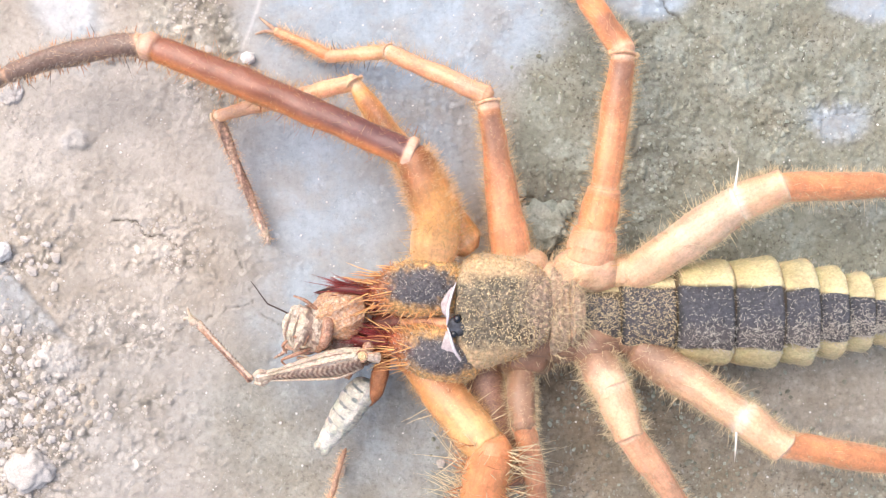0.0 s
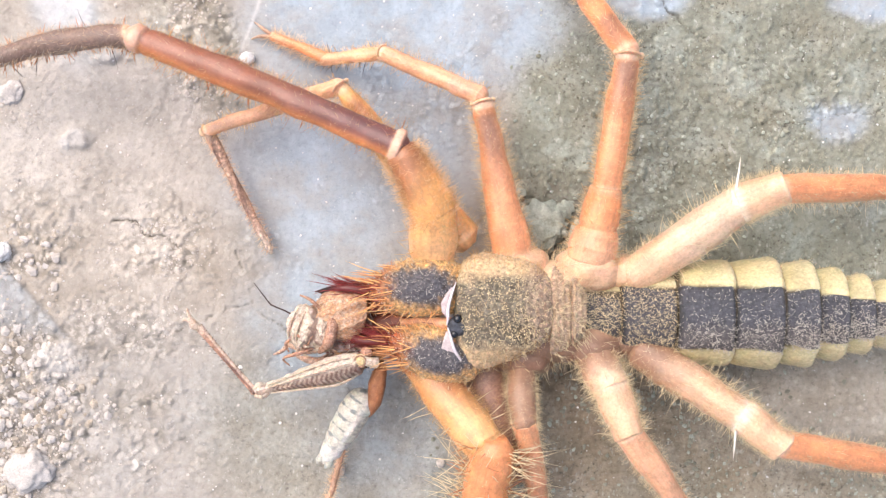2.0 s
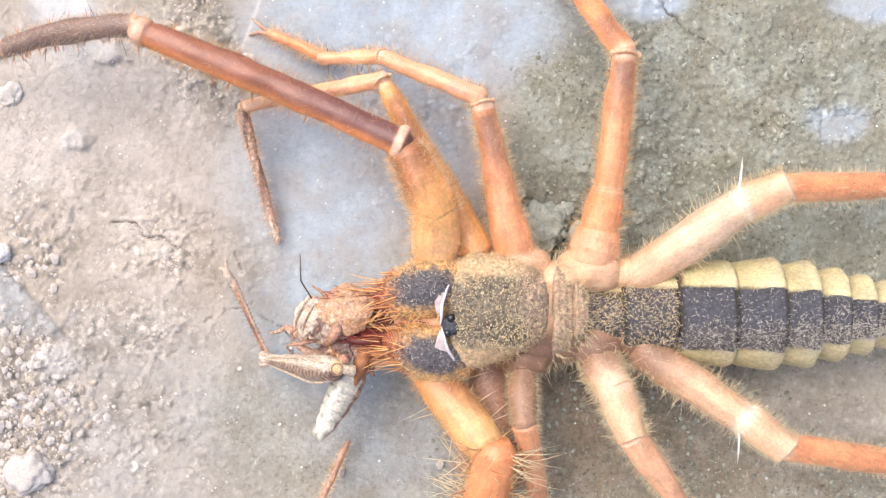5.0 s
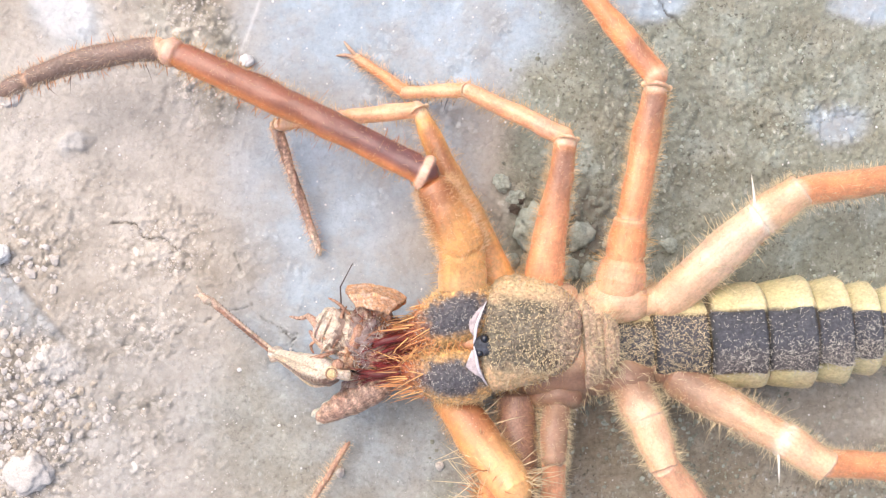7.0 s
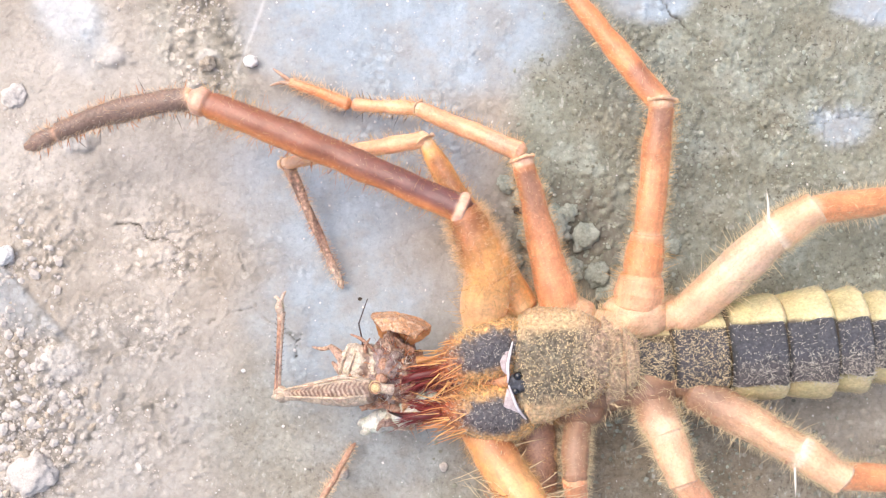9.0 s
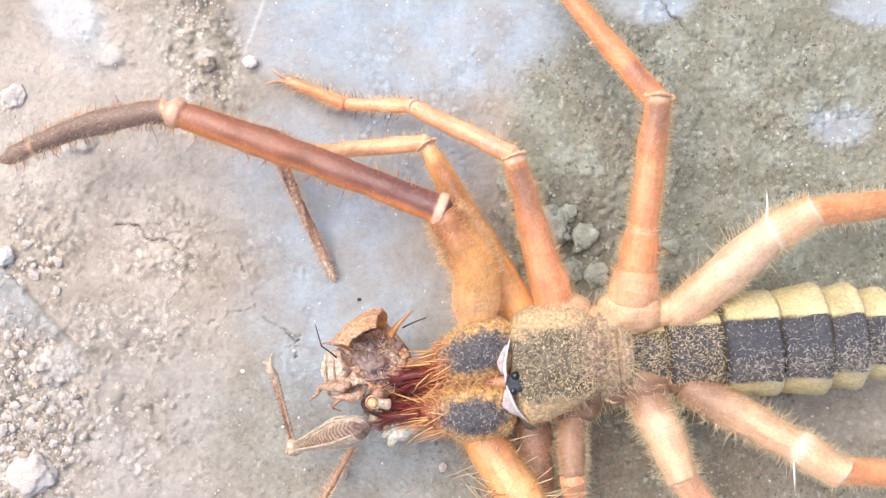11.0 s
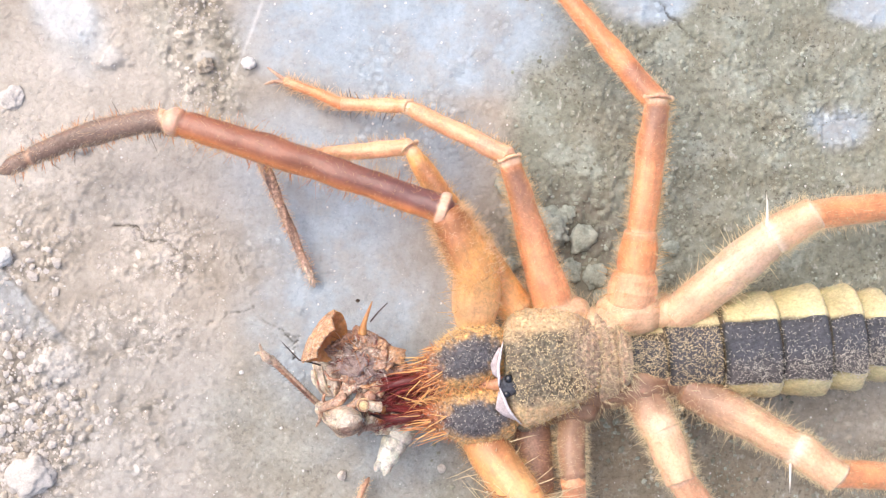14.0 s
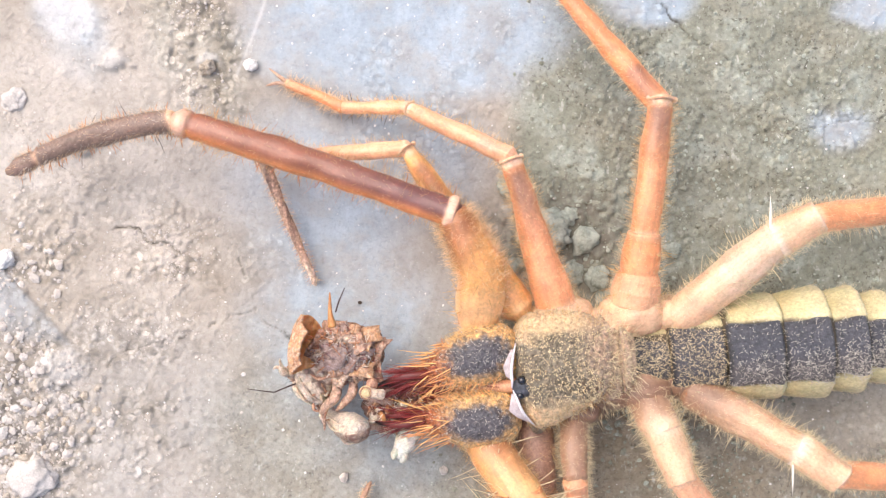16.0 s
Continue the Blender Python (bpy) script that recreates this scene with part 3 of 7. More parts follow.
tagged(ground, "dusty cracked cement ground with sandy and olive soil patches", "ground", kind="structure")


def ground_at(x, y):
    a, b = np.array([float(x)]), np.array([float(y)])
    return float(height(a, b, *zones(a, b))[0])


def stone_mesh(name, radius, mat, seed, squash=0.65, rough=0.35, level=4):
    bm = bmesh.new()
    bmesh.ops.create_icosphere(bm, subdivisions=level, radius=1.0)
    for v in bm.verts:
        q = v.co.copy()
        d = 1 + rough * noise.noise(q * 1.3 + Vector((seed, 0, 0))) + rough * 0.5 * noise.noise(q * 3.1 + Vector((0, seed, 0))) + rough * 0.3 * noise.noise(q * 7.0 + Vector((0, 0, seed))) + rough * 0.1 * noise.noise(q * 15.0 + Vector((seed, 0, seed)))
        v.co = Vector((q.x * d, q.y * d * 0.86, q.z * d * squash)) * radius * MM
    me = bpy.data.meshes.new(name)
    bm.to_mesh(me)
    bm.free()
    me.materials.append(mat)
    me.polygons.foreach_set("use_smooth", [level > 2] * len(me.polygons))
    return me


def stone(name, x, y, radius, mat, label, seed, squash=0.65, sink=0.25, rough=0.35, spin=0.0):
    ob = new(name, stone_mesh(name, radius, mat, seed, squash, rough))
    ob.matrix_basis = pose(x * MM, y * MM, (ground_at(x, y) + radius * squash * (1 - 2 * sink)) * MM, 0, 0, spin)
    return tagged(ob, label, "stone", "loose stones on the ground")


for q, (x, y, size) in enumerate([(6.37, 3.73, 0.42), (7.56, 3.43, 0.35), (6.97, 4.43, 0.3), (8.16, 4.03, 0.25)]):
    stone("dark_crumb", x, y, size, STONE_CRUMB, "dark brown crumb of plant litter on olive soil", 80 + q, 0.5, 0.2, 0.7, 50 * q)
CLOD = "pale lumpy clod of dried earth on sandy ground"
stone("earth_clod", -36.13, -19.46, 2.0, STONE_CLOD, CLOD, 3, 0.45, 0.34, 0.3, 20)
stone("earth_clod", -38.02, 13.69, 1.1, STONE_CLOD, CLOD, 19, 0.4, 0.4, 0.4, 40)
stone("pebble", -17.12, 16.77, 0.62, STONE_WHITE, "small rounded white pebble on the cement", 31, 0.7, 0.1, 0.22)
stone("pebble", -38.62, -0.25, 0.85, STONE_WHITE, "chalky white pebble in the sand", 33, 0.7, 0.15, 0.3, 60)
stone("pebble", -8.91, -19.46, 0.42, STONE_PALE, "small angular pale chip on the cement", 37, 0.7, 0.1, 0.4, 80)
stone("pebble", -20.9, 16.6, 0.62, STONE_TAN, "tan angular pebble in loose grit", 39, 0.6, 0.25, 0.7, 30)
stone("pebble", 8.9, 2.0, 2.3, STONE_GREY, "large flat greenish grey pebble on olive soil", 41, 0.35, 0.25, 0.6, 15)
stone("pebble", 13.34, -1.94, 1.1, STONE_GREY, "flat greenish grey pebble on olive soil", 43, 0.5, 0.25, 0.4, 70)
stone("pebble", 5.28, 6.02, 0.8, STONE_GREY, "flat greenish grey pebble on olive soil", 45, 0.5, 0.25, 0.4, 100)
for q, (x, y, size) in enumerate([(6.52, 4.78, 0.7), (10.75, 3.43, 0.9), (12.24, 1.29, 1.2), (13.99, -3.68, 0.9), (18.22, -2.94, 0.8), (19.96, 0.55, 0.7), (5.77, -1.05, 1.0), (11.25, -1.44, 1.0), (15.73, -3.93, 1.1)]):
    stone("pebble", x, y, size, STONE_GREY, "flat greenish grey pebble on olive soil", 60 + q, 0.4, 0.3, 0.5, 37 * q)
for q, (x, y, size) in enumerate([(-17.8, -10.4, 0.19), (-14.3, -15.3, 0.14), (-12.9, -14.5, 0.11), (-13.3, -8.6, 0.15)]):
    stone("stone_chip", x, y, size, STONE_WHITE, "tiny white chip on the cement", 90 + q, 0.6, 0.2, 0.25, 53 * q)
stone("dark_crumb", -7.56, -4.1, 0.17, STONE_CRUMB, "black crumb of plant litter on the cement", 99, 0.6, 0.2, 0.5)
stone("pebble", -0.2, -18.86, 0.4, STONE_SAND, "pale pebble on cement", 47, 0.5, 0.2, 0.3, 100)


def grit(name, count, sizes, where, mats, label, seed):
    """Loose grains, too many to count, in one mesh."""
    r = np.random.default_rng(seed)
    bm = bmesh.new()
    bmesh.ops.create_icosphere(bm, subdivisions=1, radius=1.0)
    base = np.array([v.co[:] for v in bm.verts])
    tris = np.array([[v.index for v in f.verts] for f in bm.faces])
    bm.free()
    x, y = r.uniform(-43, 43, count * 30), r.uniform(-26, 26, count * 30)
    g, b, s = zones(x, y)
    keep = r.random(count * 30) < where(x, y, g, b, s)
    x, y = x[keep][:count], y[keep][:count]
    g, b, s = g[keep][:count], b[keep][:count], s[keep][:count]
    z = height(x, y, g, b, s)
    size = sizes[0] + (sizes[1] - sizes[0]) * r.random(len(x)) ** 3
    shape = base[None] * (1 + 0.16 * r.normal(size=(len(x), 12, 1))) * size[:, None, None] * np.array([1, 0.8, 0.6])
    turn = r.uniform(0, 6.28, len(x))
    c, sn = np.cos(turn)[:, None], np.sin(turn)[:, None]
    v = np.stack([shape[..., 0] * c - shape[..., 1] * sn + x[:, None], shape[..., 0] * sn + shape[..., 1] * c + y[:, None], shape[..., 2] + (z + 0.05 * size)[:, None]], -1).reshape(-1, 3)
    f = (tris[None] + 12 * np.arange(len(x))[:, None, None]).reshape(-1, 3)
    slots = np.repeat(r.integers(0, len(mats), len(x)), 20)
    return tagged(new(name, mesh(name, v, f, mats, None, slots, False)), label, "gravel", kind="stuff")


grit("sand_grains", 2600, (0.04, 0.19), lambda x, y, g, b, s: np.clip(g * 1.5, 0, 1) * clusters(x, y) * (1 - b) * smooth(0.42, 0.6, field(x, y, 2.4, 3, shift=39)), [STONE_SAND, STONE_SAND, STONE_SAND, STONE_PALE], "loose pale sand grains and grit", 5)
grit("gravel", 950, (0.14, 0.6), lambda x, y, g, b, s: np.maximum(np.maximum(0.9 * blob(x, y, -38.0, -15.5, 3.4, 8.5, 0.4), 0.35 * blob(x, y, -34.0, -13.5, 4.5, 4.0, 0.6)), 0.3 * blob(x, y, -37.5, -2.0, 3.0, 5.0, 0.6)), [STONE_SAND, STONE_TAN, STONE_CLOD, STONE_SAND], "heap of small rounded sandy gravel", 15)
grit("soil_crumbs", 4200, (0.07, 0.30), lambda x, y, g, b, s: s * (1 - b) * (0.15 + 0.85 * smooth(0.45, 0.6, field(x, y, 5, 3, shift=37))), [STONE_GREY, STONE_SOIL, STONE_SOIL], "olive grey soil crumbs on the cement", 6)
grit("white_specks", 500, (0.04, 0.14), lambda x, y, g, b, s: 0.3 + 0.7 * b, [STONE_WHITE], "scattered fine white specks of mineral dust", 8)


# ---- the camel spider ----
spider = tagged(new("camel_spider"), "orange hairy camel spider with dark striped abdomen eating a grasshopper", "camel spider")
RX, RY = 11.97, -5.23
spider.empty_display_size = 0.01


def limb(name, length, profile, mat, bands, hairs, label="", bend=0.0, flat=0.94, arc=0.0):
    """One leg segment along x with its hairs: hairs is a list of (count, length, radius, lean, spread, material, under)."""
    rings = [(g[0], arc * math.sin(math.pi * min(max(g[0] / length, 0), 1)), *g[2:]) for g in tube(length, profile, bend=bend, flat=flat)]
    v, f = loft(rings, 26)
    v = roughen(roughen(v, 0.05, 0.9, length), 0.16, 2.6, length + 3)
    ob = part(name, mesh(name, v, f, mat, banded(v, length, bands)), spider, label)
    for k, (count, size, radius, lean, spread, hair, under) in enumerate(hairs):
        roots, ways, lens = coat(rings, count, size, lean, spread, seed=int(length * 100) + k, under=under)
        hv, hf = bristles(roots, ways, lens, radius, seed=k + 3)
        tagged(part("spine_fringe" if under else "fur", mesh("fur", hv, hf, hair, soft=True), ob), kind="stuff")
    roots, ways, lens = coat(rings, int(3 * length), 0.5, 0.5, 0.4, False, seed=int(length * 77))
    hv, hf = bristles(roots, ways, lens, 0.015, seed=11)
    tagged(part("stubble", mesh("stubble", hv, hf, HAIR_RUST), ob), kind="stuff")
    roots, ways, lens = coat(rings, int({"leg_tibia": 18, "pedipalp_tibia": 15}.get(name, 40) * length), 0.6, 0.25, 0.4, False, seed=int(length * 53))
    hv, hf = bristles(roots, ways, lens, 0.0105, 0.5, seed=13)
    tagged(part("down", mesh("down", hv, hf, HAIR_PALE if mat is PALE else HAIR_HALO), ob), kind="stuff")
    return ob


def ball(name, x, y, z, radius, mat, parent, squash=1.0):
    bm = bmesh.new()
    bmesh.ops.create_uvsphere(bm, u_segments=20, v_segments=12, radius=radius * MM)
    for w in bm.verts:
        w.co.z *= squash
        w.co += Vector((x, y, z)) * MM
    me = bpy.data.meshes.new(name)
    bm.to_mesh(me)
    bm.free()
    me.materials.append(mat)
    me.polygons.foreach_set("use_smooth", [True] * len(me.polygons))
    return part(name, me, parent)


def strap(name, points, radii, mat, parent, label=""):
    """A rounded strip along a few points."""
    pts = [Vector(p) for p in points]
    fine, rad = [], []
    for i in range(len(pts) - 1):
        p0, p1, p2, p3 = pts[max(i - 1, 0)], pts[i], pts[i + 1], pts[min(i + 2, len(pts) - 1)]
        for t in [float(q) for q in np.linspace(0, 1, 7)][: 7 if i == len(pts) - 2 else 6]:
            fine.append(0.5 * ((2 * p1) + (p2 - p0) * t + (2 * p0 - 5 * p1 + 4 * p2 - p3) * t * t + (3 * p1 - p0 - 3 * p2 + p3) * t ** 3))
            rad.append(float(radii[i] + (radii[i + 1] - radii[i]) * t))
    verts, faces, n = [], [], 10
    for i, p in enumerate(fine):
        d = (fine[min(i + 1, len(fine) - 1)] - fine[max(i - 1, 0)]).normalized()
        side = d.cross(Vector((0, 0, 1)))
        side = side.normalized() if side.length > 1e-4 else Vector((1, 0, 0))
        up = side.cross(d)
        for k in range(n):
            a = 2 * math.pi * k / n
            verts.append(p + rad[i] * (math.cos(a) * side + math.sin(a) * up))
    for i in range(len(fine) - 1):
        for k in range(n):
            k2 = (k + 1) % n
            faces.append((i * n + k, i * n + k2, (i + 1) * n + k2, (i + 1) * n + k))
    faces.append(tuple(range(n - 1, -1, -1)))
    faces.append(tuple((len(fine) - 1) * n + k for k in range(n)))
    return part(name, mesh(name, verts, faces, mat, np.zeros((len(verts), 3))), parent, label)


def ends(start, stop, pale=0.0):
    """Pale rings at both joints and a dusky stretch between start and stop on the upper side."""
    def fn(u, y, z):
        crown = z / (math.hypot(y, z) + 1e-6)
        wide = (stop - start) * 0.7
        dark = float(smooth(start - 0.15, start + wide, u) * smooth(stop + 0.03, stop - 0.03, u)) * float(smooth(0.2, 0.95, crown)) + 0.16 * float(smooth(0.6, 1.0, crown)) * float(smooth(0.1, 0.3, u))
        ring = max(0.7 * float(smooth(0.05, 0.0, u)), float(smooth(0.94, 0.97, u)), pale)
        return 0.72 * dark, ring, 0
    return fn


FUZZ = (420, 0.75, 0.012, 0.35, 0.35, HAIR_PALE, False)
GOLD = (400, 0.95, 0.012, 0.4, 0.4, HAIR_GOLD, False)

# foot-jaw limbs (pedipalps)
palp_base = limb("pedipalp_coxa", 4.9, [(-0.35, 0.5), (-0.2, 1.15), (0.0, 1.6), (0.3, 1.9), (0.6, 2.0), (1.0, 1.9), (1.2, 1.6), (1.35, 0.9)], AMBER, lambda u, y, z: (0, 0.75 * float(smooth(1.1, 0.2, u)), 0), [(200, 0.8, 0.012, 0.4, 0.4, HAIR_HALO, False), (50, 1.5, 0.03, 0.2, 0.5, HAIR_GOLD, False)])
palp_femur = limb("pedipalp_femur", 5.2, [(-0.3, 1.0), (-0.15, 1.7), (0.0, 1.85), (0.5, 1.75), (0.9, 1.45), (1.0, 1.2), (1.05, 0.6)], AMBER, lambda u, y, z: (0.9 * float(smooth(0.1, 0.8, u + 0.12 * y)), 0, 0), [GOLD, (900, 1.0, 0.014, 0.2, 0.4, HAIR_HALO, False)])
palp_tibia = limb("pedipalp_tibia", 23.28, [(-0.04, 0.4), (-0.025, 0.8), (-0.012, 1.0), (-0.006, 1.42), (0.012, 1.46), (0.022, 1.34), (0.03, 1.14), (0.06, 1.12), (0.5, 1.22), (0.93, 1.12), (0.945, 1.0), (0.96, 1.2), (0.985, 1.22), (1.012, 0.7)], RUST,
    lambda u, y, z: ((0.7 + 0.25 * float(smooth(0.6, 0.1, u))) * float(smooth(-0.3, 0.9, z - 0.9 * y)), max(float(smooth(0.028, 0.02, u)) * float(smooth(-0.014, -0.008, u)), float(smooth(0.945, 0.96, u))), 0),
    [(650, 0.95, 0.011, 0.1, 0.35, HAIR_GOLD, False), (60, 1.5, 0.02, -0.1, 0.35, HAIR_RUST, False), (30, 1.1, 0.06, -0.2, 0.3, HAIR_RUST, True)], "rust red segment with a purple brown back", arc=-0.25)
palp_foot = limb("pedipalp_tarsus", 14.77, [(-0.03, 0.6), (0.0, 0.95), (0.1, 1.0), (0.6, 0.92), (0.8, 0.75), (0.82, 0.62), (0.86, 0.8), (0.96, 0.75), (1.02, 0.3)], DUSKY,
    lambda u, y, z: (0.5 * float(smooth(0.4, -0.6, z)), max(float(smooth(0.04, 0.01, u)), 0.6 * float(smooth(0.025, 0.0, abs(u - 0.82)))), 0),
    [(420, 0.6, 0.016, 0.2, 0.35, HAIR_GREY, False), (90, 0.85, 0.05, 0.1, 0.35, HAIR_RUST, True), (10, 1.4, 0.035, 0.1, 0.35, HAIR_DARK, True)], "dusky brown bristly end segment", arc=-0.75)
# brown root and side: own colour plus painted shade from the jaw
palp_low_femur = limb("pedipalp_femur", 9.4, [(-0.1, 0.8), (0.0, 1.5), (0.4, 1.7), (0.9, 1.8), (1.04, 1.65), (1.14, 0.9)], AMBER, lambda u, y, z: (float(smooth(1.0, 0.3, u)) * (0.5 + 0.5 * float(smooth(-0.7, 0.8, y))), 0.3 * float(smooth(0.4, 0.9, u)), 0), [GOLD, (16, 2.6, 0.05, 0.1, 0.3, HAIR_PALE, False)])
palp_low_tibia = limb("pedipalp_tibia", 7.0, [(-0.2, 1.0), (-0.08, 1.65), (0.3, 1.95), (1.0, 1.6)], ORANGE, lambda u, y, z: (0, 0, 0), [GOLD, (110, 4.0, 0.045, -0.3, 0.4, HAIR_PALE, False), (60, 2.2, 0.05, -0.2, 0.4, HAIR_RUST, False)])

# first legs (thin feelers)
l1_femur = limb("leg_femur", 16.2, [(-0.05, 0.8), (0.0, 1.55), (0.4, 1.4), (0.9, 0.85), (1.02, 0.5)], AMBER, ends(0.45, 0.9), [GOLD])
l1_tibia = limb("leg_tibia", 12.8, [(-0.03, 0.4), (0.0, 0.75), (0.1, 0.7), (0.7, 0.62), (0.95, 0.5), (1.02, 0.3)], ORANGE, ends(0.75, 0.95, 0.45), [(140, 0.8, 0.02, 0.3, 0.4, HAIR_GOLD, False)])
l1_tarsus = limb("leg_tarsus", 11.61, [(-0.03, 0.3), (0.0, 0.5), (0.4, 0.42), (0.75, 0.38), (0.8, 0.44), (1.0, 0.28), (1.03, 0.1)], DOTTED, lambda u, y, z: (0.7 * float(math.sin(14 * u + 5 * y) > 0.5) * float(smooth(0.8, 0.6, u)), 0.8 * float(smooth(0.75, 0.95, u)), 0), [(90, 0.6, 0.014, 0.4, 0.3, HAIR_RUST, False)], "thin mottled brown feeler tip")
# dusky material here stands in for the shade under the body
m1_femur = limb("leg_femur", 10.5, [(-0.05, 0.8), (0.0, 1.6), (0.5, 1.5), (1.0, 1.1)], DUSKY, lambda u, y, z: (0.35, 0, 0), [GOLD])
m1_tarsus = limb("leg_tarsus", 8.22, [(-0.03, 0.24), (0.0, 0.32), (0.5, 0.288), (0.8, 0.256), (0.97, 0.208), (1.01, 0.096)], FEELER, lambda u, y, z: (0.35, 0.3, 0), [(90, 0.6, 0.02, 0.4, 0.3, HAIR_HALO, False)])

# second legs
l2_femur = limb("leg_femur", 12.8, [(-0.05, 0.9), (0.0, 1.75), (0.25, 1.5), (0.5, 1.25), (0.92, 0.9), (1.0, 0.8), (1.02, 0.5)], ORANGE, ends(0.55, 0.92, 0.15), [FUZZ, GOLD])
l2_tibia = limb("leg_tibia", 9.97, [(-0.04, 0.5), (0.0, 0.85), (0.08, 0.8), (0.6, 0.72), (1.0, 0.62), (1.03, 0.3)], ORANGE, ends(0.05, 0.3, 0.45), [(150, 0.9, 0.02, 0.3, 0.4, HAIR_GOLD, False)])
l2_meta = limb("leg_metatarsus", 6.33, [(-0.04, 0.3), (0.0, 0.62), (0.5, 0.55), (1.0, 0.5), (1.04, 0.3)], ORANGE, lambda u, y, z: (0, 0.45 + 0.4 * float(smooth(0.1, 0.0, u)), 0), [(90, 0.8, 0.02, 0.3, 0.4, HAIR_GOLD, False), (16, 1.3, 0.04, 0.5, 0.3, HAIR_DARK, True)])
l2_tarsus = limb("leg_tarsus", 6.05, [(-0.04, 0.3), (0.0, 0.52), (0.35, 0.5), (0.55, 0.42), (0.6, 0.48), (0.82, 0.42), (0.86, 0.36), (0.9, 0.42), (1.0, 0.2)], ORANGE, lambda u, y, z: (0.1, 0.35 * float(smooth(0.5, 1.0, u)), 0), [(160, 1.0, 0.02, 0.5, 0.5, HAIR_HALO, False), (12, 1.2, 0.03, 0.6, 0.4, HAIR_DARK, True)])
# evenly darkened by the band: shade under the body, put into the colour
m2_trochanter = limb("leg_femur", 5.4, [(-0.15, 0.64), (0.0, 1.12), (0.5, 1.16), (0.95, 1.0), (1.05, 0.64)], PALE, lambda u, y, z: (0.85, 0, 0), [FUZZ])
m2_femur = limb("leg_tibia", 9.38, [(-0.06, 0.492), (0.0, 0.984), (0.4, 0.943), (1.0, 0.738)], ORANGE, lambda u, y, z: (0.15, 0.25, 0), [FUZZ])

# third legs
# pale base: joint skin with a highlight painted in
l3_trochanter = limb("leg_trochanter", 6.0, [(-0.15, 1.0), (0.0, 1.95), (0.2, 2.05), (0.38, 1.85), (0.46, 1.6), (0.54, 1.68), (0.72, 1.62), (0.92, 1.4), (1.0, 1.36), (1.03, 1.2), (1.035, 0.8)], ORANGE, lambda u, y, z: (0, max(0.5 * float(smooth(0.75, 0.1, u)), 0.3 * float(smooth(0.9, 1.0, u))), 0), [FUZZ, (50, 1.5, 0.03, 0.2, 0.4, HAIR_GOLD, False)])
l3_femur = limb("leg_femur", 10.9, [(-0.03, 0.7), (0.0, 1.12), (0.1, 1.18), (0.3, 1.2), (0.6, 1.17), (0.94, 1.04), (0.96, 0.98), (1.0, 1.05), (1.02, 0.6)], ORANGE, ends(0.62, 0.95, 0.12), [FUZZ, GOLD])
l3_tibia = limb("leg_tibia", 15.32, [(-0.03, 0.6), (0.0, 1.0), (0.1, 1.05), (0.6, 0.9), (1.0, 0.7)], ORANGE, ends(0.03, 0.25), [FUZZ])
# root painted darker, as the body shades it
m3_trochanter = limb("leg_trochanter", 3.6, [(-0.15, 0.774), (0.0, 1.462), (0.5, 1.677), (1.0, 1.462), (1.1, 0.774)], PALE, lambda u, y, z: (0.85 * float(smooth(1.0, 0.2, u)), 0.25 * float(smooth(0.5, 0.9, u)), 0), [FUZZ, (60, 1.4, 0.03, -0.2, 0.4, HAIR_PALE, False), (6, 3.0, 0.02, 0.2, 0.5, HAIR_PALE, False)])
# pale start of the segment carries some painted sheen
m3_femur = limb("leg_femur", 4.26, [(-0.15, 0.774), (0.0, 1.505), (0.6, 1.479), (0.95, 1.29), (1.06, 1.29), (1.09, 1.17), (1.095, 0.688)], PALE, lambda u, y, z: (0, 0.35 * float(smooth(0.3, 0.0, u)), 0), [FUZZ, (40, 1.4, 0.03, -0.2, 0.4, HAIR_PALE, False)])
m3_tibia = limb("leg_tibia", 10.34, [(-0.06, 0.54), (0.0, 1.17), (0.3, 1.215), (1.0, 0.9)], ORANGE, lambda u, y, z: (0.12 * float(smooth(0.3, 1.0, u)), max(0.5, 0.8 * float(smooth(0.05, 0.0, u))), 0), [FUZZ])

# fourth legs
# pale bands on both fourth legs: joint skin plus painted white sheen
l4_trochanter = limb("leg_trochanter", 10.8, [(-0.08, 0.95), (0.0, 1.615), (0.5, 1.71), (0.9, 1.567), (1.0, 1.425), (1.04, 0.76)], PALE, lambda u, y, z: (0.06, max(0.35 * float(smooth(0.25, 0.6, u)), float(smooth(0.9, 0.97, u))), 0), [FUZZ, (110, 1.6, 0.03, 0.2, 0.4, HAIR_PALE, False)])
l4_femur = limb("leg_femur", 3.19, [(-0.25, 0.8), (0.0, 1.6), (0.5, 1.55), (0.9, 1.42), (1.05, 1.46), (1.16, 1.42), (1.2, 1.30), (1.205, 0.8)], PALE, lambda u, y, z: (0, max(0.9 * float(smooth(0.25, 0.0, u)), 0.3 * float(smooth(1.1, 1.18, u))), 0), [FUZZ])
l4_tibia = limb("leg_tibia", 13.44, [(-0.07, 0.5), (-0.03, 0.95), (0.05, 1.2), (0.5, 1.15), (1.0, 1.0)], ORANGE, lambda u, y, z: (0.12 * float(smooth(0.3, 1.0, u)), max(0.05 + 0.18 * float(smooth(0.6, 1.0, abs(y))), 0.8 * float(smooth(0.05, 0.0, u))), 0), [FUZZ, (50, 1.2, 0.025, 0, 0.3, HAIR_PALE, False)])
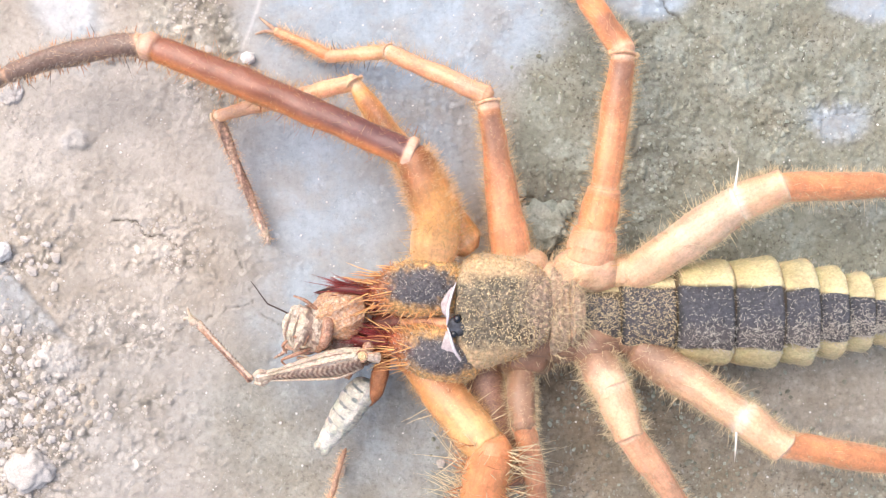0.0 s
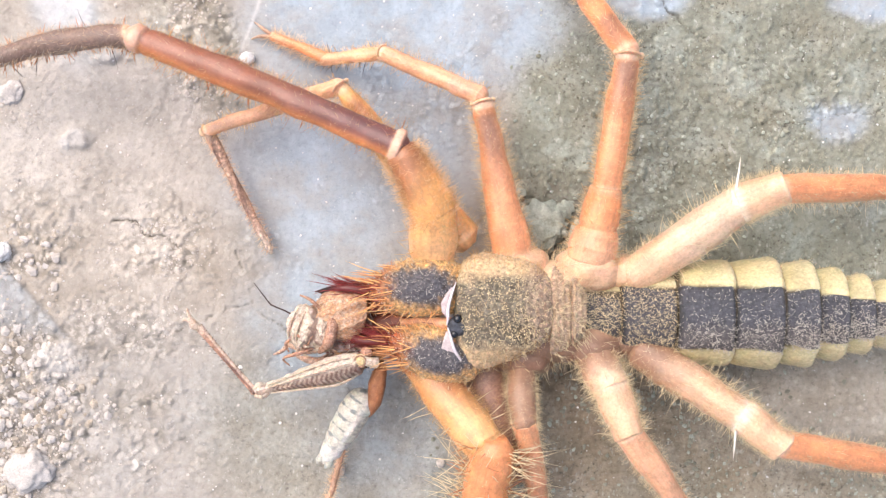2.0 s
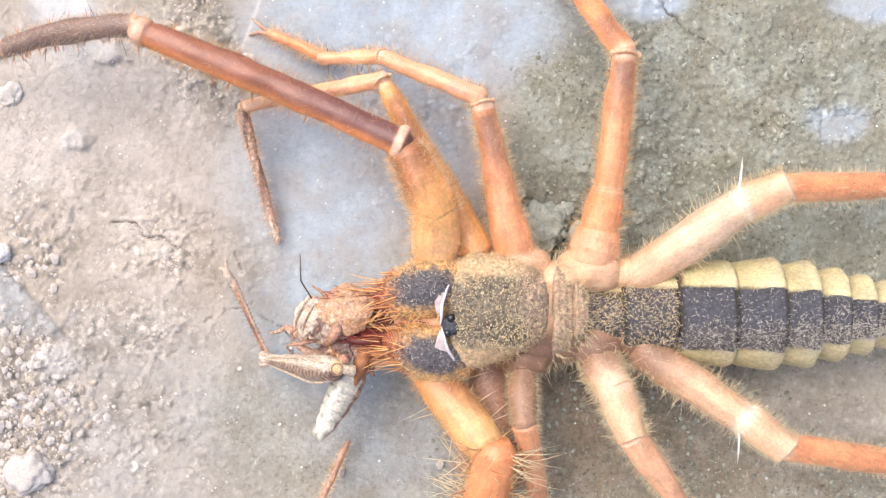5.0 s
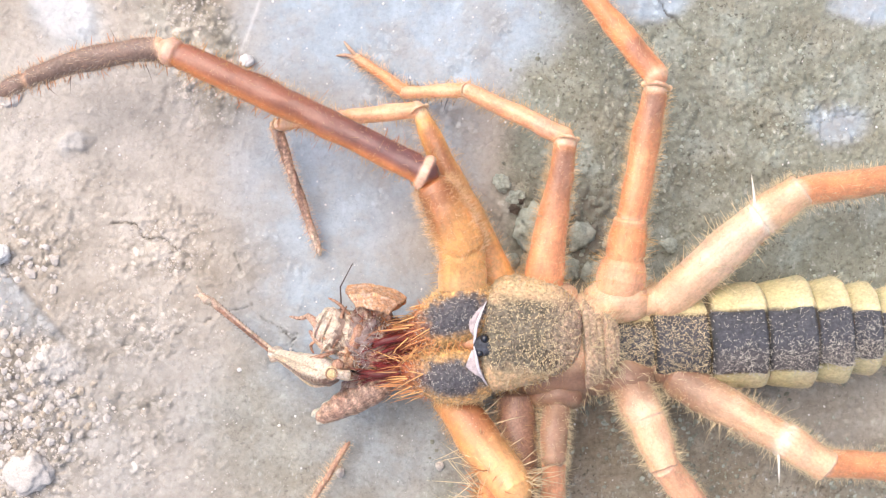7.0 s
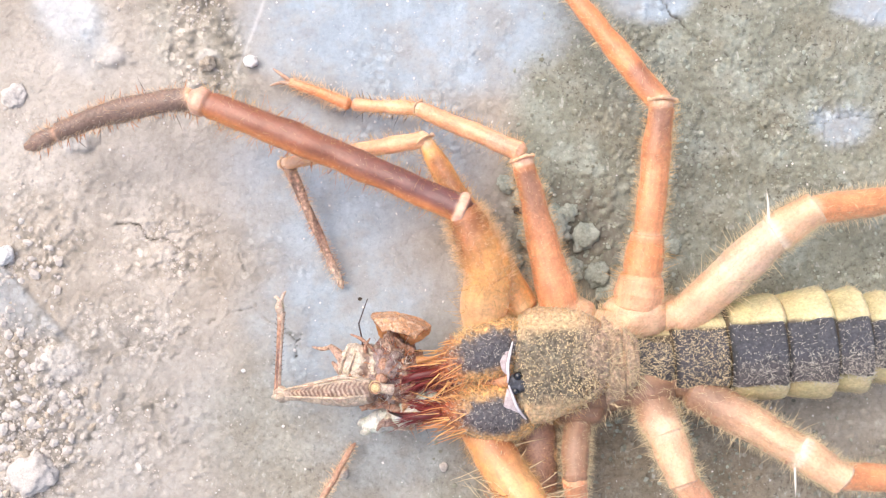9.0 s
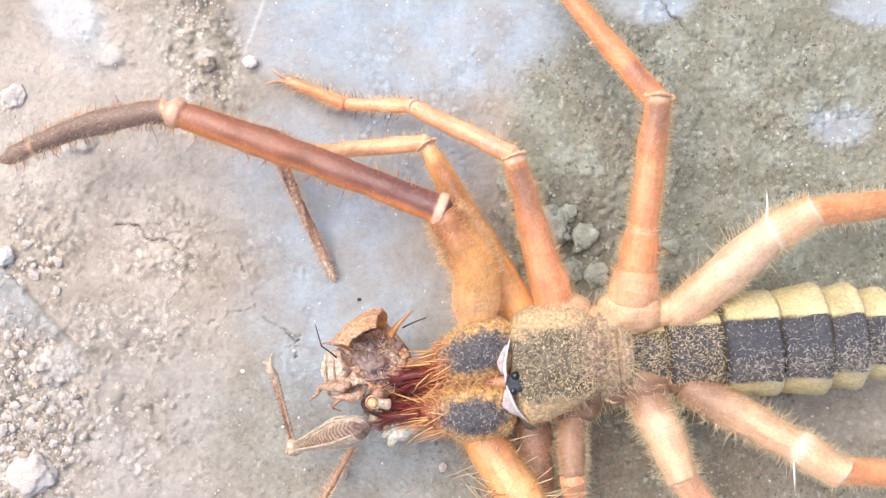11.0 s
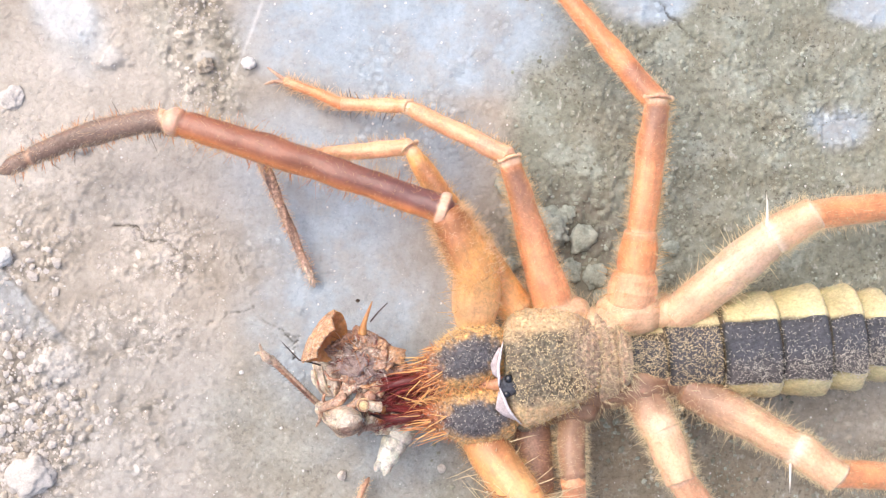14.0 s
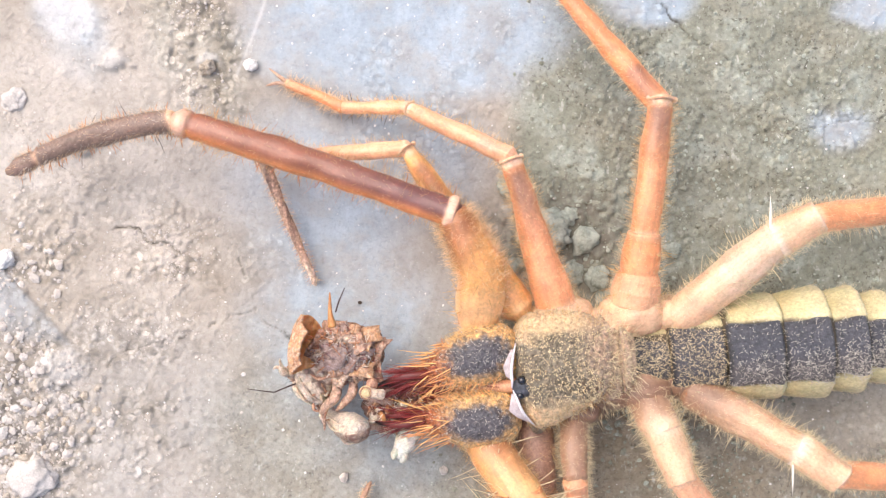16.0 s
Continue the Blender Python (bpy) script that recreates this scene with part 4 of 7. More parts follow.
# inner half painted darker for the shade beside the abdomen
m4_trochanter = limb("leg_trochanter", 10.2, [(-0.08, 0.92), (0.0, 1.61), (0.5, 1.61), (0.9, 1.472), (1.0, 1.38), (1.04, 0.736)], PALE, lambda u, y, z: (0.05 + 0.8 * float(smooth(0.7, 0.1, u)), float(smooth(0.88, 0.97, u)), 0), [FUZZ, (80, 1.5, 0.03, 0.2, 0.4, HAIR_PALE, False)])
m4_femur = limb("leg_femur", 3.48, [(-0.25, 0.736), (0.0, 1.472), (0.5, 1.472), (0.9, 1.306), (1.05, 1.343), (1.16, 1.306), (1.2, 1.196), (1.205, 0.736)], PALE, lambda u, y, z: (0, max(0.9 * float(smooth(0.25, 0.0, u)), 0.3 * float(smooth(1.1, 1.18, u))), 0), [FUZZ])
m4_tibia = limb("leg_tibia", 13.36, [(-0.07, 0.475), (-0.03, 0.902), (0.05, 1.14), (0.5, 1.14), (1.0, 1.045)], ORANGE, lambda u, y, z: (0.12 * float(smooth(0.3, 1.0, u)), max(0.05 + 0.18 * float(smooth(0.6, 1.0, abs(y))), 0.8 * float(smooth(0.05, 0.0, u))), 0), [FUZZ])


def collar(owner, x, radius):
    """Pale folded skin round a joint, with two knobs at its sides."""
    r = radius
    strap("joint_collar", [(x, -0.95 * r, 0.1 * r), (x + 0.22 * r, -0.55 * r, 0.75 * r), (x + 0.3 * r, 0.1 * r, 0.95 * r), (x + 0.15 * r, 0.6 * r, 0.72 * r), (x, 0.95 * r, 0.1 * r)], [0.08 * r, 0.13 * r, 0.15 * r, 0.13 * r, 0.08 * r], PALE, owner, "pale fold of skin at the joint")
    for q in (1, -1):
        ball("joint_knob", x + 0.1 * r, 0.88 * r * q, 0.2 * r, 0.24 * r, PALE, owner, 0.9)


for owner, x, radius in ((l1_femur, 16.1, 0.85), (l2_femur, 12.7, 0.95), (l3_femur, 10.8, 1.15), (l2_tibia, 9.8, 0.68), (l1_tibia, 12.6, 0.55)):
    collar(owner, x, radius)
for x, y in ((7.3, 0.95), (7.7, -0.55)):
    strap("claw", [(5.7, 0.1 * y, 0.0), (6.5, 0.45 * y, 0.25), (x, y, 0.05)], [0.22, 0.17, 0.05], FEELER, l2_tarsus, "long curved claw")
for owner in (l4_femur, m4_femur):
    sign = 1 if owner is l4_femur else -1
    hv, hf = bristles([(0.2, 1.3 * sign, 0.8)], [(0.62, 1.0 * sign, 0.25)], [2.6], 0.14, 0.1)
    part("white_spine", mesh("white_spine", hv, hf, HAIR_WHITE), owner, "stout white spine")


# abdomen: pale swollen rings with dark plates on the back
EDGES = [e - RX for e in (11.55, 14.7, 19.1, 23.6, 27.5, 30.4, 32.9, 35.2, 37.3, 39.2, 41.0)]
HALF = [2.25, 3.25, 4.25, 4.5, 4.3, 3.75, 3.2, 2.7, 2.2, 1.6]
BACK = [2.05, 2.5, 2.65, 2.6, 2.3, 1.95, 1.6, 1.35, 1.1, 0.8]
MIDY = -0.05
for k in range(10):
    x0, x1, h = EDGES[k], EDGES[k + 1], HALF[k]
    w = x1 - x0
    up = 0.86 * h
    rings = [(x0 + w * u, MIDY, 4.6, h * s, up * s, 0.8 * h * s) for u, s in ((-0.06, 0.62), (0.0, 0.84), (0.08, 0.92), (0.25, 0.97), (0.5, 1.01), (0.75, 1.04), (0.9, 1.055), (0.98, 1.045), (1.03, 0.98), (1.06, 0.86), (1.08, 0.66))]
    rings = dense(rings, 40)
    v, f = loft(rings, 80)
    v = roughen(v, 0.08, 1.2, k)
    b = banded(v, 1.0, lambda u, y, z: (max(0.95 * float(smooth(x0 + 0.10 * w, x0 + 0.02 * w, u + 0.05 * w * smooth(3.0, 4.4, abs(y)))), float(smooth(BACK[k] * 1.02, BACK[k] * 0.93, abs(y + 0.27)) * smooth(4.6, 5.6, z))), 0.7 * float(smooth(0.2, 0.95, (u - x0) / w)) * (1 - float(smooth(BACK[k] * 1.02, BACK[k] * 0.93, abs(y + 0.27)) * smooth(4.6, 5.6, z))), 0))
    seg = part("abdomen_segment", mesh("abdomen_segment", v, f, FLANK, b), spider, "pale yellow swollen body ring")
    hr = coat(rings, 260, 0.5, 1.0, 0.3, seed=50 + k)
    hv, hf = bristles(*hr, 0.012, seed=k)
    part("fur", mesh("fur", hv, hf, HAIR_PALE), seg)
    # dark plate on the back, following the ring's curve
    m, n = 24, 25
    pv, pf = [], []
    half_angle = math.asin(min(0.98, BACK[k] / (h * 1.02)))
    for i in range(m):
        u = i / (m - 1)
        s = float(sample((0, 0.06, 0.15, 0.7, 0.93, 0.98, 1.0), (0.90, 0.965, 0.99, 1.04, 1.055, 1.03, 0.93), u))
        for j in range(n):
            t = (j / (n - 1) * 2 - 1)
            wave = 1 + 0.06 * math.sin(5 * u + k) + 0.05 * noise.noise(Vector((u * 3, k, t * 2)))
            a = t * half_angle * wave
            edge = 1 - 0.035 * smooth(0.85, 1.0, abs(t))
            pv.append((x0 + w * (-0.02 + 1.01 * u), MIDY - 0.25 + h * s * 1.012 * edge * math.sin(a), 4.6 + up * s * 1.05 * edge * math.cos(a) + 0.05))
    for i in range(m - 1):
        for j in range(n - 1):
            pf.append((i * n + j, i * n + j + 1, (i + 1) * n + j + 1, (i + 1) * n + j))
    pv = np.array(pv)
    b = banded(pv, 1.0, lambda u, y, z: ((0.22 if k < 2 else 0.1 + 0.4 * float(smooth(-0.3, -1.8, y))), max(float(smooth(x0 + 0.935 * w, x0 + 0.975 * w, u)), float(smooth(x0 + 0.045 * w, x0 + 0.01 * w, u))), 0))
    r = np.random.default_rng(70 + k)
    spots = [pv[i] + np.array([r.uniform(-0.3, 0.3), r.uniform(-0.2, 0.2), 0.0]) for i in r.integers(0, len(pv), (170, 300)[k] if k < 2 else 80)]
    grains = bristles(spots, [r.normal(size=3) * 0.5 + np.array([0, 0, 1]) for _ in spots], [r.uniform(0.05, 0.22) for _ in spots], 0.032, 0.6, seed=k)
    tagged(part("granulation", mesh("granulation", *grains, HAIR_PALE if k < 2 else HAIR_GREY), seg), kind="stuff")
    plate = part("back_plate", mesh("back_plate", pv, [f[::-1] for f in pf], PLATE, b), seg, "dark slate grey granular plate")
    r = np.random.default_rng(k)
    low = r.integers(0, len(pv), 1300)
    low = [i for i in low if r.random() < (0.72 if k < 2 else 0.10 + 0.5 * float(smooth(0.3, -1.6, pv[i][1])))]
    roots = [pv[i] + r.normal(size=3) * np.array([0.12, 0.12, 0]) for i in low]
    hv, hf = bristles(roots, [np.array([0.5 + r.normal() * 0.6, r.normal() * 0.7, 0.35]) for _ in roots], [r.uniform(0.12, 0.42) for _ in roots], 0.026, 0.8, seed=k)
    part("fur", mesh("fur", hv, hf, HAIR_PALE if k < 2 else HAIR_GREY), seg)

# hind part of the fore body: two narrow sclerites before the abdomen
for k, (x0, x1, h0, h1) in enumerate([(-3.3, -1.4, 3.9, 3.4), (-1.7, -0.35, 3.2, 2.3)]):
    rings = [(x0, 0.1, 5.6, h0 * 0.8, 2.4, 2.5), (x0 + 0.25, 0.1, 5.6, h0, 2.9, 3.0), ((x0 + x1) / 2, 0.05, 5.6, (h0 + h1) / 2, 2.8, 3.0), (x1 - 0.2, 0, 5.5, h1, 2.6, 2.8), (x1, 0, 5.4, h1 * 0.8, 2.1, 2.3)]
    rings = dense(rings, 30)
    v, f = loft(rings, 64)
    v = roughen(roughen(v, 0.12, 0.8, k + 4), 0.06, 0.3, k)
    v[:, 2] += 0.05 * np.sin(2 * math.pi * v[:, 0] / 0.5 + 0.5 * np.sin(v[:, 1])) * (v[:, 2] > 5.6)
    seg = part("thorax_plate", mesh("thorax_plate", v, f, CARAPACE, banded(v, 1.0, lambda u, y, z: (0.45 + 0.2 * noise.noise(Vector((u, y, z)) * 1.5), 0.6 - 0.25 * math.sin(2 * math.pi * u / 0.5), 0))), spider, "pale pinkish folded plate behind the head shield")
    hr = coat(rings, 120, 1.3, 0.9, 0.5, True, seed=80 + k)
    hv, hf = bristles(*hr, 0.026, 0.9, seed=k)
    part("fur", mesh("fur", hv, hf, HAIR_PALE), seg)
# fleshy hip blocks that carry the legs
def hip(x, y, z, rx, ry, rz):
    rings = [(x + rx * u, y, z, ry * math.sqrt(max(0.01, 1 - u * u)), rz * math.sqrt(max(0.01, 1 - u * u)), rz * math.sqrt(max(0.01, 1 - u * u))) for u in np.sin(np.linspace(-1.5, 1.5, 26))]
    v, f = loft(rings, 40)
    v = roughen(v, 0.22, 1.3, x)
    # band darkens the -y side: shade painted into the skin colour
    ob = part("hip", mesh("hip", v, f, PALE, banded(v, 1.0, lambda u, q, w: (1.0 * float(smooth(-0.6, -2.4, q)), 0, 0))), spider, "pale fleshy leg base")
    hv, hf = bristles(*coat(rings, 130, 1.1, 0.1, 0.5, seed=int(abs(x * 10))), 0.024, seed=2)
    part("fur", mesh("fur", hv, hf, HAIR_PALE), ob)


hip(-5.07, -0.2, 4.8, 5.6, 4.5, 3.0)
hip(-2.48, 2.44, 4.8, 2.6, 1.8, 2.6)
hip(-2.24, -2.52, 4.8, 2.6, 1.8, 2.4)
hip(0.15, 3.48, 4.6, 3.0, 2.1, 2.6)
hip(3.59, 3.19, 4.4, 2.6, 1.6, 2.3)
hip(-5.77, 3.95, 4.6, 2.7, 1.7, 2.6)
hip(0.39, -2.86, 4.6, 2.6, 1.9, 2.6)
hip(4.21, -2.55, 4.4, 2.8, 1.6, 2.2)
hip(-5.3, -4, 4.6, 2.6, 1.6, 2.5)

# head shield
EX, EY = -10.81, -0.31
prosoma_rings = [(-11.11, -0.1, 6.9, 2.6, 1.3, 2.6), (-10.88, -0.05, 6.9, 3.5, 2.1, 3.3), (-10.42, 0.0, 6.8, 4.15, 2.7, 3.9), (-9.78, 0.0, 6.8, 4.6, 3.0, 4.2), (-8.74, 0.15, 6.7, 4.7, 3.1, 4.3), (-7.37, 0.3, 6.6, 4.5, 3.15, 4.3), (-6, 0.4, 6.5, 4.15, 3.1, 4.2), (-4.87, 0.45, 6.4, 3.7, 2.95, 4.0), (-3.95, 0.45, 6.3, 3.2, 2.75, 3.8), (-3.27, 0.42, 6.2, 2.6, 2.4, 3.5), (-2.86, 0.4, 6.1, 1.8, 1.8, 2.8)]
prosoma_rings = dense(prosoma_rings, 110)
v, f = loft(prosoma_rings, 120, 0.95)
v = roughen(v, 0.11, 0.34, 2)
v = roughen(v, 0.2, 3.0, 5)
b = banded(v, 1.0, lambda u, y, z: (float(smooth(2.2, 3.3, abs(y - 0.2) + 0.6 * noise.noise(Vector((u, y, z)))) * 0.95), 0.8 * float(smooth(-6.46, -3.73, u)), 0))
head_shield = part("head_shield", mesh("head_shield", v, f, CARAPACE, b), spider, "grey olive granular head shield")
outer_rings = [(*g[:3], g[3] + 0.14, g[4] + 0.14, g[5]) for g in prosoma_rings]
hr = coat(outer_rings, 640, 0.46, 0.8, 0.9, True, seed=31)
hv, hf = bristles(*hr, 0.034, 1.1, seed=4)
part("fur", mesh("fur", hv, hf, HAIR_PALE), head_shield)
hr = coat(prosoma_rings, 420, 0.9, -0.1, 0.4, False, seed=33)
hv, hf = bristles(*hr, 0.016, 0.5, seed=5)
part("fur", mesh("fur", hv, hf, HAIR_GOLD), head_shield)


def granules(rings, count, size, mat, owner, seed, test=None):
    """Coarse grains of the cuticle."""
    roots, ways, lens = coat(rings, count, size, 0.0, 0.2, True, seed=seed)
    keep = [i for i, q in enumerate(roots) if test is None or test(*q)]
    hv, hf = bristles([roots[i] for i in keep], [ways[i] for i in keep], [lens[i] for i in keep], 0.065, 0.1, seed=seed)
    return tagged(part("granulation", mesh("granulation", hv, hf, mat), owner), kind="stuff")


granules(outer_rings, 1500, 0.17, HAIR_PALE, head_shield, 41, lambda x, y, z: abs(y - 0.2) < 2.9 and x < -4.41)
granules(outer_rings, 220, 0.10, HAIR_DARK, head_shield, 43, lambda x, y, z: abs(y - 0.2) < 2.9 and x < -4.41)
ball("eye", EX, EY, 9.45, 0.36, EYE, head_shield)
ball("eye", EX - 0.28, EY - 1.2, 9.3, 0.32, EYE, head_shield)
ball("eye_mound", EX + 0.0, EY - 0.6, 9.1, 0.85, PLATE, head_shield, 0.6)
strap("front_rim", [(EX - 0.1, EY + 2.9, 8.7), (EX - 0.45, EY + 2.0, 9.35), (EX - 0.75, EY + 0.9, 9.6), (EX - 0.78, EY + 0.1, 9.55), (EX - 0.85, EY - 0.5, 9.3)], [0.04, 0.1, 0.13, 0.12, 0.06], RIM, head_shield, "glossy white membrane rim")
strap("front_rim", [(EX - 0.8, EY - 0.7, 9.3), (EX - 0.55, EY - 1.5, 9.5), (EX - 0.3, EY - 2.4, 9.4), (EX + 0.15, EY - 3.2, 8.95), (EX + 0.65, EY - 3.9, 8.1)], [0.05, 0.11, 0.13, 0.1, 0.04], RIM, head_shield, "glossy white membrane rim")
LILAC = plain("lilac_membrane", (0.40, 0.32, 0.32), (0.66, 0.57, 0.57), 0.7, 0.35)


def fold(points, side, name):
    """A thin wedge of skin stretched between the shield and a jaw."""
    rings = []
    for x, y, z, wide in points:
        wide *= 0.5 if side == 1 else 0.68
        rings.append((y, x - wide / 2, z, wide / 2 + 0.03, 0.09, 0.12))
    v, f = loft(rings, 14)
    v = v[:, [1, 0, 2]]
    v = roughen(v, 0.06, 0.5, side)
    part(name, mesh(name, v, [q[::-1] for q in f], LILAC), head_shield)


fold([(EX - 0.4, EY + 2.5, 8.95, 0.2), (EX - 0.55, EY + 1.9, 9.15, 0.7), (EX - 0.72, EY + 1.2, 9.2, 1.2), (EX - 0.75, EY + 0.5, 9.1, 0.9), (EX - 0.75, EY + 0.1, 9.0, 0.3)], 1, "membrane_fold")
fold([(EX - 0.7, EY - 1.0, 9.0, 0.3), (EX - 0.5, EY - 1.6, 9.15, 0.9), (EX - 0.35, EY - 2.3, 9.15, 1.35), (EX + 0.0, EY - 3.0, 8.8, 1.0), (EX + 0.3, EY - 3.5, 8.3, 0.3)], 2, "membrane_fold")
strap("cheek", [(EX + 1.3, EY - 3.4, 6.6), (EX + 1.0, EY - 4.3, 6.5), (EX + 0.9, EY - 4.8, 6.4)], [1.1, 0.75, 0.3], CARAPACE, head_shield, "orange cheek corner of the head shield")
# dark mouth mass added to fill in the deep shade under the jaws
strap("mouth_shade", [(EX - 1.5, EY - 0.5, 5.2), (EX - 4.5, EY - 0.6, 4.9), (EX - 7.2, EY - 0.9, 4.7), (EX - 8.6, EY - 1.2, 4.6)], [1.6, 1.9, 1.3, 0.5], THROAT, head_shield, "dark red mouth mass standing in for shade under the jaws")
strap("mouth_cleft", [(EX - 0.35, EY - 0.5, 8.3), (EX - 1.4, EY - 0.55, 8.02), (EX - 2.8, EY - 0.4, 7.5), (EX - 4.4, EY - 0.45, 6.85)], [0.08, 0.1, 0.09, 0.05], THROAT, head_shield, "dark red cleft between the jaws")
strap("throat", [(EX + 0.3, EY - 0.5, 7.9), (EX - 1.0, EY - 0.55, 7.7), (EX - 2.6, EY - 0.4, 7.2), (EX - 4.6, EY - 0.45, 6.6)], [0.62, 0.56, 0.46, 0.28], PEACH, head_shield, "peach membrane between the jaws")


def chelicera(side):
    """One jaw along -x from its hinge; side is 1 for the jaw towards +y."""
    rings = [(0.8, 0, 0, 1.1, 0.9, 1.1), (0.2, 0, 0.1, 1.9, 1.5, 1.9), (-0.8, 0.1 * side, 0.15, 2.3, 2.0, 2.4), (-2.0, 0.15 * side, 0.15, 2.45, 2.3, 2.6), (-3.4, 0.1 * side, 0.1, 2.4, 2.3, 2.6), (-4.8, -0.05 * side, 0, 2.1, 2.0, 2.3), (-6.0, -0.15 * side, -0.1, 1.5, 1.4, 1.7), (-6.9, -0.2 * side, -0.2, 0.9, 0.9, 1.1), (-7.6, -0.2 * side, -0.2, 0.5, 0.5, 0.6), (-8.0, -0.2 * side, -0.2, 0.2, 0.2, 0.3)]
    rings = dense(rings, 80)
    v, f = loft(rings, 72)
    v = roughen(roughen(v, 0.1, 0.8, 3 + side), 0.06, 0.3, 9 + side)

    def look_of(u, y, z):
        q = math.hypot((u + 2.8) / 3.1, (y - 0.28 * side) / 1.68) + 0.3 * noise.noise(Vector((u, y, 0)) * 1.3) + 0.25 * noise.noise(Vector((u, y, 3)) * 4)
        return float(smooth(1.22, 0.66, q)) * float(smooth(-0.3, 0.6, z)), 0.85 * float(smooth(-4.4, -7.0, u + 0.5 * noise.noise(Vector((u, y, z)) * 1.5))), 0

    jaw = part("jaw", mesh("jaw", v, f, JAW, banded(v, 1.0, look_of)), spider, "bulbous orange jaw with a dark grey bristly back")
    # fingers
    for name, bend, z0, size in (("fixed_finger", 0.55, 0.45, 0.40), ("movable_finger", -0.5, -0.45, 0.40)):
        n = 16
        fr = []
        for i in range(n):
            u = i / (n - 1)
            fr.append((-7.0 - 4.6 * u, -0.2 * side + bend * side * math.sin(math.pi * u) * 0.6, z0 + 0.5 * math.sin(math.pi * u) - 1.5 * u * u, size * (1 - u) ** 0.75 + 0.05, size * (1 - u) ** 0.75 * 0.9 + 0.05, size * (1 - u) ** 0.75 * 0.9 + 0.05))
        fv, ff = loft(fr, 14)
        part(name, mesh(name, fv, ff, FANG, banded(fv, 1.0, lambda u, y, z: (float(smooth(-9.6, -10.8, u)), float(smooth(-8.2, -7.0, u)), 0))), jaw, "dark red curved fang")
    r = np.random.default_rng(5 + side)
    short, long, grey = [], [], []
    # forward pointing bristles round the front and along the inner side
    for _ in range(50):
        a = r.uniform(0, 6.28)
        x = r.uniform(-7.4, -4.9)
        h = float(sample((-7.8, -5.2), (0.9, 1.95), x))
        root = (x, h * math.cos(a) * 0.95, h * math.sin(a) * 0.95)
        long.append((root, np.array([-1.0, 0.28 * math.cos(a) + r.normal() * 0.16, 0.3 * math.sin(a) + r.normal() * 0.16]), r.uniform(1.2, 3.1)))
    for i in range(13):
        x = -1.5 - 0.42 * i
        root = (x, -side * float(sample((-7, -3, 0), (0.9, 1.7, 1.7), x)), 1.3)
        long.append((root, np.array([-0.65 + r.normal() * 0.25, -side * 0.7, 0.35 + r.normal() * 0.15]), r.uniform(0.8, 1.8)))
    hr = coat(rings, 900, 0.6, -0.6, 0.35, False, seed=90 + side)
    bare = [i for i, q in enumerate(hr[0]) if look_of(*q)[0] < 0.4 and (q[1] * side > -0.7 or i % 3 == 0)]
    hr = [[column[i] for i in bare] for column in hr]
    for front_half, hair in ((False, HAIR_STRAW), (True, HAIR_RUST)):
        some = [i for i, q in enumerate(hr[0]) if (q[0] + 0.6 * math.sin(7 * q[1]) < -4.6) == front_half]
        hv, hf = bristles(*[[column[i] for i in some] for column in hr], 0.018, 0.3, seed=9)
        part("fur", mesh("fur", hv, hf, hair), jaw)
    for first, hair, words in ((0, HAIR_AMBER, "long stiff orange bristles"), (1, HAIR_RED, "long stiff reddish orange bristles")):
        some = long[first::2]
        hv, hf = bristles([q[0] for q in some], [q[1] for q in some], [q[2] for q in some], 0.06, 0.35, seed=7 + first)
        part("bristle_brush", mesh("bristle_brush", hv, hf, hair), jaw, words)
    deep = [((r.uniform(-8.0, -6.0), r.uniform(-1.0, 1.0), r.uniform(0.2, 1.0)), np.array([-1.0, r.normal() * 0.25, -0.1 + r.normal() * 0.2]), r.uniform(1.0, 2.4)) for _ in range(16)]
    hv, hf = bristles([q[0] for q in deep], [q[1] for q in deep], [q[2] for q in deep], 0.05, 0.3, seed=27)
    part("bristle_brush", mesh("bristle_brush", hv, hf, HAIR_RUST), jaw, "rust brown bristles over the fangs")
    granules(rings, 380, 0.12, HAIR_GREY, jaw, 61 + side, lambda *q: look_of(*q)[0] > 0.5)
    front = []
    for _ in range(120):
        a, x = r.uniform(0, 6.28), r.uniform(-9.2, -6.6)
        front.append(((x, -0.2 * side + 0.55 * math.cos(a), -0.2 + 0.55 * math.sin(a)), np.array([-1.0, 0.3 * math.cos(a) + r.normal() * 0.08, 0.3 * math.sin(a)]), r.uniform(1.2, 3.3)))
    for _ in range(40):
        inner = r.uniform(-0.2, 1.8)
        front.append(((r.uniform(-7.6, -5.4), -side * inner, r.uniform(-0.4, 1.1) - 0.25 * inner), np.array([-1.0, r.normal() * 0.18 + 0.1 * side, 0.05 + r.normal() * 0.12]), r.uniform(1.0, 2.4)))
    hv, hf = bristles([q[0] for q in front], [q[1] for q in front], [q[2] for q in front], 0.055, 0.3, seed=17)
    part("bristle_brush", mesh("bristle_brush", hv, hf, HAIR_WINE), jaw, "wine red bristles round the fangs")
    hr = coat(rings, 520, 0.34, -0.6, 0.5, True, seed=95 + side)
    hv, hf = bristles(*hr, 0.02, 0.3, seed=8)
    part("fur", mesh("fur", hv, hf, HAIR_GREY), jaw)
    return jaw


jaw_upper = chelicera(1)
jaw_lower = chelicera(-1)


# ---- the grasshopper ----
prey = tagged(new("grasshopper"), "half-eaten brown grasshopper held in the jaws of the camel spider", "grasshopper")
prey.empty_display_size = 0.005


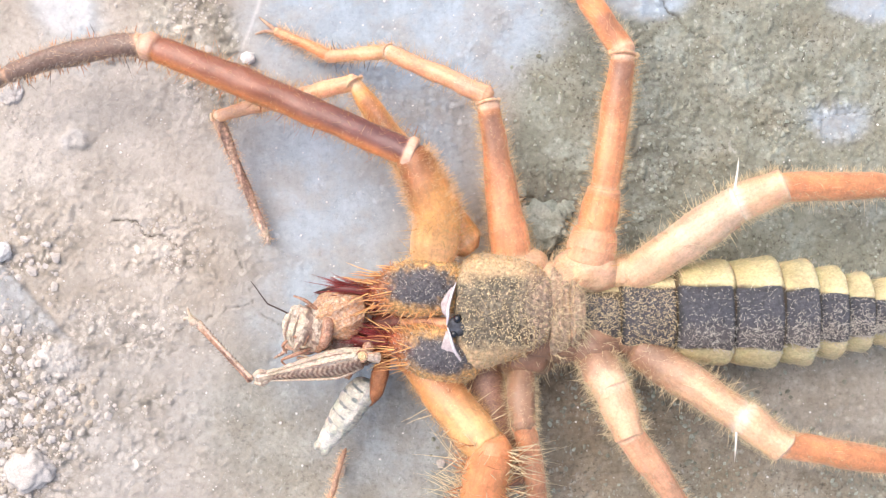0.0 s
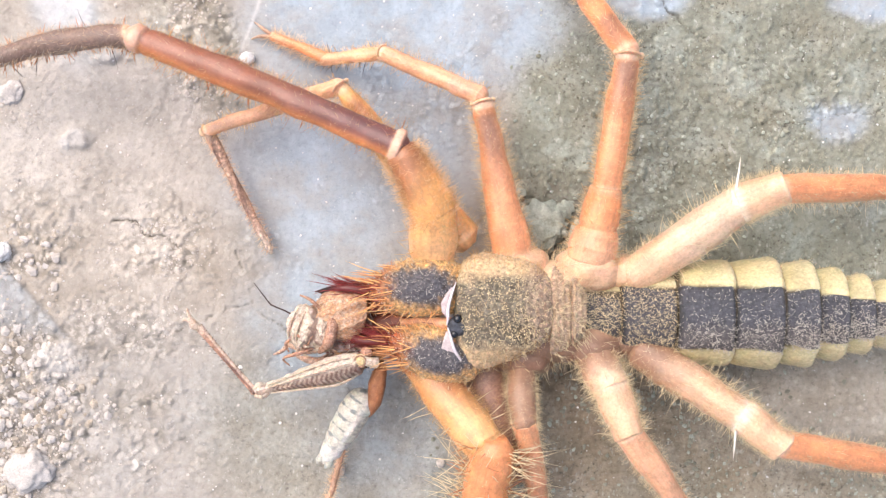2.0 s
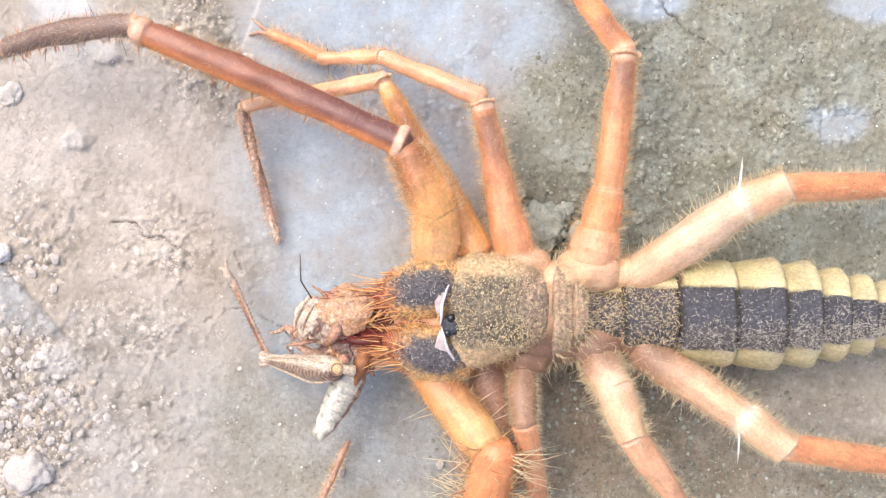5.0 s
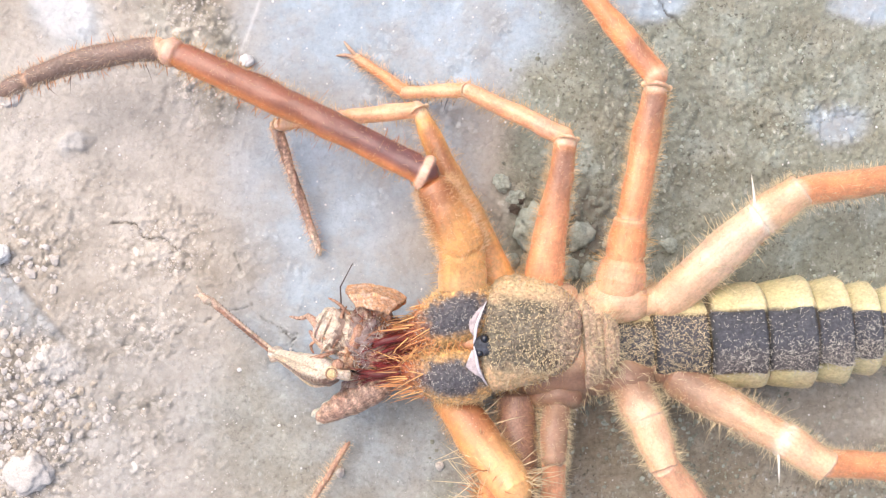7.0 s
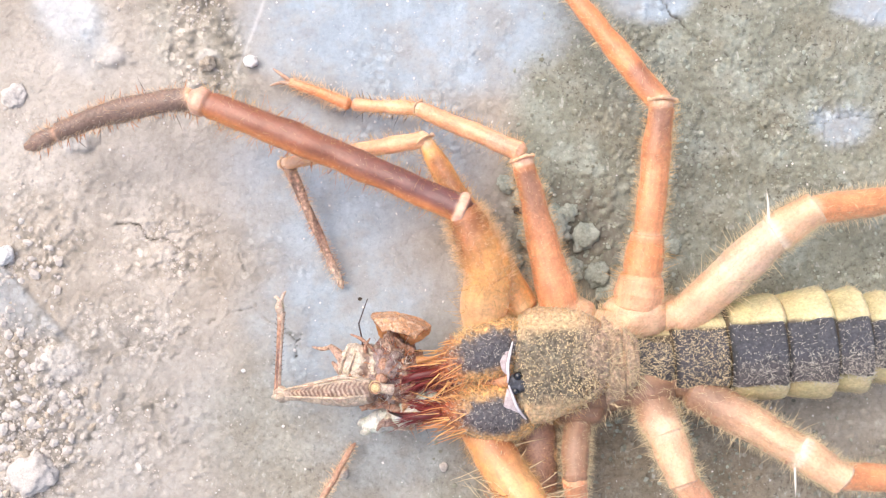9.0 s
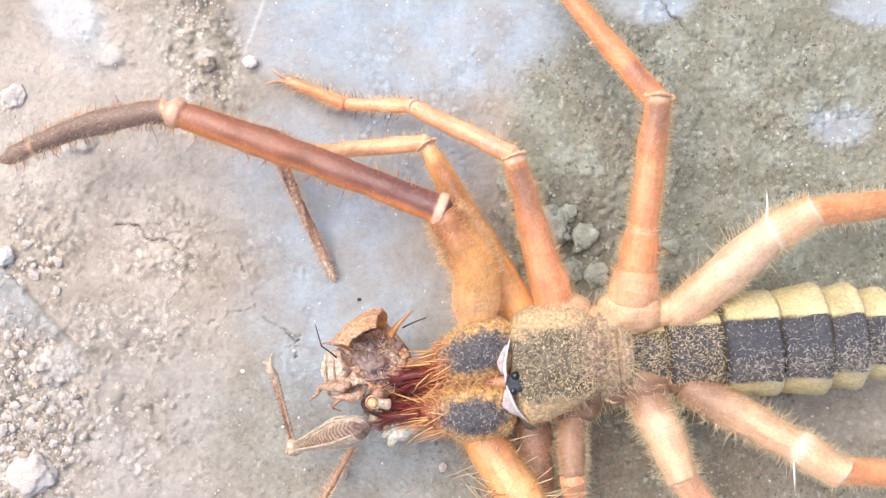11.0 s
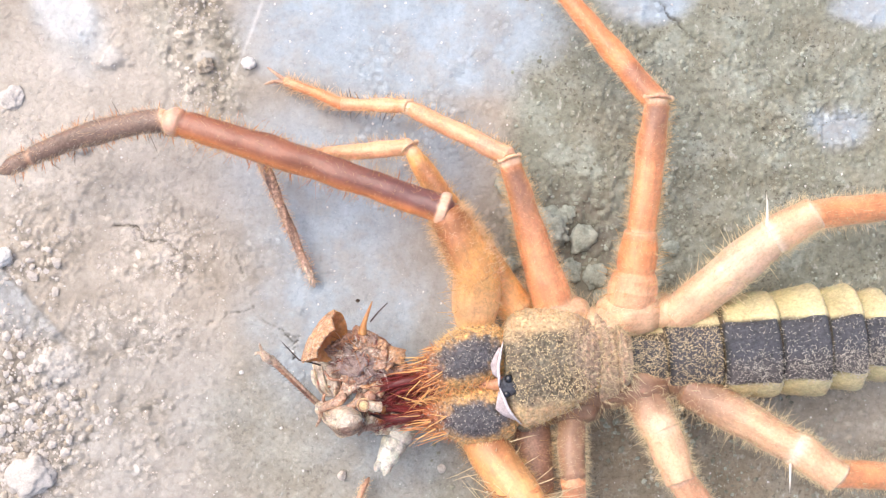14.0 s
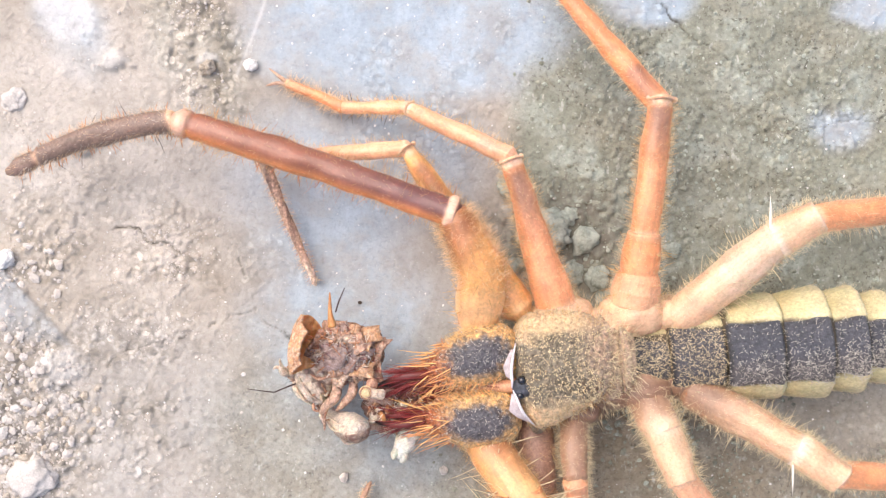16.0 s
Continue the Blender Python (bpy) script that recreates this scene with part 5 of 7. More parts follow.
def crumple(name, rx, ry, rz, mat, seed, amount, label, level=4, bands=None):
    """A torn lump with folds."""
    bm = bmesh.new()
    bmesh.ops.create_icosphere(bm, subdivisions=level, radius=1.0)
    v = np.array([w.co[:] for w in bm.verts])
    f = [[w.index for w in t.verts] for t in bm.faces]
    bm.free()
    out = []
    for q in v:
        w = Vector(q)
        d = 1 + amount * noise.noise(w * 1.6 + Vector((seed, 0, 0))) + amount * 0.6 * (0.5 - abs(noise.noise(w * 3.2 + Vector((0, seed, 0))))) + amount * 0.45 * (0.5 - abs(noise.noise(w * 7 + Vector((0, 0, seed))))) + amount * 0.22 * (0.5 - abs(noise.noise(w * 15 + Vector((seed, 0, seed)))))
        out.append((q[0] * rx * d, q[1] * ry * d, q[2] * rz * d))
    out = np.array(out)
    return part(name, mesh(name, out, f, mat, banded(out, 1.0, bands) if bands else None), prey, label)


core = crumple("gut", 2.2, 1.6, 1.2, GORE, 9, 0.5, "dark red chewed insides")
core.matrix_basis = pose(1.9 * MM, -0.5 * MM, 4.5 * MM)
r = np.random.default_rng(31)
for k in range(26):
    a, d, w = r.uniform(0, 6.28), 1.9 * math.sqrt(r.random()), r.uniform(0, 3.14)
    x, y, z = d * math.cos(a), 0.8 * d * math.sin(a), 1.2 * math.sqrt(max(0.05, 1 - (d / 2.8) ** 2))
    c, q, n = math.cos(w), math.sin(w), r.uniform(0.5, 1.2)
    strap("torn_flap", [(x - n * c, y - n * q, z - 0.2), (x + r.normal() * 0.2, y + r.normal() * 0.2, z + 0.3), (x + n * c, y + n * q, z - 0.15)], [0.05, r.uniform(0.12, 0.32), 0.05], [HUSK, FLESH, CHITIN, GORE, FLESH, CREAM][k % 6], core)
prey_body = crumple("thorax", 2.35, 2.0, 1.25, FLESH, 4, 0.5, "torn crumpled brown thorax", 5)
for k, (x, y, size) in enumerate([(0.7, 0.2, 1.15), (-0.6, 0.6, 0.9), (0.2, -0.7, 0.8), (-1.2, -0.4, 0.7)]):
    lump = crumple("viscera", size, 0.85 * size, 0.7 * size, VISCERA, 40 + 3 * k, 0.7, "glossy grey insides", 4)
    lump.parent = prey_body
    lump.matrix_basis = pose(x * MM, y * MM, 1.25 * MM, 0, 0, 70 * k)
r = np.random.default_rng(12)
for k in range(22):
    a, d, w = r.uniform(0, 6.28), 2.2 * math.sqrt(r.random()), r.uniform(0, 3.14)
    x, y, z = d * math.cos(a), 0.85 * d * math.sin(a), 1.5 * math.sqrt(max(0.05, 1 - (d / 2.7) ** 2))
    c, q, n = math.cos(w), math.sin(w), r.uniform(0.4, 1.1)
    strap("torn_flap", [(x - n * c, y - n * q, z - 0.15), (x + r.normal() * 0.15, y + r.normal() * 0.15, z + 0.25), (x + n * c, y + n * q, z - 0.1)], [0.06, r.uniform(0.12, 0.28), 0.05], [HUSK, CREAM, FLESH, HUSK, FLESH][k % 5], prey_body)
strap("foreleg", [(0.1, 2.3, 0.3), (0.0, 3.6, 0.9), (0.6, 4.6, 0.5), (0.9, 5.3, -0.1)], [0.42, 0.46, 0.36, 0.22], DOTTED, prey_body, "speckled cream and brown foreleg")
strap("foreleg", [(0.9, 5.2, 0.0), (0.5, 5.9, -0.3), (0.4, 6.8, -0.9)], [0.22, 0.17, 0.07], DOTTED, prey_body)
strap("midleg", [(-1.1, 1.9, 0.6), (-1.3, 2.9, 1.0), (-0.8, 4.0, 0.8), (-0.3, 4.8, 0.2)], [0.36, 0.4, 0.3, 0.12], DOTTED, prey_body)
strap("midleg", [(0.6, 1.9, 1.2), (1.6, 2.4, 1.5), (2.4, 2.2, 1.0)], [0.13, 0.14, 0.05], HUSK, prey_body)
strap("antenna_stub", [(1.5, -3.2, 0.9), (1.4, -4.2, 1.1), (1.2, -5.3, 1.0)], [0.07, 0.06, 0.04], HAIR_DARK, prey_body)
strap("spur", [(1.5, -2.0, 0.8), (1.9, -3.0, 1.0), (2.3, -4.7, 1.1)], [0.4, 0.2, 0.045], CHITIN, prey_body, "pointed orange brown spur")


def wrapper(cx, cy, cz, wide, tall, curl, tilt, spin, mat, seed, owner=prey_body):
    """A torn, curled piece of husk with thickness."""
    m, n = 15, 12
    turn_by = Matrix.Translation((cx, cy, cz)) @ Matrix.Rotation(spin, 4, 'Z') @ Matrix.Rotation(tilt, 4, 'X')
    verts, faces = [], []
    for side in (0, 1):
        for i in range(m):
            for j in range(n):
                u, w = i / (m - 1) * 2 - 1, j / (n - 1) * 2 - 1
                rag = 1 + 0.22 * noise.noise(Vector((u * 2.2, w * 2.2, seed)))
                x, y = u * wide * rag, w * tall * rag
                z = -curl * (u * u * wide + 0.4 * w * w * tall) + 0.22 * noise.noise(Vector((x * 1.6, y * 1.6, seed + 5))) + 0.1 * (0.5 - abs(noise.noise(Vector((x * 4, y * 4, seed))))) - 0.07 * side
                verts.append((turn_by @ Vector((x, y, z)))[:])
    k = m * n
    for i in range(m - 1):
        for j in range(n - 1):
            q = (i * n + j, (i + 1) * n + j, (i + 1) * n + j + 1, i * n + j + 1)
            faces += [q, tuple(k + t for t in q[::-1])]
    rim = [i * n for i in range(m)] + [(m - 1) * n + j for j in range(1, n)] + [i * n + n - 1 for i in range(m - 2, -1, -1)] + [j for j in range(n - 2, 0, -1)]
    for a, b in zip(rim, rim[1:] + rim[:1]):
        faces.append((b, a, k + a, k + b))
    v = np.array(verts)
    return part("husk_scrap", mesh("husk_scrap", v, faces, mat, banded(v, 1.0, lambda u, y, z: (0.5 * float(noise.noise(Vector((u, y, z)) * 2.5) > 0.15), 0.25 * float(noise.noise(Vector((u, y, z)) * 3.5 + Vector((9, 0, 0))) > 0.2), 0))), owner)


for k, (x, y, z, wide, tall, curl, tilt, spin, mat) in enumerate([
        (0.6, -2.0, 1.1, 1.7, 0.75, 0.25, 0.5, 0.1, HUSK), (-1.3, -1.9, 1.2, 1.3, 0.7, 0.3, 0.45, 0.5, SHELL), (-2.3, -0.8, 0.9, 1.4, 0.7, 0.3, 0.4, 1.3, HUSK), (-2.5, 0.7, 0.7, 1.2, 0.7, 0.3, 0.4, 1.9, HUSK),
        (0.4, -1.2, 1.75, 1.3, 0.4, 0.2, 0.2, 0.3, DOTTED), (-1.0, -0.7, 1.8, 1.2, 0.35, 0.3, 0.3, 0.8, HUSK), (1.6, -0.6, 1.3, 0.9, 0.5, 0.4, 0.3, 1.5, SHELL), (-0.2, 0.9, 1.75, 0.9, 0.5, 0.4, -0.3, 0.2, FLESH), (-1.3, 1.2, 1.5, 0.8, 0.5, 0.4, -0.4, 2.4, DOTTED)]):
    wrapper(x, y, z, wide, tall, curl, tilt, spin, mat, 300 + 2.9 * k)
r = np.random.default_rng(21)
for k in range(26):
    a, d = r.uniform(0, 6.28), 1.2 + 1.1 * math.sqrt(r.random())
    wrapper(d * math.cos(a), 0.9 * d * math.sin(a), 1.25 * math.sqrt(max(0.1, 1 - (d / 2.9) ** 2)) + r.uniform(0.25, 0.7), r.uniform(0.35, 0.75) * (1.5 if k < 10 else 0.9), r.uniform(0.3, 0.6) * (1.3 if k < 10 else 0.9), r.uniform(0.1, 0.7), r.uniform(-0.8, 0.8), r.uniform(0, 6.28), [FLESH, HUSK, HUSK, DOTTED, SHELL][k % 5], k * 3.7)
for k in range(12):
    a, d = r.uniform(0, 6.28), 1.7 * math.sqrt(r.random())
    wrapper(d * math.cos(a) - 0.9, 0.75 * d * math.sin(a) - 0.3, 1.2 + r.uniform(-0.2, 0.5), r.uniform(0.4, 0.9), r.uniform(0.3, 0.6), r.uniform(0.1, 0.7), r.uniform(-0.9, 0.9), r.uniform(0, 6.28), [CREAM, FLESH, SHELL, CREAM, HUSK][k % 5], 200 + k * 3.1, core)


def fibres(owner, count, wide, tall, high, mat, seed, thick=0.035):
    """Fine torn strands lying over a lump."""
    r = np.random.default_rng(seed)
    a, d = r.uniform(0, 6.28, count), np.sqrt(r.random(count))
    roots = np.stack([wide * d * np.cos(a), tall * d * np.sin(a), high * np.sqrt(1.05 - 0.8 * d * d) + r.uniform(0, 0.5, count)], -1)
    ways = np.stack([r.normal(size=count), r.normal(size=count), 0.25 * r.normal(size=count)], -1)
    hv, hf = bristles(list(roots), list(ways), list(r.uniform(0.35, 1.1, count)), thick, 1.2, seed=seed)
    tagged(part("fibre_tuft", mesh("fibre_tuft", hv, hf, mat), owner), kind="stuff")


for k, (mat, thick) in enumerate([(HAIR_WHITE, 0.03), (HAIR_WINE, 0.035), (HAIR_DARK, 0.03), (HAIR_RUST, 0.045)]):
    fibres(prey_body, 110, 2.5, 2.1, 1.6, mat, 500 + k, thick)
    fibres(core, 80, 2.3, 1.7, 1.3, mat, 520 + k, thick)
# saddle shell, an open curved husk: speckled outside, rusty inside
n_a, n_b = 60, 48
sv, sf, slots = [], [], []
for layer in (0, 1):
    for i in range(n_a):
        a = -1.25 + 2.5 * i / (n_a - 1)
        for j in range(n_b):
            u = j / (n_b - 1)
            r = (2.3 - 0.16 * layer) * (0.66 + 0.42 * math.sin(math.pi * (0.12 + 0.72 * u)))
            wob = 0.22 * noise.noise(Vector((a * 1.7, u * 3, 1))) + 0.08 * noise.noise(Vector((a * 5, u * 9, 4)))
            keel = 0.28 * math.exp(-(a / 0.10) ** 2) + 0.12 * math.exp(-((abs(a) - 0.7) / 0.07) ** 2) - 0.08 * math.exp(-((u - 0.45 - 0.1 * a) / 0.03) ** 2)
            sv.append(((u - 0.5) * 4.9 * (1 - 0.30 * a * a) + 0.15 * math.sin(3 * a), (r + keel) * math.sin(a) + wob, (r + keel) * math.cos(a) - 1.6 + wob))
N = n_a * n_b
for i in range(n_a - 1):
    for j in range(n_b - 1):
        q = (i * n_b + j, i * n_b + j + 1, (i + 1) * n_b + j + 1, (i + 1) * n_b + j)
        sf += [q[::-1], tuple(N + t for t in q)]
        slots += [0, 1]
for i in range(n_a - 1):
    for j in (0, n_b - 1):
        sf.append((i * n_b + j, (i + 1) * n_b + j, N + (i + 1) * n_b + j, N + i * n_b + j))
        slots.append(0)
for j in range(n_b - 1):
    for i in (0, n_a - 1):
        sf.append((i * n_b + j, i * n_b + j + 1, N + i * n_b + j + 1, N + i * n_b + j))
        slots.append(0)
sv = np.array(sv)
shell = part("saddle_shell", mesh("saddle_shell", sv, sf, [SHELL, CHITIN], banded(sv, 1.0, lambda u, y, z: (0.5 * float(smooth(0.0, 0.3, noise.noise(Vector((u, y, z)) * 3.2))), 0.5 * float(smooth(0.05, 0.35, noise.noise(Vector((u, y * 1.6, z)) * 3.6 + Vector((4, 0, 0))))), 0)), slots), prey, "mottled brown saddle shell, rusty inside")
# head
SCALE_HEAD = 1.18
head_rings = [tuple(SCALE_HEAD * q for q in g) for g in [(-1.75, 0, -0.3, 0.5, 0.5, 0.6), (-1.4, 0, -0.1, 1.1, 0.9, 1.2), (-0.7, 0, 0, 1.5, 1.25, 1.7), (0.2, 0, 0.1, 1.6, 1.35, 1.8), (1.1, 0, 0.1, 1.45, 1.25, 1.6), (1.7, 0, 0, 0.9, 0.8, 1.0)]]
head_rings = dense(head_rings, 70)
v, f = loft(head_rings, 72)
v = roughen(v, 0.32, 0.9, 6)
v = roughen(v, 0.12, 0.3, 8)
prey_head = part("head", mesh("head", v, f, CREAM, banded(v, 1.0, lambda u, y, z: (max(0.9 * float(smooth(0.45, 0.75, math.sin(4.6 * u + 0.8 * y * y + 1.6 * noise.noise(Vector((u, y, z)) * 1.3)))), 0.8 * float(noise.noise(Vector((u, y, z)) * 2.6) > 0.22)), 0.6 * float(smooth(0.2, -1.2, u)), 0))), prey, "cream and brown streaked head")
for k, (x, mat, size) in enumerate([(-1.6, CREAM, 0.12), (-0.85, CREAM, 0.09)]):
    w = 0.8 + 0.8 * math.sin(math.pi * (x + 2.3) / 4.2)
    top = 0.75 + 0.85 * math.sin(math.pi * (x + 2.4) / 4.4)
    strap("face_ridge", [(x + 0.15, -w * 1.1, 0.35 * top), (x - 0.1, -0.5 * w, 0.95 * top), (x, 0.35 * w, 1.0 * top), (x + 0.2, w * 1.1, 0.4 * top)], [0.5 * size, size, size, 0.4 * size], mat, prey_head)
for k in range(7):
    a = 2.4 * k
    strap("face_ridge", [(-1.2 + 0.25 * k, -1.2 + 0.9 * math.sin(a), 1.0), (-1.0 + 0.25 * k, -0.8 + 0.9 * math.sin(a + 0.7), 1.5), (-0.7 + 0.25 * k, -0.5 + 0.9 * math.sin(a + 1.2), 1.3)], [0.05, 0.13, 0.04], [CREAM, HUSK, CREAM, FLESH][k % 4], prey_head)
strap("jaw_palp", [(-1.2, -1.0, 0.4), (-1.7, -1.7, 0.7), (-1.3, -2.3, 0.6)], [0.1, 0.14, 0.06], HUSK, prey_head)
strap("collar_plate", [(1.1, -1.7, 0.5), (1.7, -0.6, 1.45), (1.7, 0.7, 1.5), (1.2, 1.7, 0.6)], [0.25, 0.5, 0.5, 0.2], HUSK, prey_head)
ball("eye", -0.2, 1.35, 0.35, 0.5, HUSK, prey_head)
ball("eye", -0.2, -1.35, 0.35, 0.5, HUSK, prey_head)
strap("foreleg", [(0.6, -1.5, 0.6), (-0.5, -2.2, 1.2), (-1.6, -2.9, 0.8), (-1.0, -3.4, 0.4)], [0.13, 0.17, 0.1, 0.05], HUSK, prey_head)
strap("foreleg", [(0.9, 1.4, 0.7), (-0.4, 2.2, 1.1), (-1.5, 2.4, 0.5)], [0.13, 0.15, 0.06], HUSK, prey_head)
for s in (1, -1):
    strap("mouthpart", [(-0.6, -0.9 * s - 0.4, 0.8), (-0.2, -1.6 * s - 0.5, 1.0), (0.5, -1.9 * s - 0.4, 0.7)], [0.08, 0.1, 0.05], CREAM, prey_head)
antenna = strap("antenna", [(0, 0, 0), (1.3, 0.22, 0.1), (2.5, 0.5, 0.2), (2.8, 0.48, 0.2), (4.8, -0.05, 0.1)], [0.075, 0.065, 0.06, 0.055, 0.03], HAIR_DARK, prey, "thin kinked dark antenna")
# belly
L_AB = 7.35
ab_rings = []
for k in range(121):
    u = k / 120
    base = float(sample((0, 0.025, 0.07, 0.18, 0.5, 0.85, 0.95, 1.0), (0.2, 0.7, 1.0, 1.3, 1.28, 0.85, 0.6, 0.22), u))
    ring = 1 + 0.055 * (abs(math.sin(u * 8 * math.pi)) ** 0.5 - 0.7)
    ab_rings.append((u * L_AB, 0, 0, base * ring, base * ring * 0.95, base * ring * 0.95))
v, f = loft(ab_rings, 48)
v = roughen(v, 0.1, 0.8, 12)
def belly_look(u, y, z):
    ring = math.cos(u * 8 * 2 * math.pi + math.pi) + 1.3 * noise.noise(Vector((u * 9, y * 1.4, z)))
    dark = 0.85 * float(ring < -0.95 + 0.5 * noise.noise(Vector((u * 25, y * 4, 3)))) * float(smooth(0.35, 0.0, y)) * float(u < 0.8)
    pale = 0.8 * max(float(smooth(0.6, 0.9, u)), float(smooth(0.3, 0.1, abs(y - 0.5))))
    dark = max(dark, 0.45 * float(abs(math.sin(u * 8 * math.pi)) < 0.14), 0.5 * float(noise.noise(Vector((u * 40, y * 5, z * 5))) > 0.28) * float(y > 0.15))
    return (dark, pale, 0) if z > -0.15 else (0.35 * float(ring < 0.2), 0.0, 0)


belly = part("belly", mesh("belly", v, f, [BELLY, DOTTED], banded(v, L_AB, belly_look), [1 if sum(v[i][2] for i in q) / len(q) < -0.15 else 0 for q in f]), prey, "whitish ringed belly with dark markings and a brown back")
for s in (0.35, -0.35):
    strap("tail_lobe", [(L_AB * 0.92, s, 0.2), (L_AB * 0.98, s * 1.2, 0.2), (L_AB * 1.03, s * 0.9, 0.1)], [0.36, 0.33, 0.14], BELLY, belly)
strap("wing_stub", [(-2.6, -0.1, 0.0), (-1.0, 0.4, 0.35), (0.5, 1.0, 0.45), (1.9, 1.15, 0.2)], [0.4, 0.75, 0.6, 0.12], WING, belly, "rust brown wing stub")
# hind leg
L_FE = 8.6
rings = tube(L_FE, [(-0.04, 0.4), (0.0, 0.85), (0.12, 1.1), (0.3, 1.12), (0.55, 0.84), (0.8, 0.48), (0.9, 0.46), (0.96, 0.66), (1.02, 0.4)], 130, flat=1.15)
v, f = loft(rings, 72)
v = roughen(roughen(v, 0.09, 0.7, 21), 0.04, 0.25, 22)


def thigh_look(u, y, z):
    """Cream ridges with brown lines on one half, brown with pale chevrons on the other."""
    wide = float(sample([g[0] / L_FE for g in rings], [g[3] for g in rings], u))
    n = y / wide
    line = lambda at, size: math.exp(-((n - at) / size) ** 2)
    dark = 0.95 * max(line(-0.08, 0.05) * float(smooth(0.02, 0.1, u)), line(-0.5, 0.045) * float(smooth(0.06, 0.14, u)), 0.7 * line(-0.82, 0.05))
    if 0.0 < n < 0.84:
        chevron = abs(math.sin(u * 66 + 4.5 * abs(n - 0.42)))
        dark = max(dark, (0.72 if chevron < 0.72 else 0.18) * float(smooth(0.9, 0.8, u)) + 0.2)
    if u < 0.05:
        dark = max(dark, 0.7 * float(smooth(0.045, 0.03, u)))
    return min(dark + 0.12 * noise.noise(Vector((u * 30, y * 3, z))), 1.0), 0.7 * float(smooth(-0.02, -0.2, n)), 0


hind_femur = part("hind_femur", mesh("hind_femur", v, f, CREAM, banded(v, L_FE, thigh_look)), prey, "cream hind thigh with brown herringbone stripes")
for y, z in ((0.98, 0.62), (-0.28, 1.28), (-0.72, 0.95)):
    strap("ridge", [(0.5, y * 0.85, z * 0.85), (1.4, y * 1.1, z * 1.1), (2.6, y * 1.15, z * 1.12), (5.2, y * 0.76, z * 0.76), (7.6, y * 0.4, z * 0.5)], [0.05, 0.1, 0.11, 0.09, 0.06], CREAM, hind_femur)
thigh_ring = ball("trochanter", 0, 0, 0, 0.58, YELLOW, prey, 0.9)
tagged(thigh_ring, "yellow ball joint of the hind thigh")
ball("coxa", 0.45, 0.62, -0.25, 0.5, HUSK, thigh_ring, 0.9)
for at, wide, size, mat in ((0.36, 0.44, 0.07, HUSK), (0.46, 0.25, 0.06, YELLOW)):
    strap("joint_ring", [(wide * math.cos(0.7 * q), wide * math.sin(0.7 * q), at) for q in range(10)], [size] * 10, mat, thigh_ring)
strap("joint_stalk", [(0.2, 0.1, -0.1), (0.75, -0.1, 0.05), (1.3, -0.2, -0.2)], [0.42, 0.4, 0.46], CREAM, thigh_ring, "cream stalk of the joint")
for y in (0.4, -0.4):
    strap("knee_lobe", [(L_FE * 0.9, y * 0.8, 0.2), (L_FE * 0.96, y * 1.1, 0.35), (L_FE * 1.03, y * 0.7, 0.2)], [0.15, 0.3, 0.15], CREAM, hind_femur)
L_TI = 7.0
rings = tube(L_TI, [(-0.02, 0.2), (0.0, 0.34), (0.06, 0.28), (0.5, 0.26), (0.85, 0.3), (1.0, 0.36)], 60)
v, f = loft(rings, 32)
hind_shin = part("hind_shin", mesh("hind_shin", v, f, HUSK, banded(v, L_TI, lambda u, y, z: (0.95 * float(smooth(0.85, 0.4, u)) * float(abs(y - 0.06) < 0.09), 0.8 * max(float(smooth(0.8, 1.0, u)), float(y < -0.08)), 0))), prey, "thin dark brown spiny shin")
hv, hf = bristles([(L_TI * (0.25 + 0.7 * i / 13), 0.25 * s, 0.1) for i in range(14) for s in (1, -1)], [(0.6, s, 0.2) for i in range(14) for s in (1, -1)], [0.28] * 28, 0.03, 0.05)
part("spine_fringe", mesh("spine_fringe", hv, hf, HAIR_DARK), hind_shin)
strap("foot", [(L_TI * 0.97, 0, 0), (L_TI * 1.05, 0.15, 0.1), (L_TI * 1.14, 0.1, 0)], [0.3, 0.42, 0.2], CREAM, hind_shin, "pale clawed foot")
strap("claw", [(L_TI * 1.1, 0.1, 0), (L_TI * 1.17, 0.45, 0), (L_TI * 1.16, 0.7, 0)], [0.17, 0.13, 0.05], CREAM, hind_shin)
strap("claw", [(L_TI * 1.1, 0.1, 0), (L_TI * 1.2, -0.1, 0), (L_TI * 1.25, -0.3, 0)], [0.17, 0.13, 0.05], CREAM, hind_shin)


# ---- movement ----
T = (0, 0.5, 1, 1.5, 2, 2.5, 3, 3.5, 4, 6.5, 7, 7.5, 8, 8.5, 9, 11.5, 12, 12.5, 13, 13.5, 14, 14.5, 15, 15.5, 16)


def joint(z, xs, ys):
    zs = z if isinstance(z, list) else [z] * len(xs)
    return [Vector(p) for p in zip(xs, ys, zs)]


def yaw(a, b):
    return math.atan2(b.y - a.y, b.x - a.x)


def turn(place, angle):
    return Matrix.Translation(place) @ Matrix.Rotation(angle, 4, 'Z')


def bone(a, b, up=Vector((0, 0, 1))):
    """A pose at a, with x towards b and z as near up as can be."""
    x = (b - a).normalized()
    y = up.cross(x).normalized()
    z = x.cross(y)
    m = Matrix((x, y, z)).transposed().to_4x4()
    return Matrix.Translation(a) @ m


def metres(m):
    m = m.copy()
    m.translation = m.translation * MM
    return m


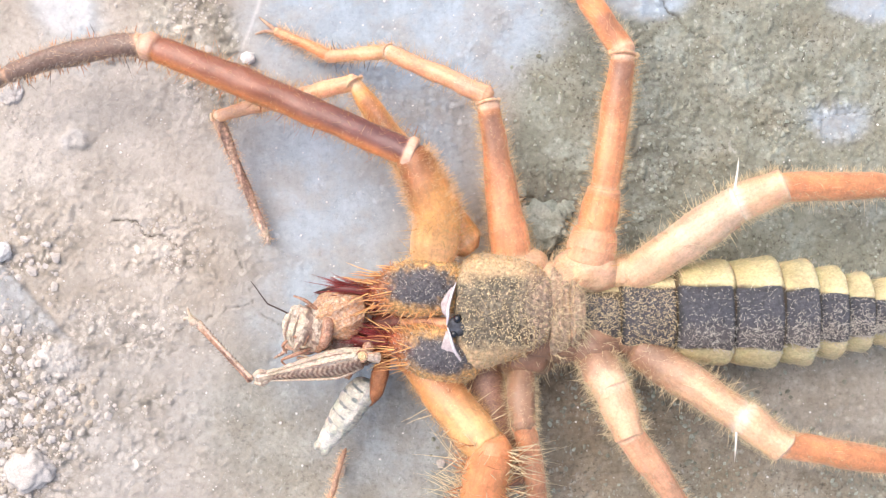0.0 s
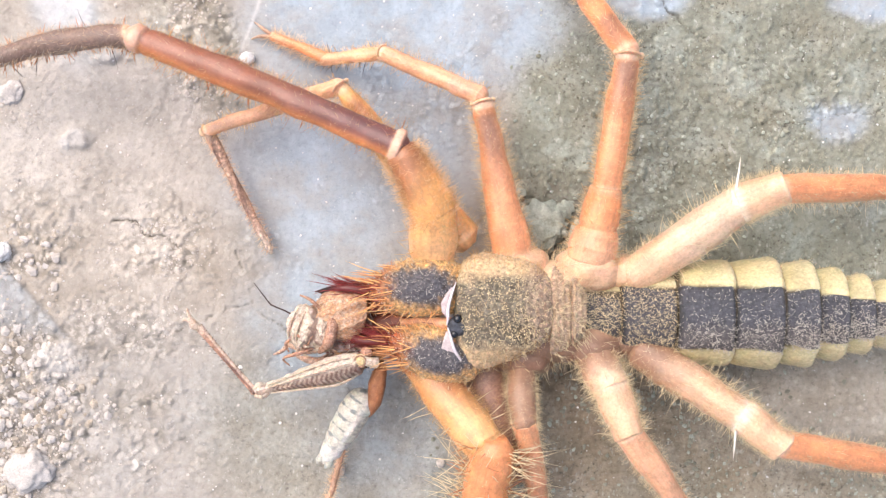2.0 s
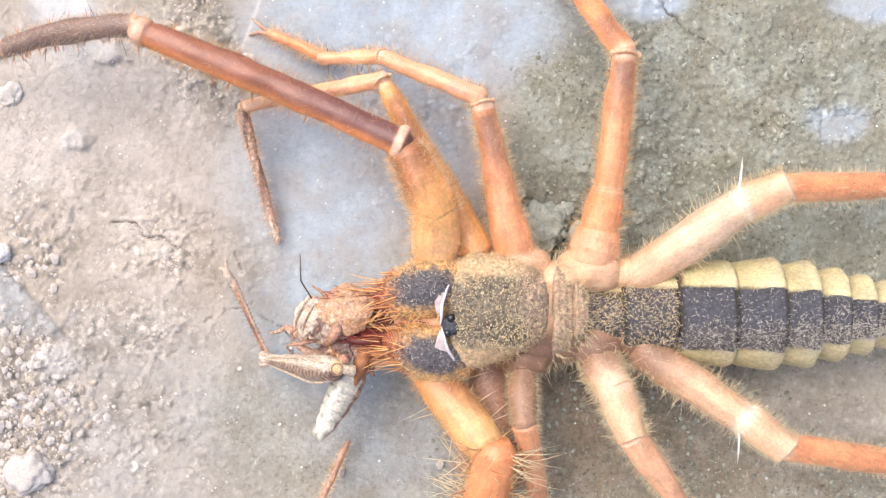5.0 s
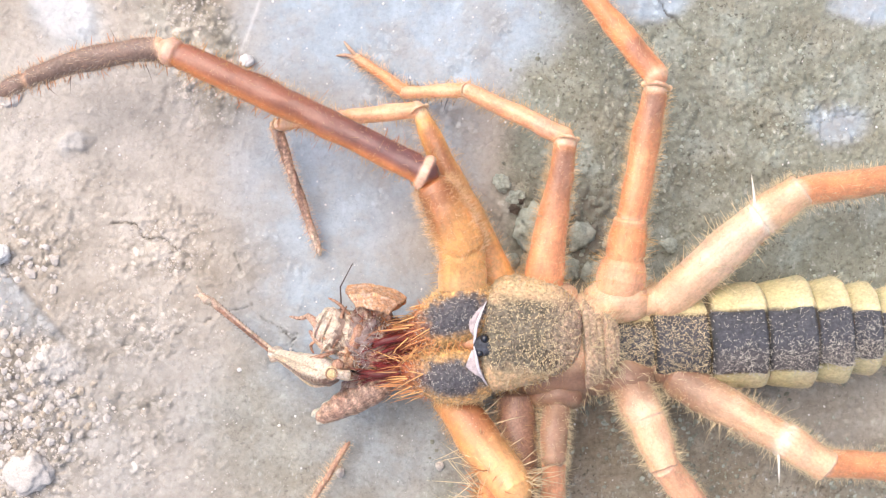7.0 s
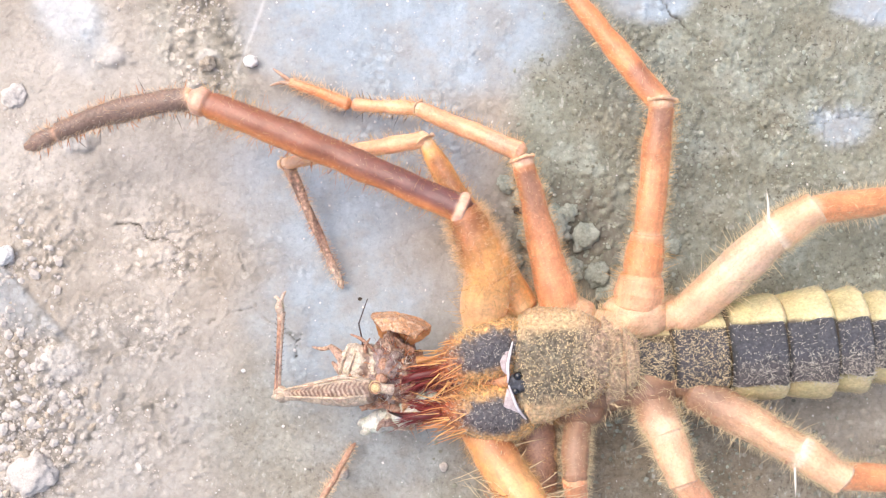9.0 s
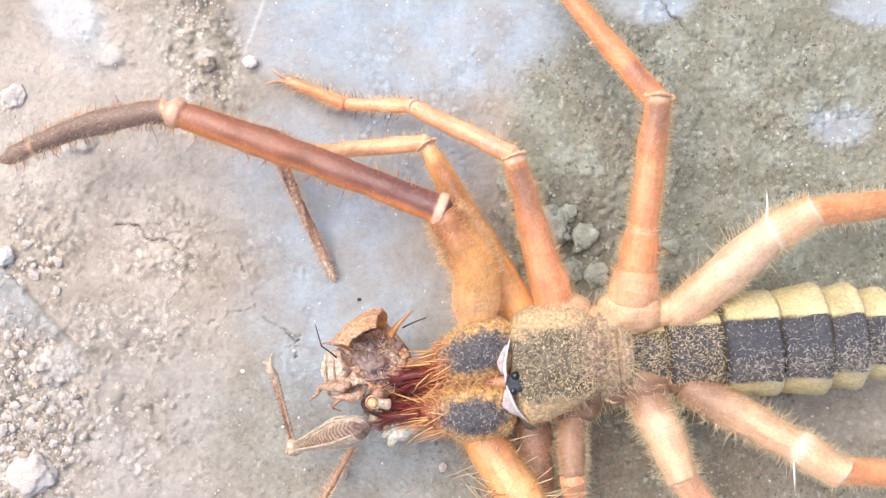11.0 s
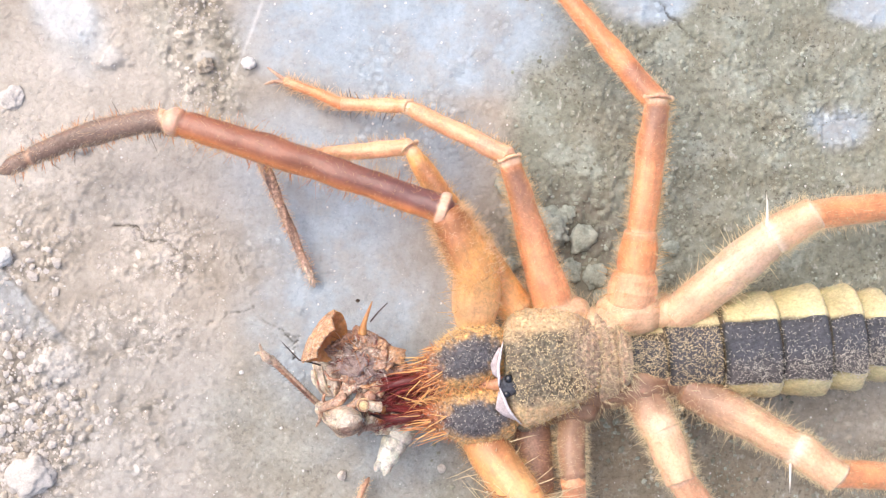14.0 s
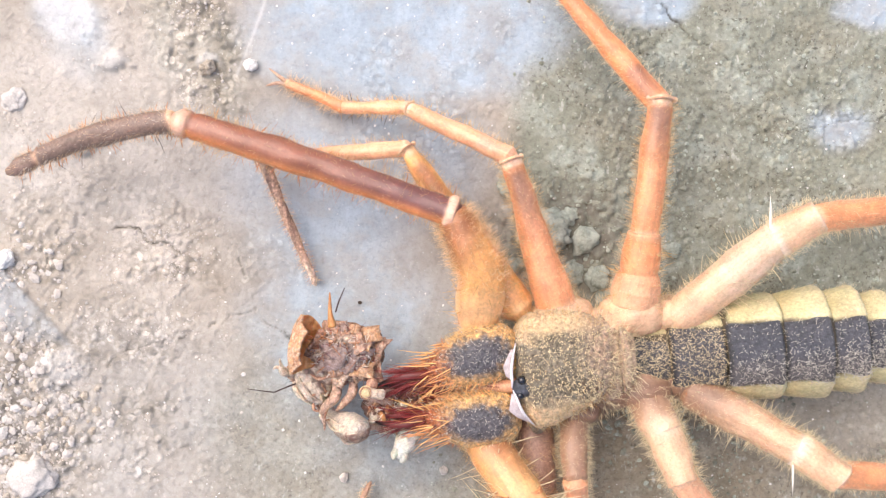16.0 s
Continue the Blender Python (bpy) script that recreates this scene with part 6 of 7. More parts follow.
def motions():
    WAIST = joint(5,
        [11.97, 11.97, 12.07, 12.07, 12.04, 12.01, 11.99, 11.93, 12.07, 12.77, 14.8, 15.44, 15.62, 15.66, 16.06, 15.64, 15.69, 15.69, 15.65, 15.64, 15.71, 15.73, 15.76, 15.78, 15.77],
        [-5.23, -5.23, -5.23, -5.23, -5.18, -5.18, -5.18, -5.16, -5.11, -5.1, -7.55, -7.6, -7.97, -8.56, -8.7, -8.28, -8.35, -8.36, -8.36, -8.36, -8.36, -8.32, -8.36, -8.31, -8.28])
    REAR = joint(5,
        [27.85, 27.9, 27.95, 27.95, 27.88, 27.9, 27.82, 27.9, 27.9, 29.08, 30.78, 31.36, 31.6, 31.69, 32.08, 31.47, 31.43, 31.52, 31.53, 31.62, 31.5, 31.71, 31.74, 31.66, 31.66],
        [-5.04, -5.09, -5.04, -5.14, -5.14, -5.14, -5.14, -5.16, -5.11, -4.49, -6.42, -6.89, -7.08, -7.2, -7.19, -6.81, -6.98, -7, -7, -6.86, -6.86, -6.85, -6.85, -6.9, -6.82])
    EYE_MARK = joint(9.6,
        [1.16, 1.3, 1.26, 0.99, 1.19, 1.47, 1.58, 0.77, 0.64, 1.16, 3.41, 4.54, 4.89, 5.69, 5.7, 5.57, 5.72, 5.35, 5.05, 5.72, 5.15, 5.93, 5.91, 6.29, 6.01],
        [-5.54, -5.27, -5.05, -5.54, -5.54, -5.5, -4.92, -5.88, -5.11, -6.17, -6.88, -9.51, -9.25, -10.93, -9.76, -9.98, -10.94, -9.88, -9.83, -10.64, -9.83, -9.34, -10.23, -9.59, -9.79])
    CHEL_U_TIP = joint(6.6,
        [-10.51, -10, -9.71, -9.76, -10.43, -9.86, -9.1, -10.04, -10.18, -8.75, -7.03, -5.71, -5.44, -5.17, -4.83, -5.7, -5.79, -5.75, -5.55, -5.93, -6.18, -5.66, -5.26, -5.75, -5.85],
        [-3.42, -3.42, -3.93, -4.58, -3.33, -3.75, -5.04, -3.77, -3.86, -5.89, -8.25, -9.63, -9.63, -11.04, -10.99, -11.18, -11.24, -10.8, -10.89, -10.98, -11.45, -11.49, -11.49, -11.62, -10.53])
    CHEL_L_TIP = joint(6.2,
        [-8.09, -7.72, -7.62, -7.9, -7.97, -7.58, -7.14, -7.99, -8.18, -8.55, -7.9, -5.97, -6.02, -4.73, -4.85, -6.61, -5.95, -5.96, -6.46, -5.81, -6.21, -5.91, -6.07, -6.14, -6.25],
        [-7.11, -7.11, -7.39, -7.67, -7.11, -7.3, -7.58, -7.37, -7.32, -6.94, -9.82, -11.4, -12.23, -13.56, -13.32, -13.37, -12.69, -12.43, -13.36, -12.9, -13.31, -13.4, -14.15, -13.68, -13.74])
    PALP_RING = joint(10,
        [-2.49, -2.98, -2.26, -3.15, -3.44, -3.56, -3.81, -4.13, -3.37, -2.98, -1.15, -0.11, -0.65, 0.01, 1.31, -0.51, -0.45, 0.26, -0.76, -0.72, 0.06, 0.65, 0.33, 0.57, 0.51],
        [7.38, 8.1, 8.36, 7.92, 8.01, 8.1, 7.78, 8.03, 8.57, 7.69, 6.14, 4.77, 3.79, 3.23, 3.32, 3.2, 3.09, 3.34, 2.94, 3.03, 3.47, 3.39, 3.08, 3.04, 3.38])
    PALP_WRIST = joint(9,
        [-23.9, -24.13, -23.49, -24.43, -24.87, -24.85, -25.37, -25.47, -24.7, -23.9, -22.18, -21.49, -21.9, -21.69, -20.15, -22.52, -22.56, -21.84, -22.64, -22.78, -22.04, -21.62, -21.82, -21.62, -21.63],
        [16.34, 17.56, 17.69, 17.06, 16.97, 17.33, 16.52, 17.13, 17.68, 17.68, 16.2, 14.05, 12.29, 11.55, 12.27, 10.7, 10.28, 10.76, 10.53, 10.22, 10.76, 10.54, 10.36, 10.23, 10.84])
    PALP_TIP = joint(6.5,
        [-36.74, -36.98, -36.41, -37.43, -37.88, -37.86, -38.39, -38.5, -37.71, -36.74, -34.88, -34.54, -34.31, -34.27, -33.61, -36.57, -36.84, -36.06, -36.88, -37.12, -36.31, -35.92, -36.22, -36.06, -36.02],
        [13.58, 14.83, 15.24, 14.97, 14.87, 15.24, 14.41, 15.04, 15.6, 15.19, 13.43, 10.88, 8.43, 6.78, 8.87, 6.88, 6.17, 6.8, 6.61, 6.24, 6.8, 6.38, 6.29, 6.11, 6.88])
    L1_KNEE = joint(6.6,
        [-7.36, -7.36, -7.35, -8.28, -8.49, -8.57, -8.78, -8.46, -6.98, -3.56, -1.94, -1.18, -2.06, -2.11, -1.82, -1.58, -2.04, -2.14, -2.5, -2.97, -2.9, -3.39, -3.31, -3.43, -3.3],
        [13.65, 14.02, 13.93, 13.51, 13.33, 13.42, 13.05, 13.31, 13.77, 13.78, 11.66, 10.78, 9.76, 8.49, 9.28, 8.91, 8.75, 8.87, 8.82, 8.59, 8.82, 8.64, 8.64, 8.51, 8.86])
    L1_ANKLE = joint(3.2,
        [-19.23, -19.14, -19.28, -19.76, -20.02, -20, -20.32, -20.09, -18.99, -15.67, -14.18, -13.29, -13.92, -13.78, -13.52, -14.48, -14.67, -14.81, -15.1, -15.63, -15.46, -15.92, -15.65, -15.77, -15.63],
        [11.3, 11.35, 11.2, 10.38, 10.1, 10.19, 9.62, 10.27, 11.23, 12.82, 10.75, 9.36, 7.63, 6.64, 7.61, 8.19, 7.92, 7.9, 7.9, 7.9, 8, 8.62, 8.43, 8.15, 8.27])
    L1_TIP = joint(0.8,
        [-15.3, -15.25, -15.2, -15.05, -15.08, -15.05, -15.03, -14.85, -15, -13.27, -10.76, -9.2, -8.71, -9.06, -9.08, -10.76, -11, -11.2, -11.25, -11.4, -11.52, -11.45, -11.42, -11.4, -11.45],
        [0.84, 0.79, 0.69, -0.05, -0.05, -0.1, -0.25, -0.27, 0.42, 2.94, 0.17, -0.42, -2.54, -2.96, -2.91, -0.59, -1.16, -1.33, -1.48, -2.02, -2.27, -2.56, -2.41, -2.51, -2.29])
    L2_KNEE = joint(8,
        [3.55, 3.55, 3.56, 3.29, 3.12, 3.09, 2.89, 2.88, 3.01, 3.37, 10.07, 8.59, 9.22, 6.34, 5.99, 5.27, 5.23, 5.37, 5.1, 5.1, 5.21, 5.27, 5.25, 5.27, 5.17],
        [12.34, 12.43, 12.39, 12.3, 12.3, 12.34, 12.25, 12.28, 12.33, 12.02, 9.15, 9.43, 8.38, 7.72, 8.13, 7.82, 7.8, 7.92, 7.78, 7.78, 7.87, 7.97, 7.97, 8.02, 8.05])
    L2_MID = joint(4.5,
        [-4.45, -4.41, -4.45, -4.73, -4.86, -4.93, -5.19, -5.21, -5.07, -4.74, 2.28, 0.55, 0.35, -1.64, -2.1, -2.9, -2.94, -2.94, -3.13, -3.08, -3.06, -2.99, -2.97, -2.99, -3.14],
        [16.54, 16.59, 16.59, 16.54, 16.44, 16.44, 16.3, 16.23, 16.28, 15.91, 13.54, 13.69, 10.04, 11.53, 12.05, 12.34, 12.36, 12.44, 12.34, 12.34, 12.44, 12.49, 12.49, 12.49, 12.47])
    L2_ANKLE = joint(1.8,
        [-9.67, -9.67, -9.62, -9.76, -9.93, -10.01, -10.18, -10.2, -10.2, -10.54, -3.12, -5.05, -3.05, -8.03, -8.4, -8.69, -8.64, -8.64, -8.74, -8.79, -8.76, -8.74, -8.76, -8.69, -8.84],
        [16.65, 16.65, 16.6, 16.45, 16.4, 16.35, 16.16, 16.13, 16.18, 16.92, 13.75, 15.07, 10.18, 12.16, 12.8, 12.85, 12.87, 12.85, 12.95, 12.95, 12.95, 12.9, 12.9, 12.85, 12.83])
    L2_TIP = joint(0.6,
        [-14.19, -14.19, -14.19, -14.54, -14.71, -14.69, -14.81, -14.64, -14.64, -14.79, -6.77, -10.76, -6.06, -13.62, -13.65, -14.19, -14.09, -14.14, -14.19, -14.24, -14.22, -14.19, -14.22, -14.19, -14.29],
        [18.84, 18.84, 18.74, 18.64, 18.54, 18.54, 18.35, 18.27, 18.32, 19.02, 16.49, 18.22, 9.32, 14.24, 14.94, 15.23, 15.26, 15.28, 15.28, 15.28, 15.28, 15.28, 15.28, 15.28, 15.31])
    L3_KNEE = joint(8.5,
        [14.49, 14.53, 14.77, 14.91, 14.88, 14.85, 14.82, 14.81, 14.86, 14.13, 17.31, 18.23, 18.36, 18.12, 17.27, 17.01, 16.97, 17.02, 17.02, 16.97, 17.09, 17.1, 17.22, 17.29, 17.18],
        [15.76, 15.67, 15.67, 15.67, 15.67, 15.67, 15.67, 15.69, 15.65, 16.16, 13.9, 13.63, 12.68, 11.79, 11.84, 12.08, 12.1, 12.08, 12.08, 12.08, 12.08, 12.13, 12.13, 12.19, 12.12])
    L3_END = joint(3,
        [11.13, 11.03, 10.99, 10.99, 10.96, 10.94, 11.01, 11.13, 11.09, 9.93, 11.09, 12.12, 10.38, 9.56, 9.2, 8.91, 8.91, 8.86, 8.91, 8.86, 8.89, 8.86, 8.89, 8.86, 8.81],
        [23.18, 23.27, 23.37, 23.42, 23.32, 23.27, 23.27, 23.25, 23.3, 23.59, 23.88, 24.17, 23.93, 23.91, 23.96, 23.81, 23.84, 23.91, 23.87, 23.87, 23.87, 23.92, 23.92, 23.97, 23.94])
    L4_MID = joint(8,
        [23.91, 23.91, 24.01, 24.01, 23.98, 24, 23.97, 23.96, 24.1, 24.64, 25.83, 26.35, 26.3, 26.29, 26.58, 26.36, 26.46, 26.5, 26.41, 26.46, 26.57, 26.49, 26.57, 26.68, 26.62],
        [3.78, 3.73, 3.69, 3.69, 3.69, 3.69, 3.69, 3.71, 3.76, 4.23, 2.87, 2.32, 2, 1.48, 1.62, 1.67, 1.56, 1.54, 1.54, 1.54, 1.54, 1.59, 1.45, 1.46, 1.44])
    L4_KNEE = joint(9,
        [26.6, 26.6, 26.7, 26.7, 26.72, 26.69, 26.66, 26.66, 26.79, 27.37, 28.28, 28.83, 28.74, 28.68, 29.06, 28.93, 28.94, 29.07, 28.9, 28.98, 29.09, 29.2, 29.27, 29.29, 29.24],
        [4.91, 4.91, 4.82, 4.77, 4.77, 4.77, 4.77, 4.8, 4.89, 5.62, 4.73, 4.14, 3.96, 3.4, 3.36, 3.18, 3.12, 3.1, 3.15, 3.15, 3.1, 3.02, 2.97, 2.98, 3.01])
    L4_END = joint(4,
        [39.08, 39.08, 39.18, 39.18, 39.2, 39.17, 39.15, 39.13, 39.27, 39.84, 40.61, 40.82, 40.77, 40.91, 41.12, 40.88, 40.98, 41.07, 40.98, 41.03, 41.1, 41.12, 41.2, 41.27, 41.21],
        [5.39, 5.39, 5.29, 5.24, 5.24, 5.24, 5.24, 5.27, 5.36, 6.89, 6.56, 5.8, 5.56, 5.16, 4.92, 4.59, 4.52, 4.5, 4.55, 4.55, 4.5, 4.45, 4.41, 4.41, 4.39])
    M4_MID = joint(8,
        [24.14, 24.09, 24.1, 24.1, 24.12, 24.09, 24.06, 24.05, 24.1, 25.55, 27.52, 27.81, 28.07, 28.34, 28.49, 28.41, 28.37, 28.36, 28.33, 28.28, 28.34, 28.41, 28.39, 28.36, 28.35],
        [-13.53, -13.53, -13.48, -13.43, -13.43, -13.43, -13.48, -13.5, -13.45, -13.35, -15.08, -15.58, -15.8, -16.1, -16.01, -15.5, -15.52, -15.58, -15.54, -15.54, -15.58, -15.49, -15.53, -15.57, -15.5])
    M4_KNEE = joint(8.6,
        [26.86, 26.86, 26.87, 26.87, 26.84, 26.81, 26.74, 26.78, 26.83, 28.49, 30.4, 30.51, 30.82, 31.17, 31.32, 31.33, 31.07, 31.11, 31.12, 31.11, 31.09, 31.1, 31.13, 31.11, 31.14],
        [-15.56, -15.6, -15.6, -15.56, -15.56, -15.56, -15.6, -15.58, -15.57, -15.29, -16.92, -17.5, -17.68, -17.84, -17.84, -17.29, -17.4, -17.46, -17.46, -17.46, -17.51, -17.41, -17.46, -17.45, -17.42])
    M4_END = joint(4,
        [39.13, 39.13, 39.13, 39.13, 39.1, 39.08, 39, 39.03, 39.08, 41.27, 42.8, 42.96, 43.25, 43.53, 43.69, 43.69, 43.51, 43.46, 43.46, 43.46, 43.43, 43.5, 43.48, 43.46, 43.45],
        [-18.25, -18.3, -18.3, -18.25, -18.25, -18.25, -18.3, -18.27, -18.27, -16.93, -18.41, -18.93, -19.12, -19.34, -19.48, -18.95, -19.02, -19.09, -19.04, -19.04, -19.09, -19.04, -19.04, -19.08, -19.06])
    M3_MID = joint(7,
        [13.54, 13.5, 13.55, 13.51, 13.52, 13.5, 13.52, 13.41, 13.55, 14.88, 16.5, 17.16, 17.3, 17.7, 17.76, 17.59, 17.64, 17.59, 17.51, 17.55, 17.62, 17.59, 17.62, 17.64, 17.63],
        [-11.01, -11.01, -10.96, -10.96, -10.96, -10.96, -10.96, -10.99, -10.89, -11.3, -13.23, -13.5, -13.92, -14.45, -14.44, -14.12, -14.09, -14.11, -14.11, -14.02, -14.11, -14.06, -14.06, -14.05, -14.07])
    M3_KNEE = joint(8,
        [14.98, 14.94, 15.04, 14.99, 14.96, 14.98, 14.95, 14.86, 14.99, 16.35, 17.91, 18.47, 18.65, 19.09, 19.06, 19.02, 19.03, 18.94, 18.85, 18.9, 18.96, 18.93, 19.01, 18.98, 18.97],
        [-14.89, -14.89, -14.89, -14.89, -14.85, -14.85, -14.85, -14.87, -14.82, -15.26, -17.22, -17.4, -17.76, -18.29, -18.24, -17.91, -17.89, -17.95, -17.95, -17.86, -17.91, -17.9, -17.9, -17.85, -17.82])
    M3_END = joint(4,
        [20.68, 20.63, 20.73, 20.69, 20.66, 20.68, 20.66, 20.54, 20.69, 22.21, 23.5, 23.9, 24.09, 24.47, 24.48, 24.44, 24.45, 24.35, 24.26, 24.3, 24.37, 24.35, 24.42, 24.4, 24.39],
        [-22.54, -22.54, -22.54, -22.54, -22.49, -22.49, -22.49, -22.52, -22.47, -22.89, -24.03, -24.46, -24.84, -25.34, -25.39, -25.05, -25.03, -25.1, -25.1, -25, -25.05, -25.05, -25.05, -24.99, -24.97])
    M2_KNEE = joint(8,
        [6.47, 6.42, 6.57, 6.57, 6.58, 6.51, 6.62, 6.57, 6.57, 7.38, 9.03, 9.82, 10.04, 10.4, 10.41, 10.33, 10.42, 10.42, 10.38, 10.42, 10.45, 10.51, 10.54, 10.56, 10.45],
        [-13.98, -13.98, -13.98, -13.98, -13.98, -13.98, -13.98, -14, -13.91, -14.54, -16.4, -17.03, -17.67, -18.61, -18.33, -18.23, -18.3, -18.27, -18.27, -18.27, -18.27, -18.22, -18.27, -18.21, -18.19])
    M2_END = joint(4,
        [8.29, 8.24, 8.39, 8.39, 8.41, 8.34, 8.46, 8.39, 8.39, 8.86, 9.34, 9.94, 10.27, 10.74, 11.09, 11.1, 11.2, 11.19, 11.15, 11.2, 11.22, 11.29, 11.32, 11.34, 11.24],
        [-22.35, -22.35, -22.35, -22.35, -22.35, -22.35, -22.35, -22.37, -22.28, -22.89, -24.51, -25.17, -25.89, -26.63, -26.34, -26.2, -26.27, -26.24, -26.24, -26.24, -26.24, -26.19, -26.24, -26.19, -26.16])
    PL_KNEE = joint(9,
        [3.78, 3.56, 4.06, 3.79, 3.94, 3.82, 4.02, 3.84, 4.06, 3.78, 4.96, 6.37, 5.87, 6.22, 6.23, 6.2, 6.3, 6.38, 6.35, 6.3, 6.32, 6.33, 6.36, 6.43, 6.32],
        [-16.16, -16.3, -16.43, -16.3, -16.34, -16.34, -16.48, -16.45, -16.4, -16.17, -17.83, -18.95, -18.95, -19.51, -19.69, -19.59, -19.66, -19.58, -19.58, -19.58, -19.58, -19.53, -19.58, -19.52, -19.5])
    PL_END = joint(6,
        [2.52, 2.28, 2.8, 2.52, 2.68, 2.56, 2.77, 2.57, 2.8, 2.52, 4.01, 5.66, 5.15, 5.51, 5.53, 5.49, 5.59, 5.68, 5.64, 5.59, 5.61, 5.63, 5.66, 5.73, 5.62],
        [-23.72, -23.86, -24, -23.86, -23.91, -23.91, -24.05, -24.02, -23.97, -23.73, -25.45, -26.61, -26.61, -27.2, -27.38, -27.28, -27.35, -27.28, -27.28, -27.28, -27.28, -27.23, -27.28, -27.22, -27.2])
    M1_TIP = joint(1,
        [-8.57, -8.67, -8.57, -8.67, -8.74, -8.81, -8.94, -8.86, -8.67, -8.72, -7.73, -6.57, -7.76, -6.97, -7.68, -7.54, -7.24, -6.89, -6.6, -6.65, -6.57, -6.55, -6.48, -6.45, -6.6],
        [-17.58, -17.58, -17.68, -17.78, -17.87, -17.78, -17.87, -17.65, -17.11, -14.4, -16.03, -16.57, -14.65, -15.21, -16.15, -16.94, -17.9, -18.51, -19.1, -19.3, -19.49, -19.64, -19.64, -19.64, -19.71])
    M1_END = joint(4,
        [-10.67, -10.67, -10.58, -10.67, -10.75, -10.82, -10.94, -10.77, -10.77, -13.53, -12.24, -10.65, -11.89, -11.18, -11.88, -11.68, -10.72, -10.06, -9.72, -9.77, -9.7, -9.68, -9.61, -9.58, -9.73],
        [-24.73, -24.73, -24.73, -24.73, -24.73, -24.73, -24.73, -24.71, -24.18, -21.46, -23.08, -23.74, -21.84, -22.34, -23.24, -23.91, -25.07, -25.48, -26.1, -26.29, -26.48, -26.62, -26.62, -26.61, -26.68])
    FEM_PROX = joint([7.4, 7.4, 7.4, 7.4, 7.4, 7.4, 7.4, 7.4, 7.41, 7.4, 7.92, 8.69, 8.8, 7.4, 7.4, 8.6, 8.6, 8.6, 8.6, 8.6, 8.6, 8.6, 8.6, 8.6, 8.6],
        [-6.6, -6.42, -6.78, -6.83, -6.72, -6.61, -6.36, -6.87, -7.51, -9.45, -8.89, -7.63, -7.45, -6.82, -5.94, -6.89, -7.42, -7.88, -7.33, -7.11, -7.4, -7.02, -7.03, -6.07, -6.99],
        [-8.85, -8.76, -9.26, -9.91, -9.26, -9.58, -10.78, -10.02, -9.97, -8.95, -10, -9.04, -9.68, -11.45, -11.21, -14.3, -14.06, -14.07, -12.85, -12.76, -13.62, -14.29, -14.47, -14.82, -14.03])
    FEM_DIST = joint([7.4, 7.4, 5.71, 6.63, 7.4, 7.4, 5.29, 6.14, 3.29, 1.94, 1.6, 1.6, 1.13, 1.81, 4.87, 1.79, 0.7, 0.7, 1.11, 0.93, 0.7, 0.81, 0.82, 0.7, 0.74],
        [-15.64, -15.27, -14.81, -15.08, -15.25, -15.14, -14.31, -15.35, -15.03, -15.5, -14.58, -12.21, -10.69, -13.31, -14.12, -11.28, -9.63, -10.33, -11.51, -10.99, -10.64, -10.66, -10.53, -9.04, -10.47],
        [-10.59, -11.01, -11.83, -12.21, -11.6, -11.19, -13.29, -10.72, -10.64, -6.21, -8.73, -7.41, -7.51, -10.69, -11.93, -17.18, -16.03, -15.9, -12.29, -13.1, -13.43, -14.15, -13.36, -15.7, -13.75])
    FOOT = joint([4.63, 4.48, 5.76, 5.74, 7.44, 5.96, 6.04, 4.28, 4.46, 1.9, 2.83, 3.71, 2.5, 2.38, 4.63, 3.69, 1, 1, 5.71, 4.23, 4.61, 3.83, 4.55, 4.97, 6.5],
        [-20.96, -21.14, -21.07, -21.12, -20.28, -20.52, -20.29, -20.9, -20.71, -13.26, -20.32, -17.19, -15.63, -17.1, -13.69, -15.17, -16, -13.49, -16.69, -17.59, -15.31, -16.29, -14, -14.05, -13.59],
        [-5.77, -6.97, -7.34, -7.52, -5.78, -5.87, -8.48, -5.72, -5.38, 1.69, -3.73, -1.93, -1.33, -3.2, -3.11, -10.22, -10.17, -7.87, -8.15, -9.58, -7.98, -9, -6.94, -10.86, -8.83])
    JOINT = joint([8.0, 8.0, 8.0, 8.0, 8.0, 8.0, 8.0, 8.0, 8.01, 8.0, 8.52, 9.29, 8.2, 8.0, 8.2, 8.2, 8.2, 8.2, 8.2, 8.2, 8.2, 8.2, 8.2, 8.2, 8.2],
        [-6.5, -6.32, -6.68, -6.73, -6.62, -6.51, -6.26, -6.77, -7.41, -9.35, -8.79, -7.53, -7.43, -6.72, -5.66, -6.01, -7.18, -6.96, -7.13, -6.96, -6.43, -5.78, -6.25, -5.37, -6.43],
        [-8.6, -8.51, -9.01, -9.66, -9.01, -9.33, -10.53, -9.77, -9.72, -8.7, -9.75, -8.79, -9.68, -11.2, -10.83, -12.1, -11.67, -11.86, -11.09, -11.68, -12.09, -12.27, -11.9, -12.76, -10.92])
    ABD_TIP = joint([4.5] * 15 + [5.9] * 10,
        [-10.24, -9.43, -8.95, -9.14, -10.02, -10.29, -8.56, -10.99, -10.37, -11.56, -10.52, -8.98, -6.3, -7.0, -7.0, -4.51, -4.69, -5.79, -6.26, -6.12, -5.19, -4.6, -3.68, -3.13, -3.95],
        [-16.78, -17.11, -17.77, -18.06, -17.96, -17.77, -18.39, -17.37, -17.22, -13.14, -14.04, -13.94, -12.9, -13.5, -14.7, -15.34, -15.22, -16.57, -16.76, -16.61, -17.89, -17.65, -18.22, -18.22, -16.68])
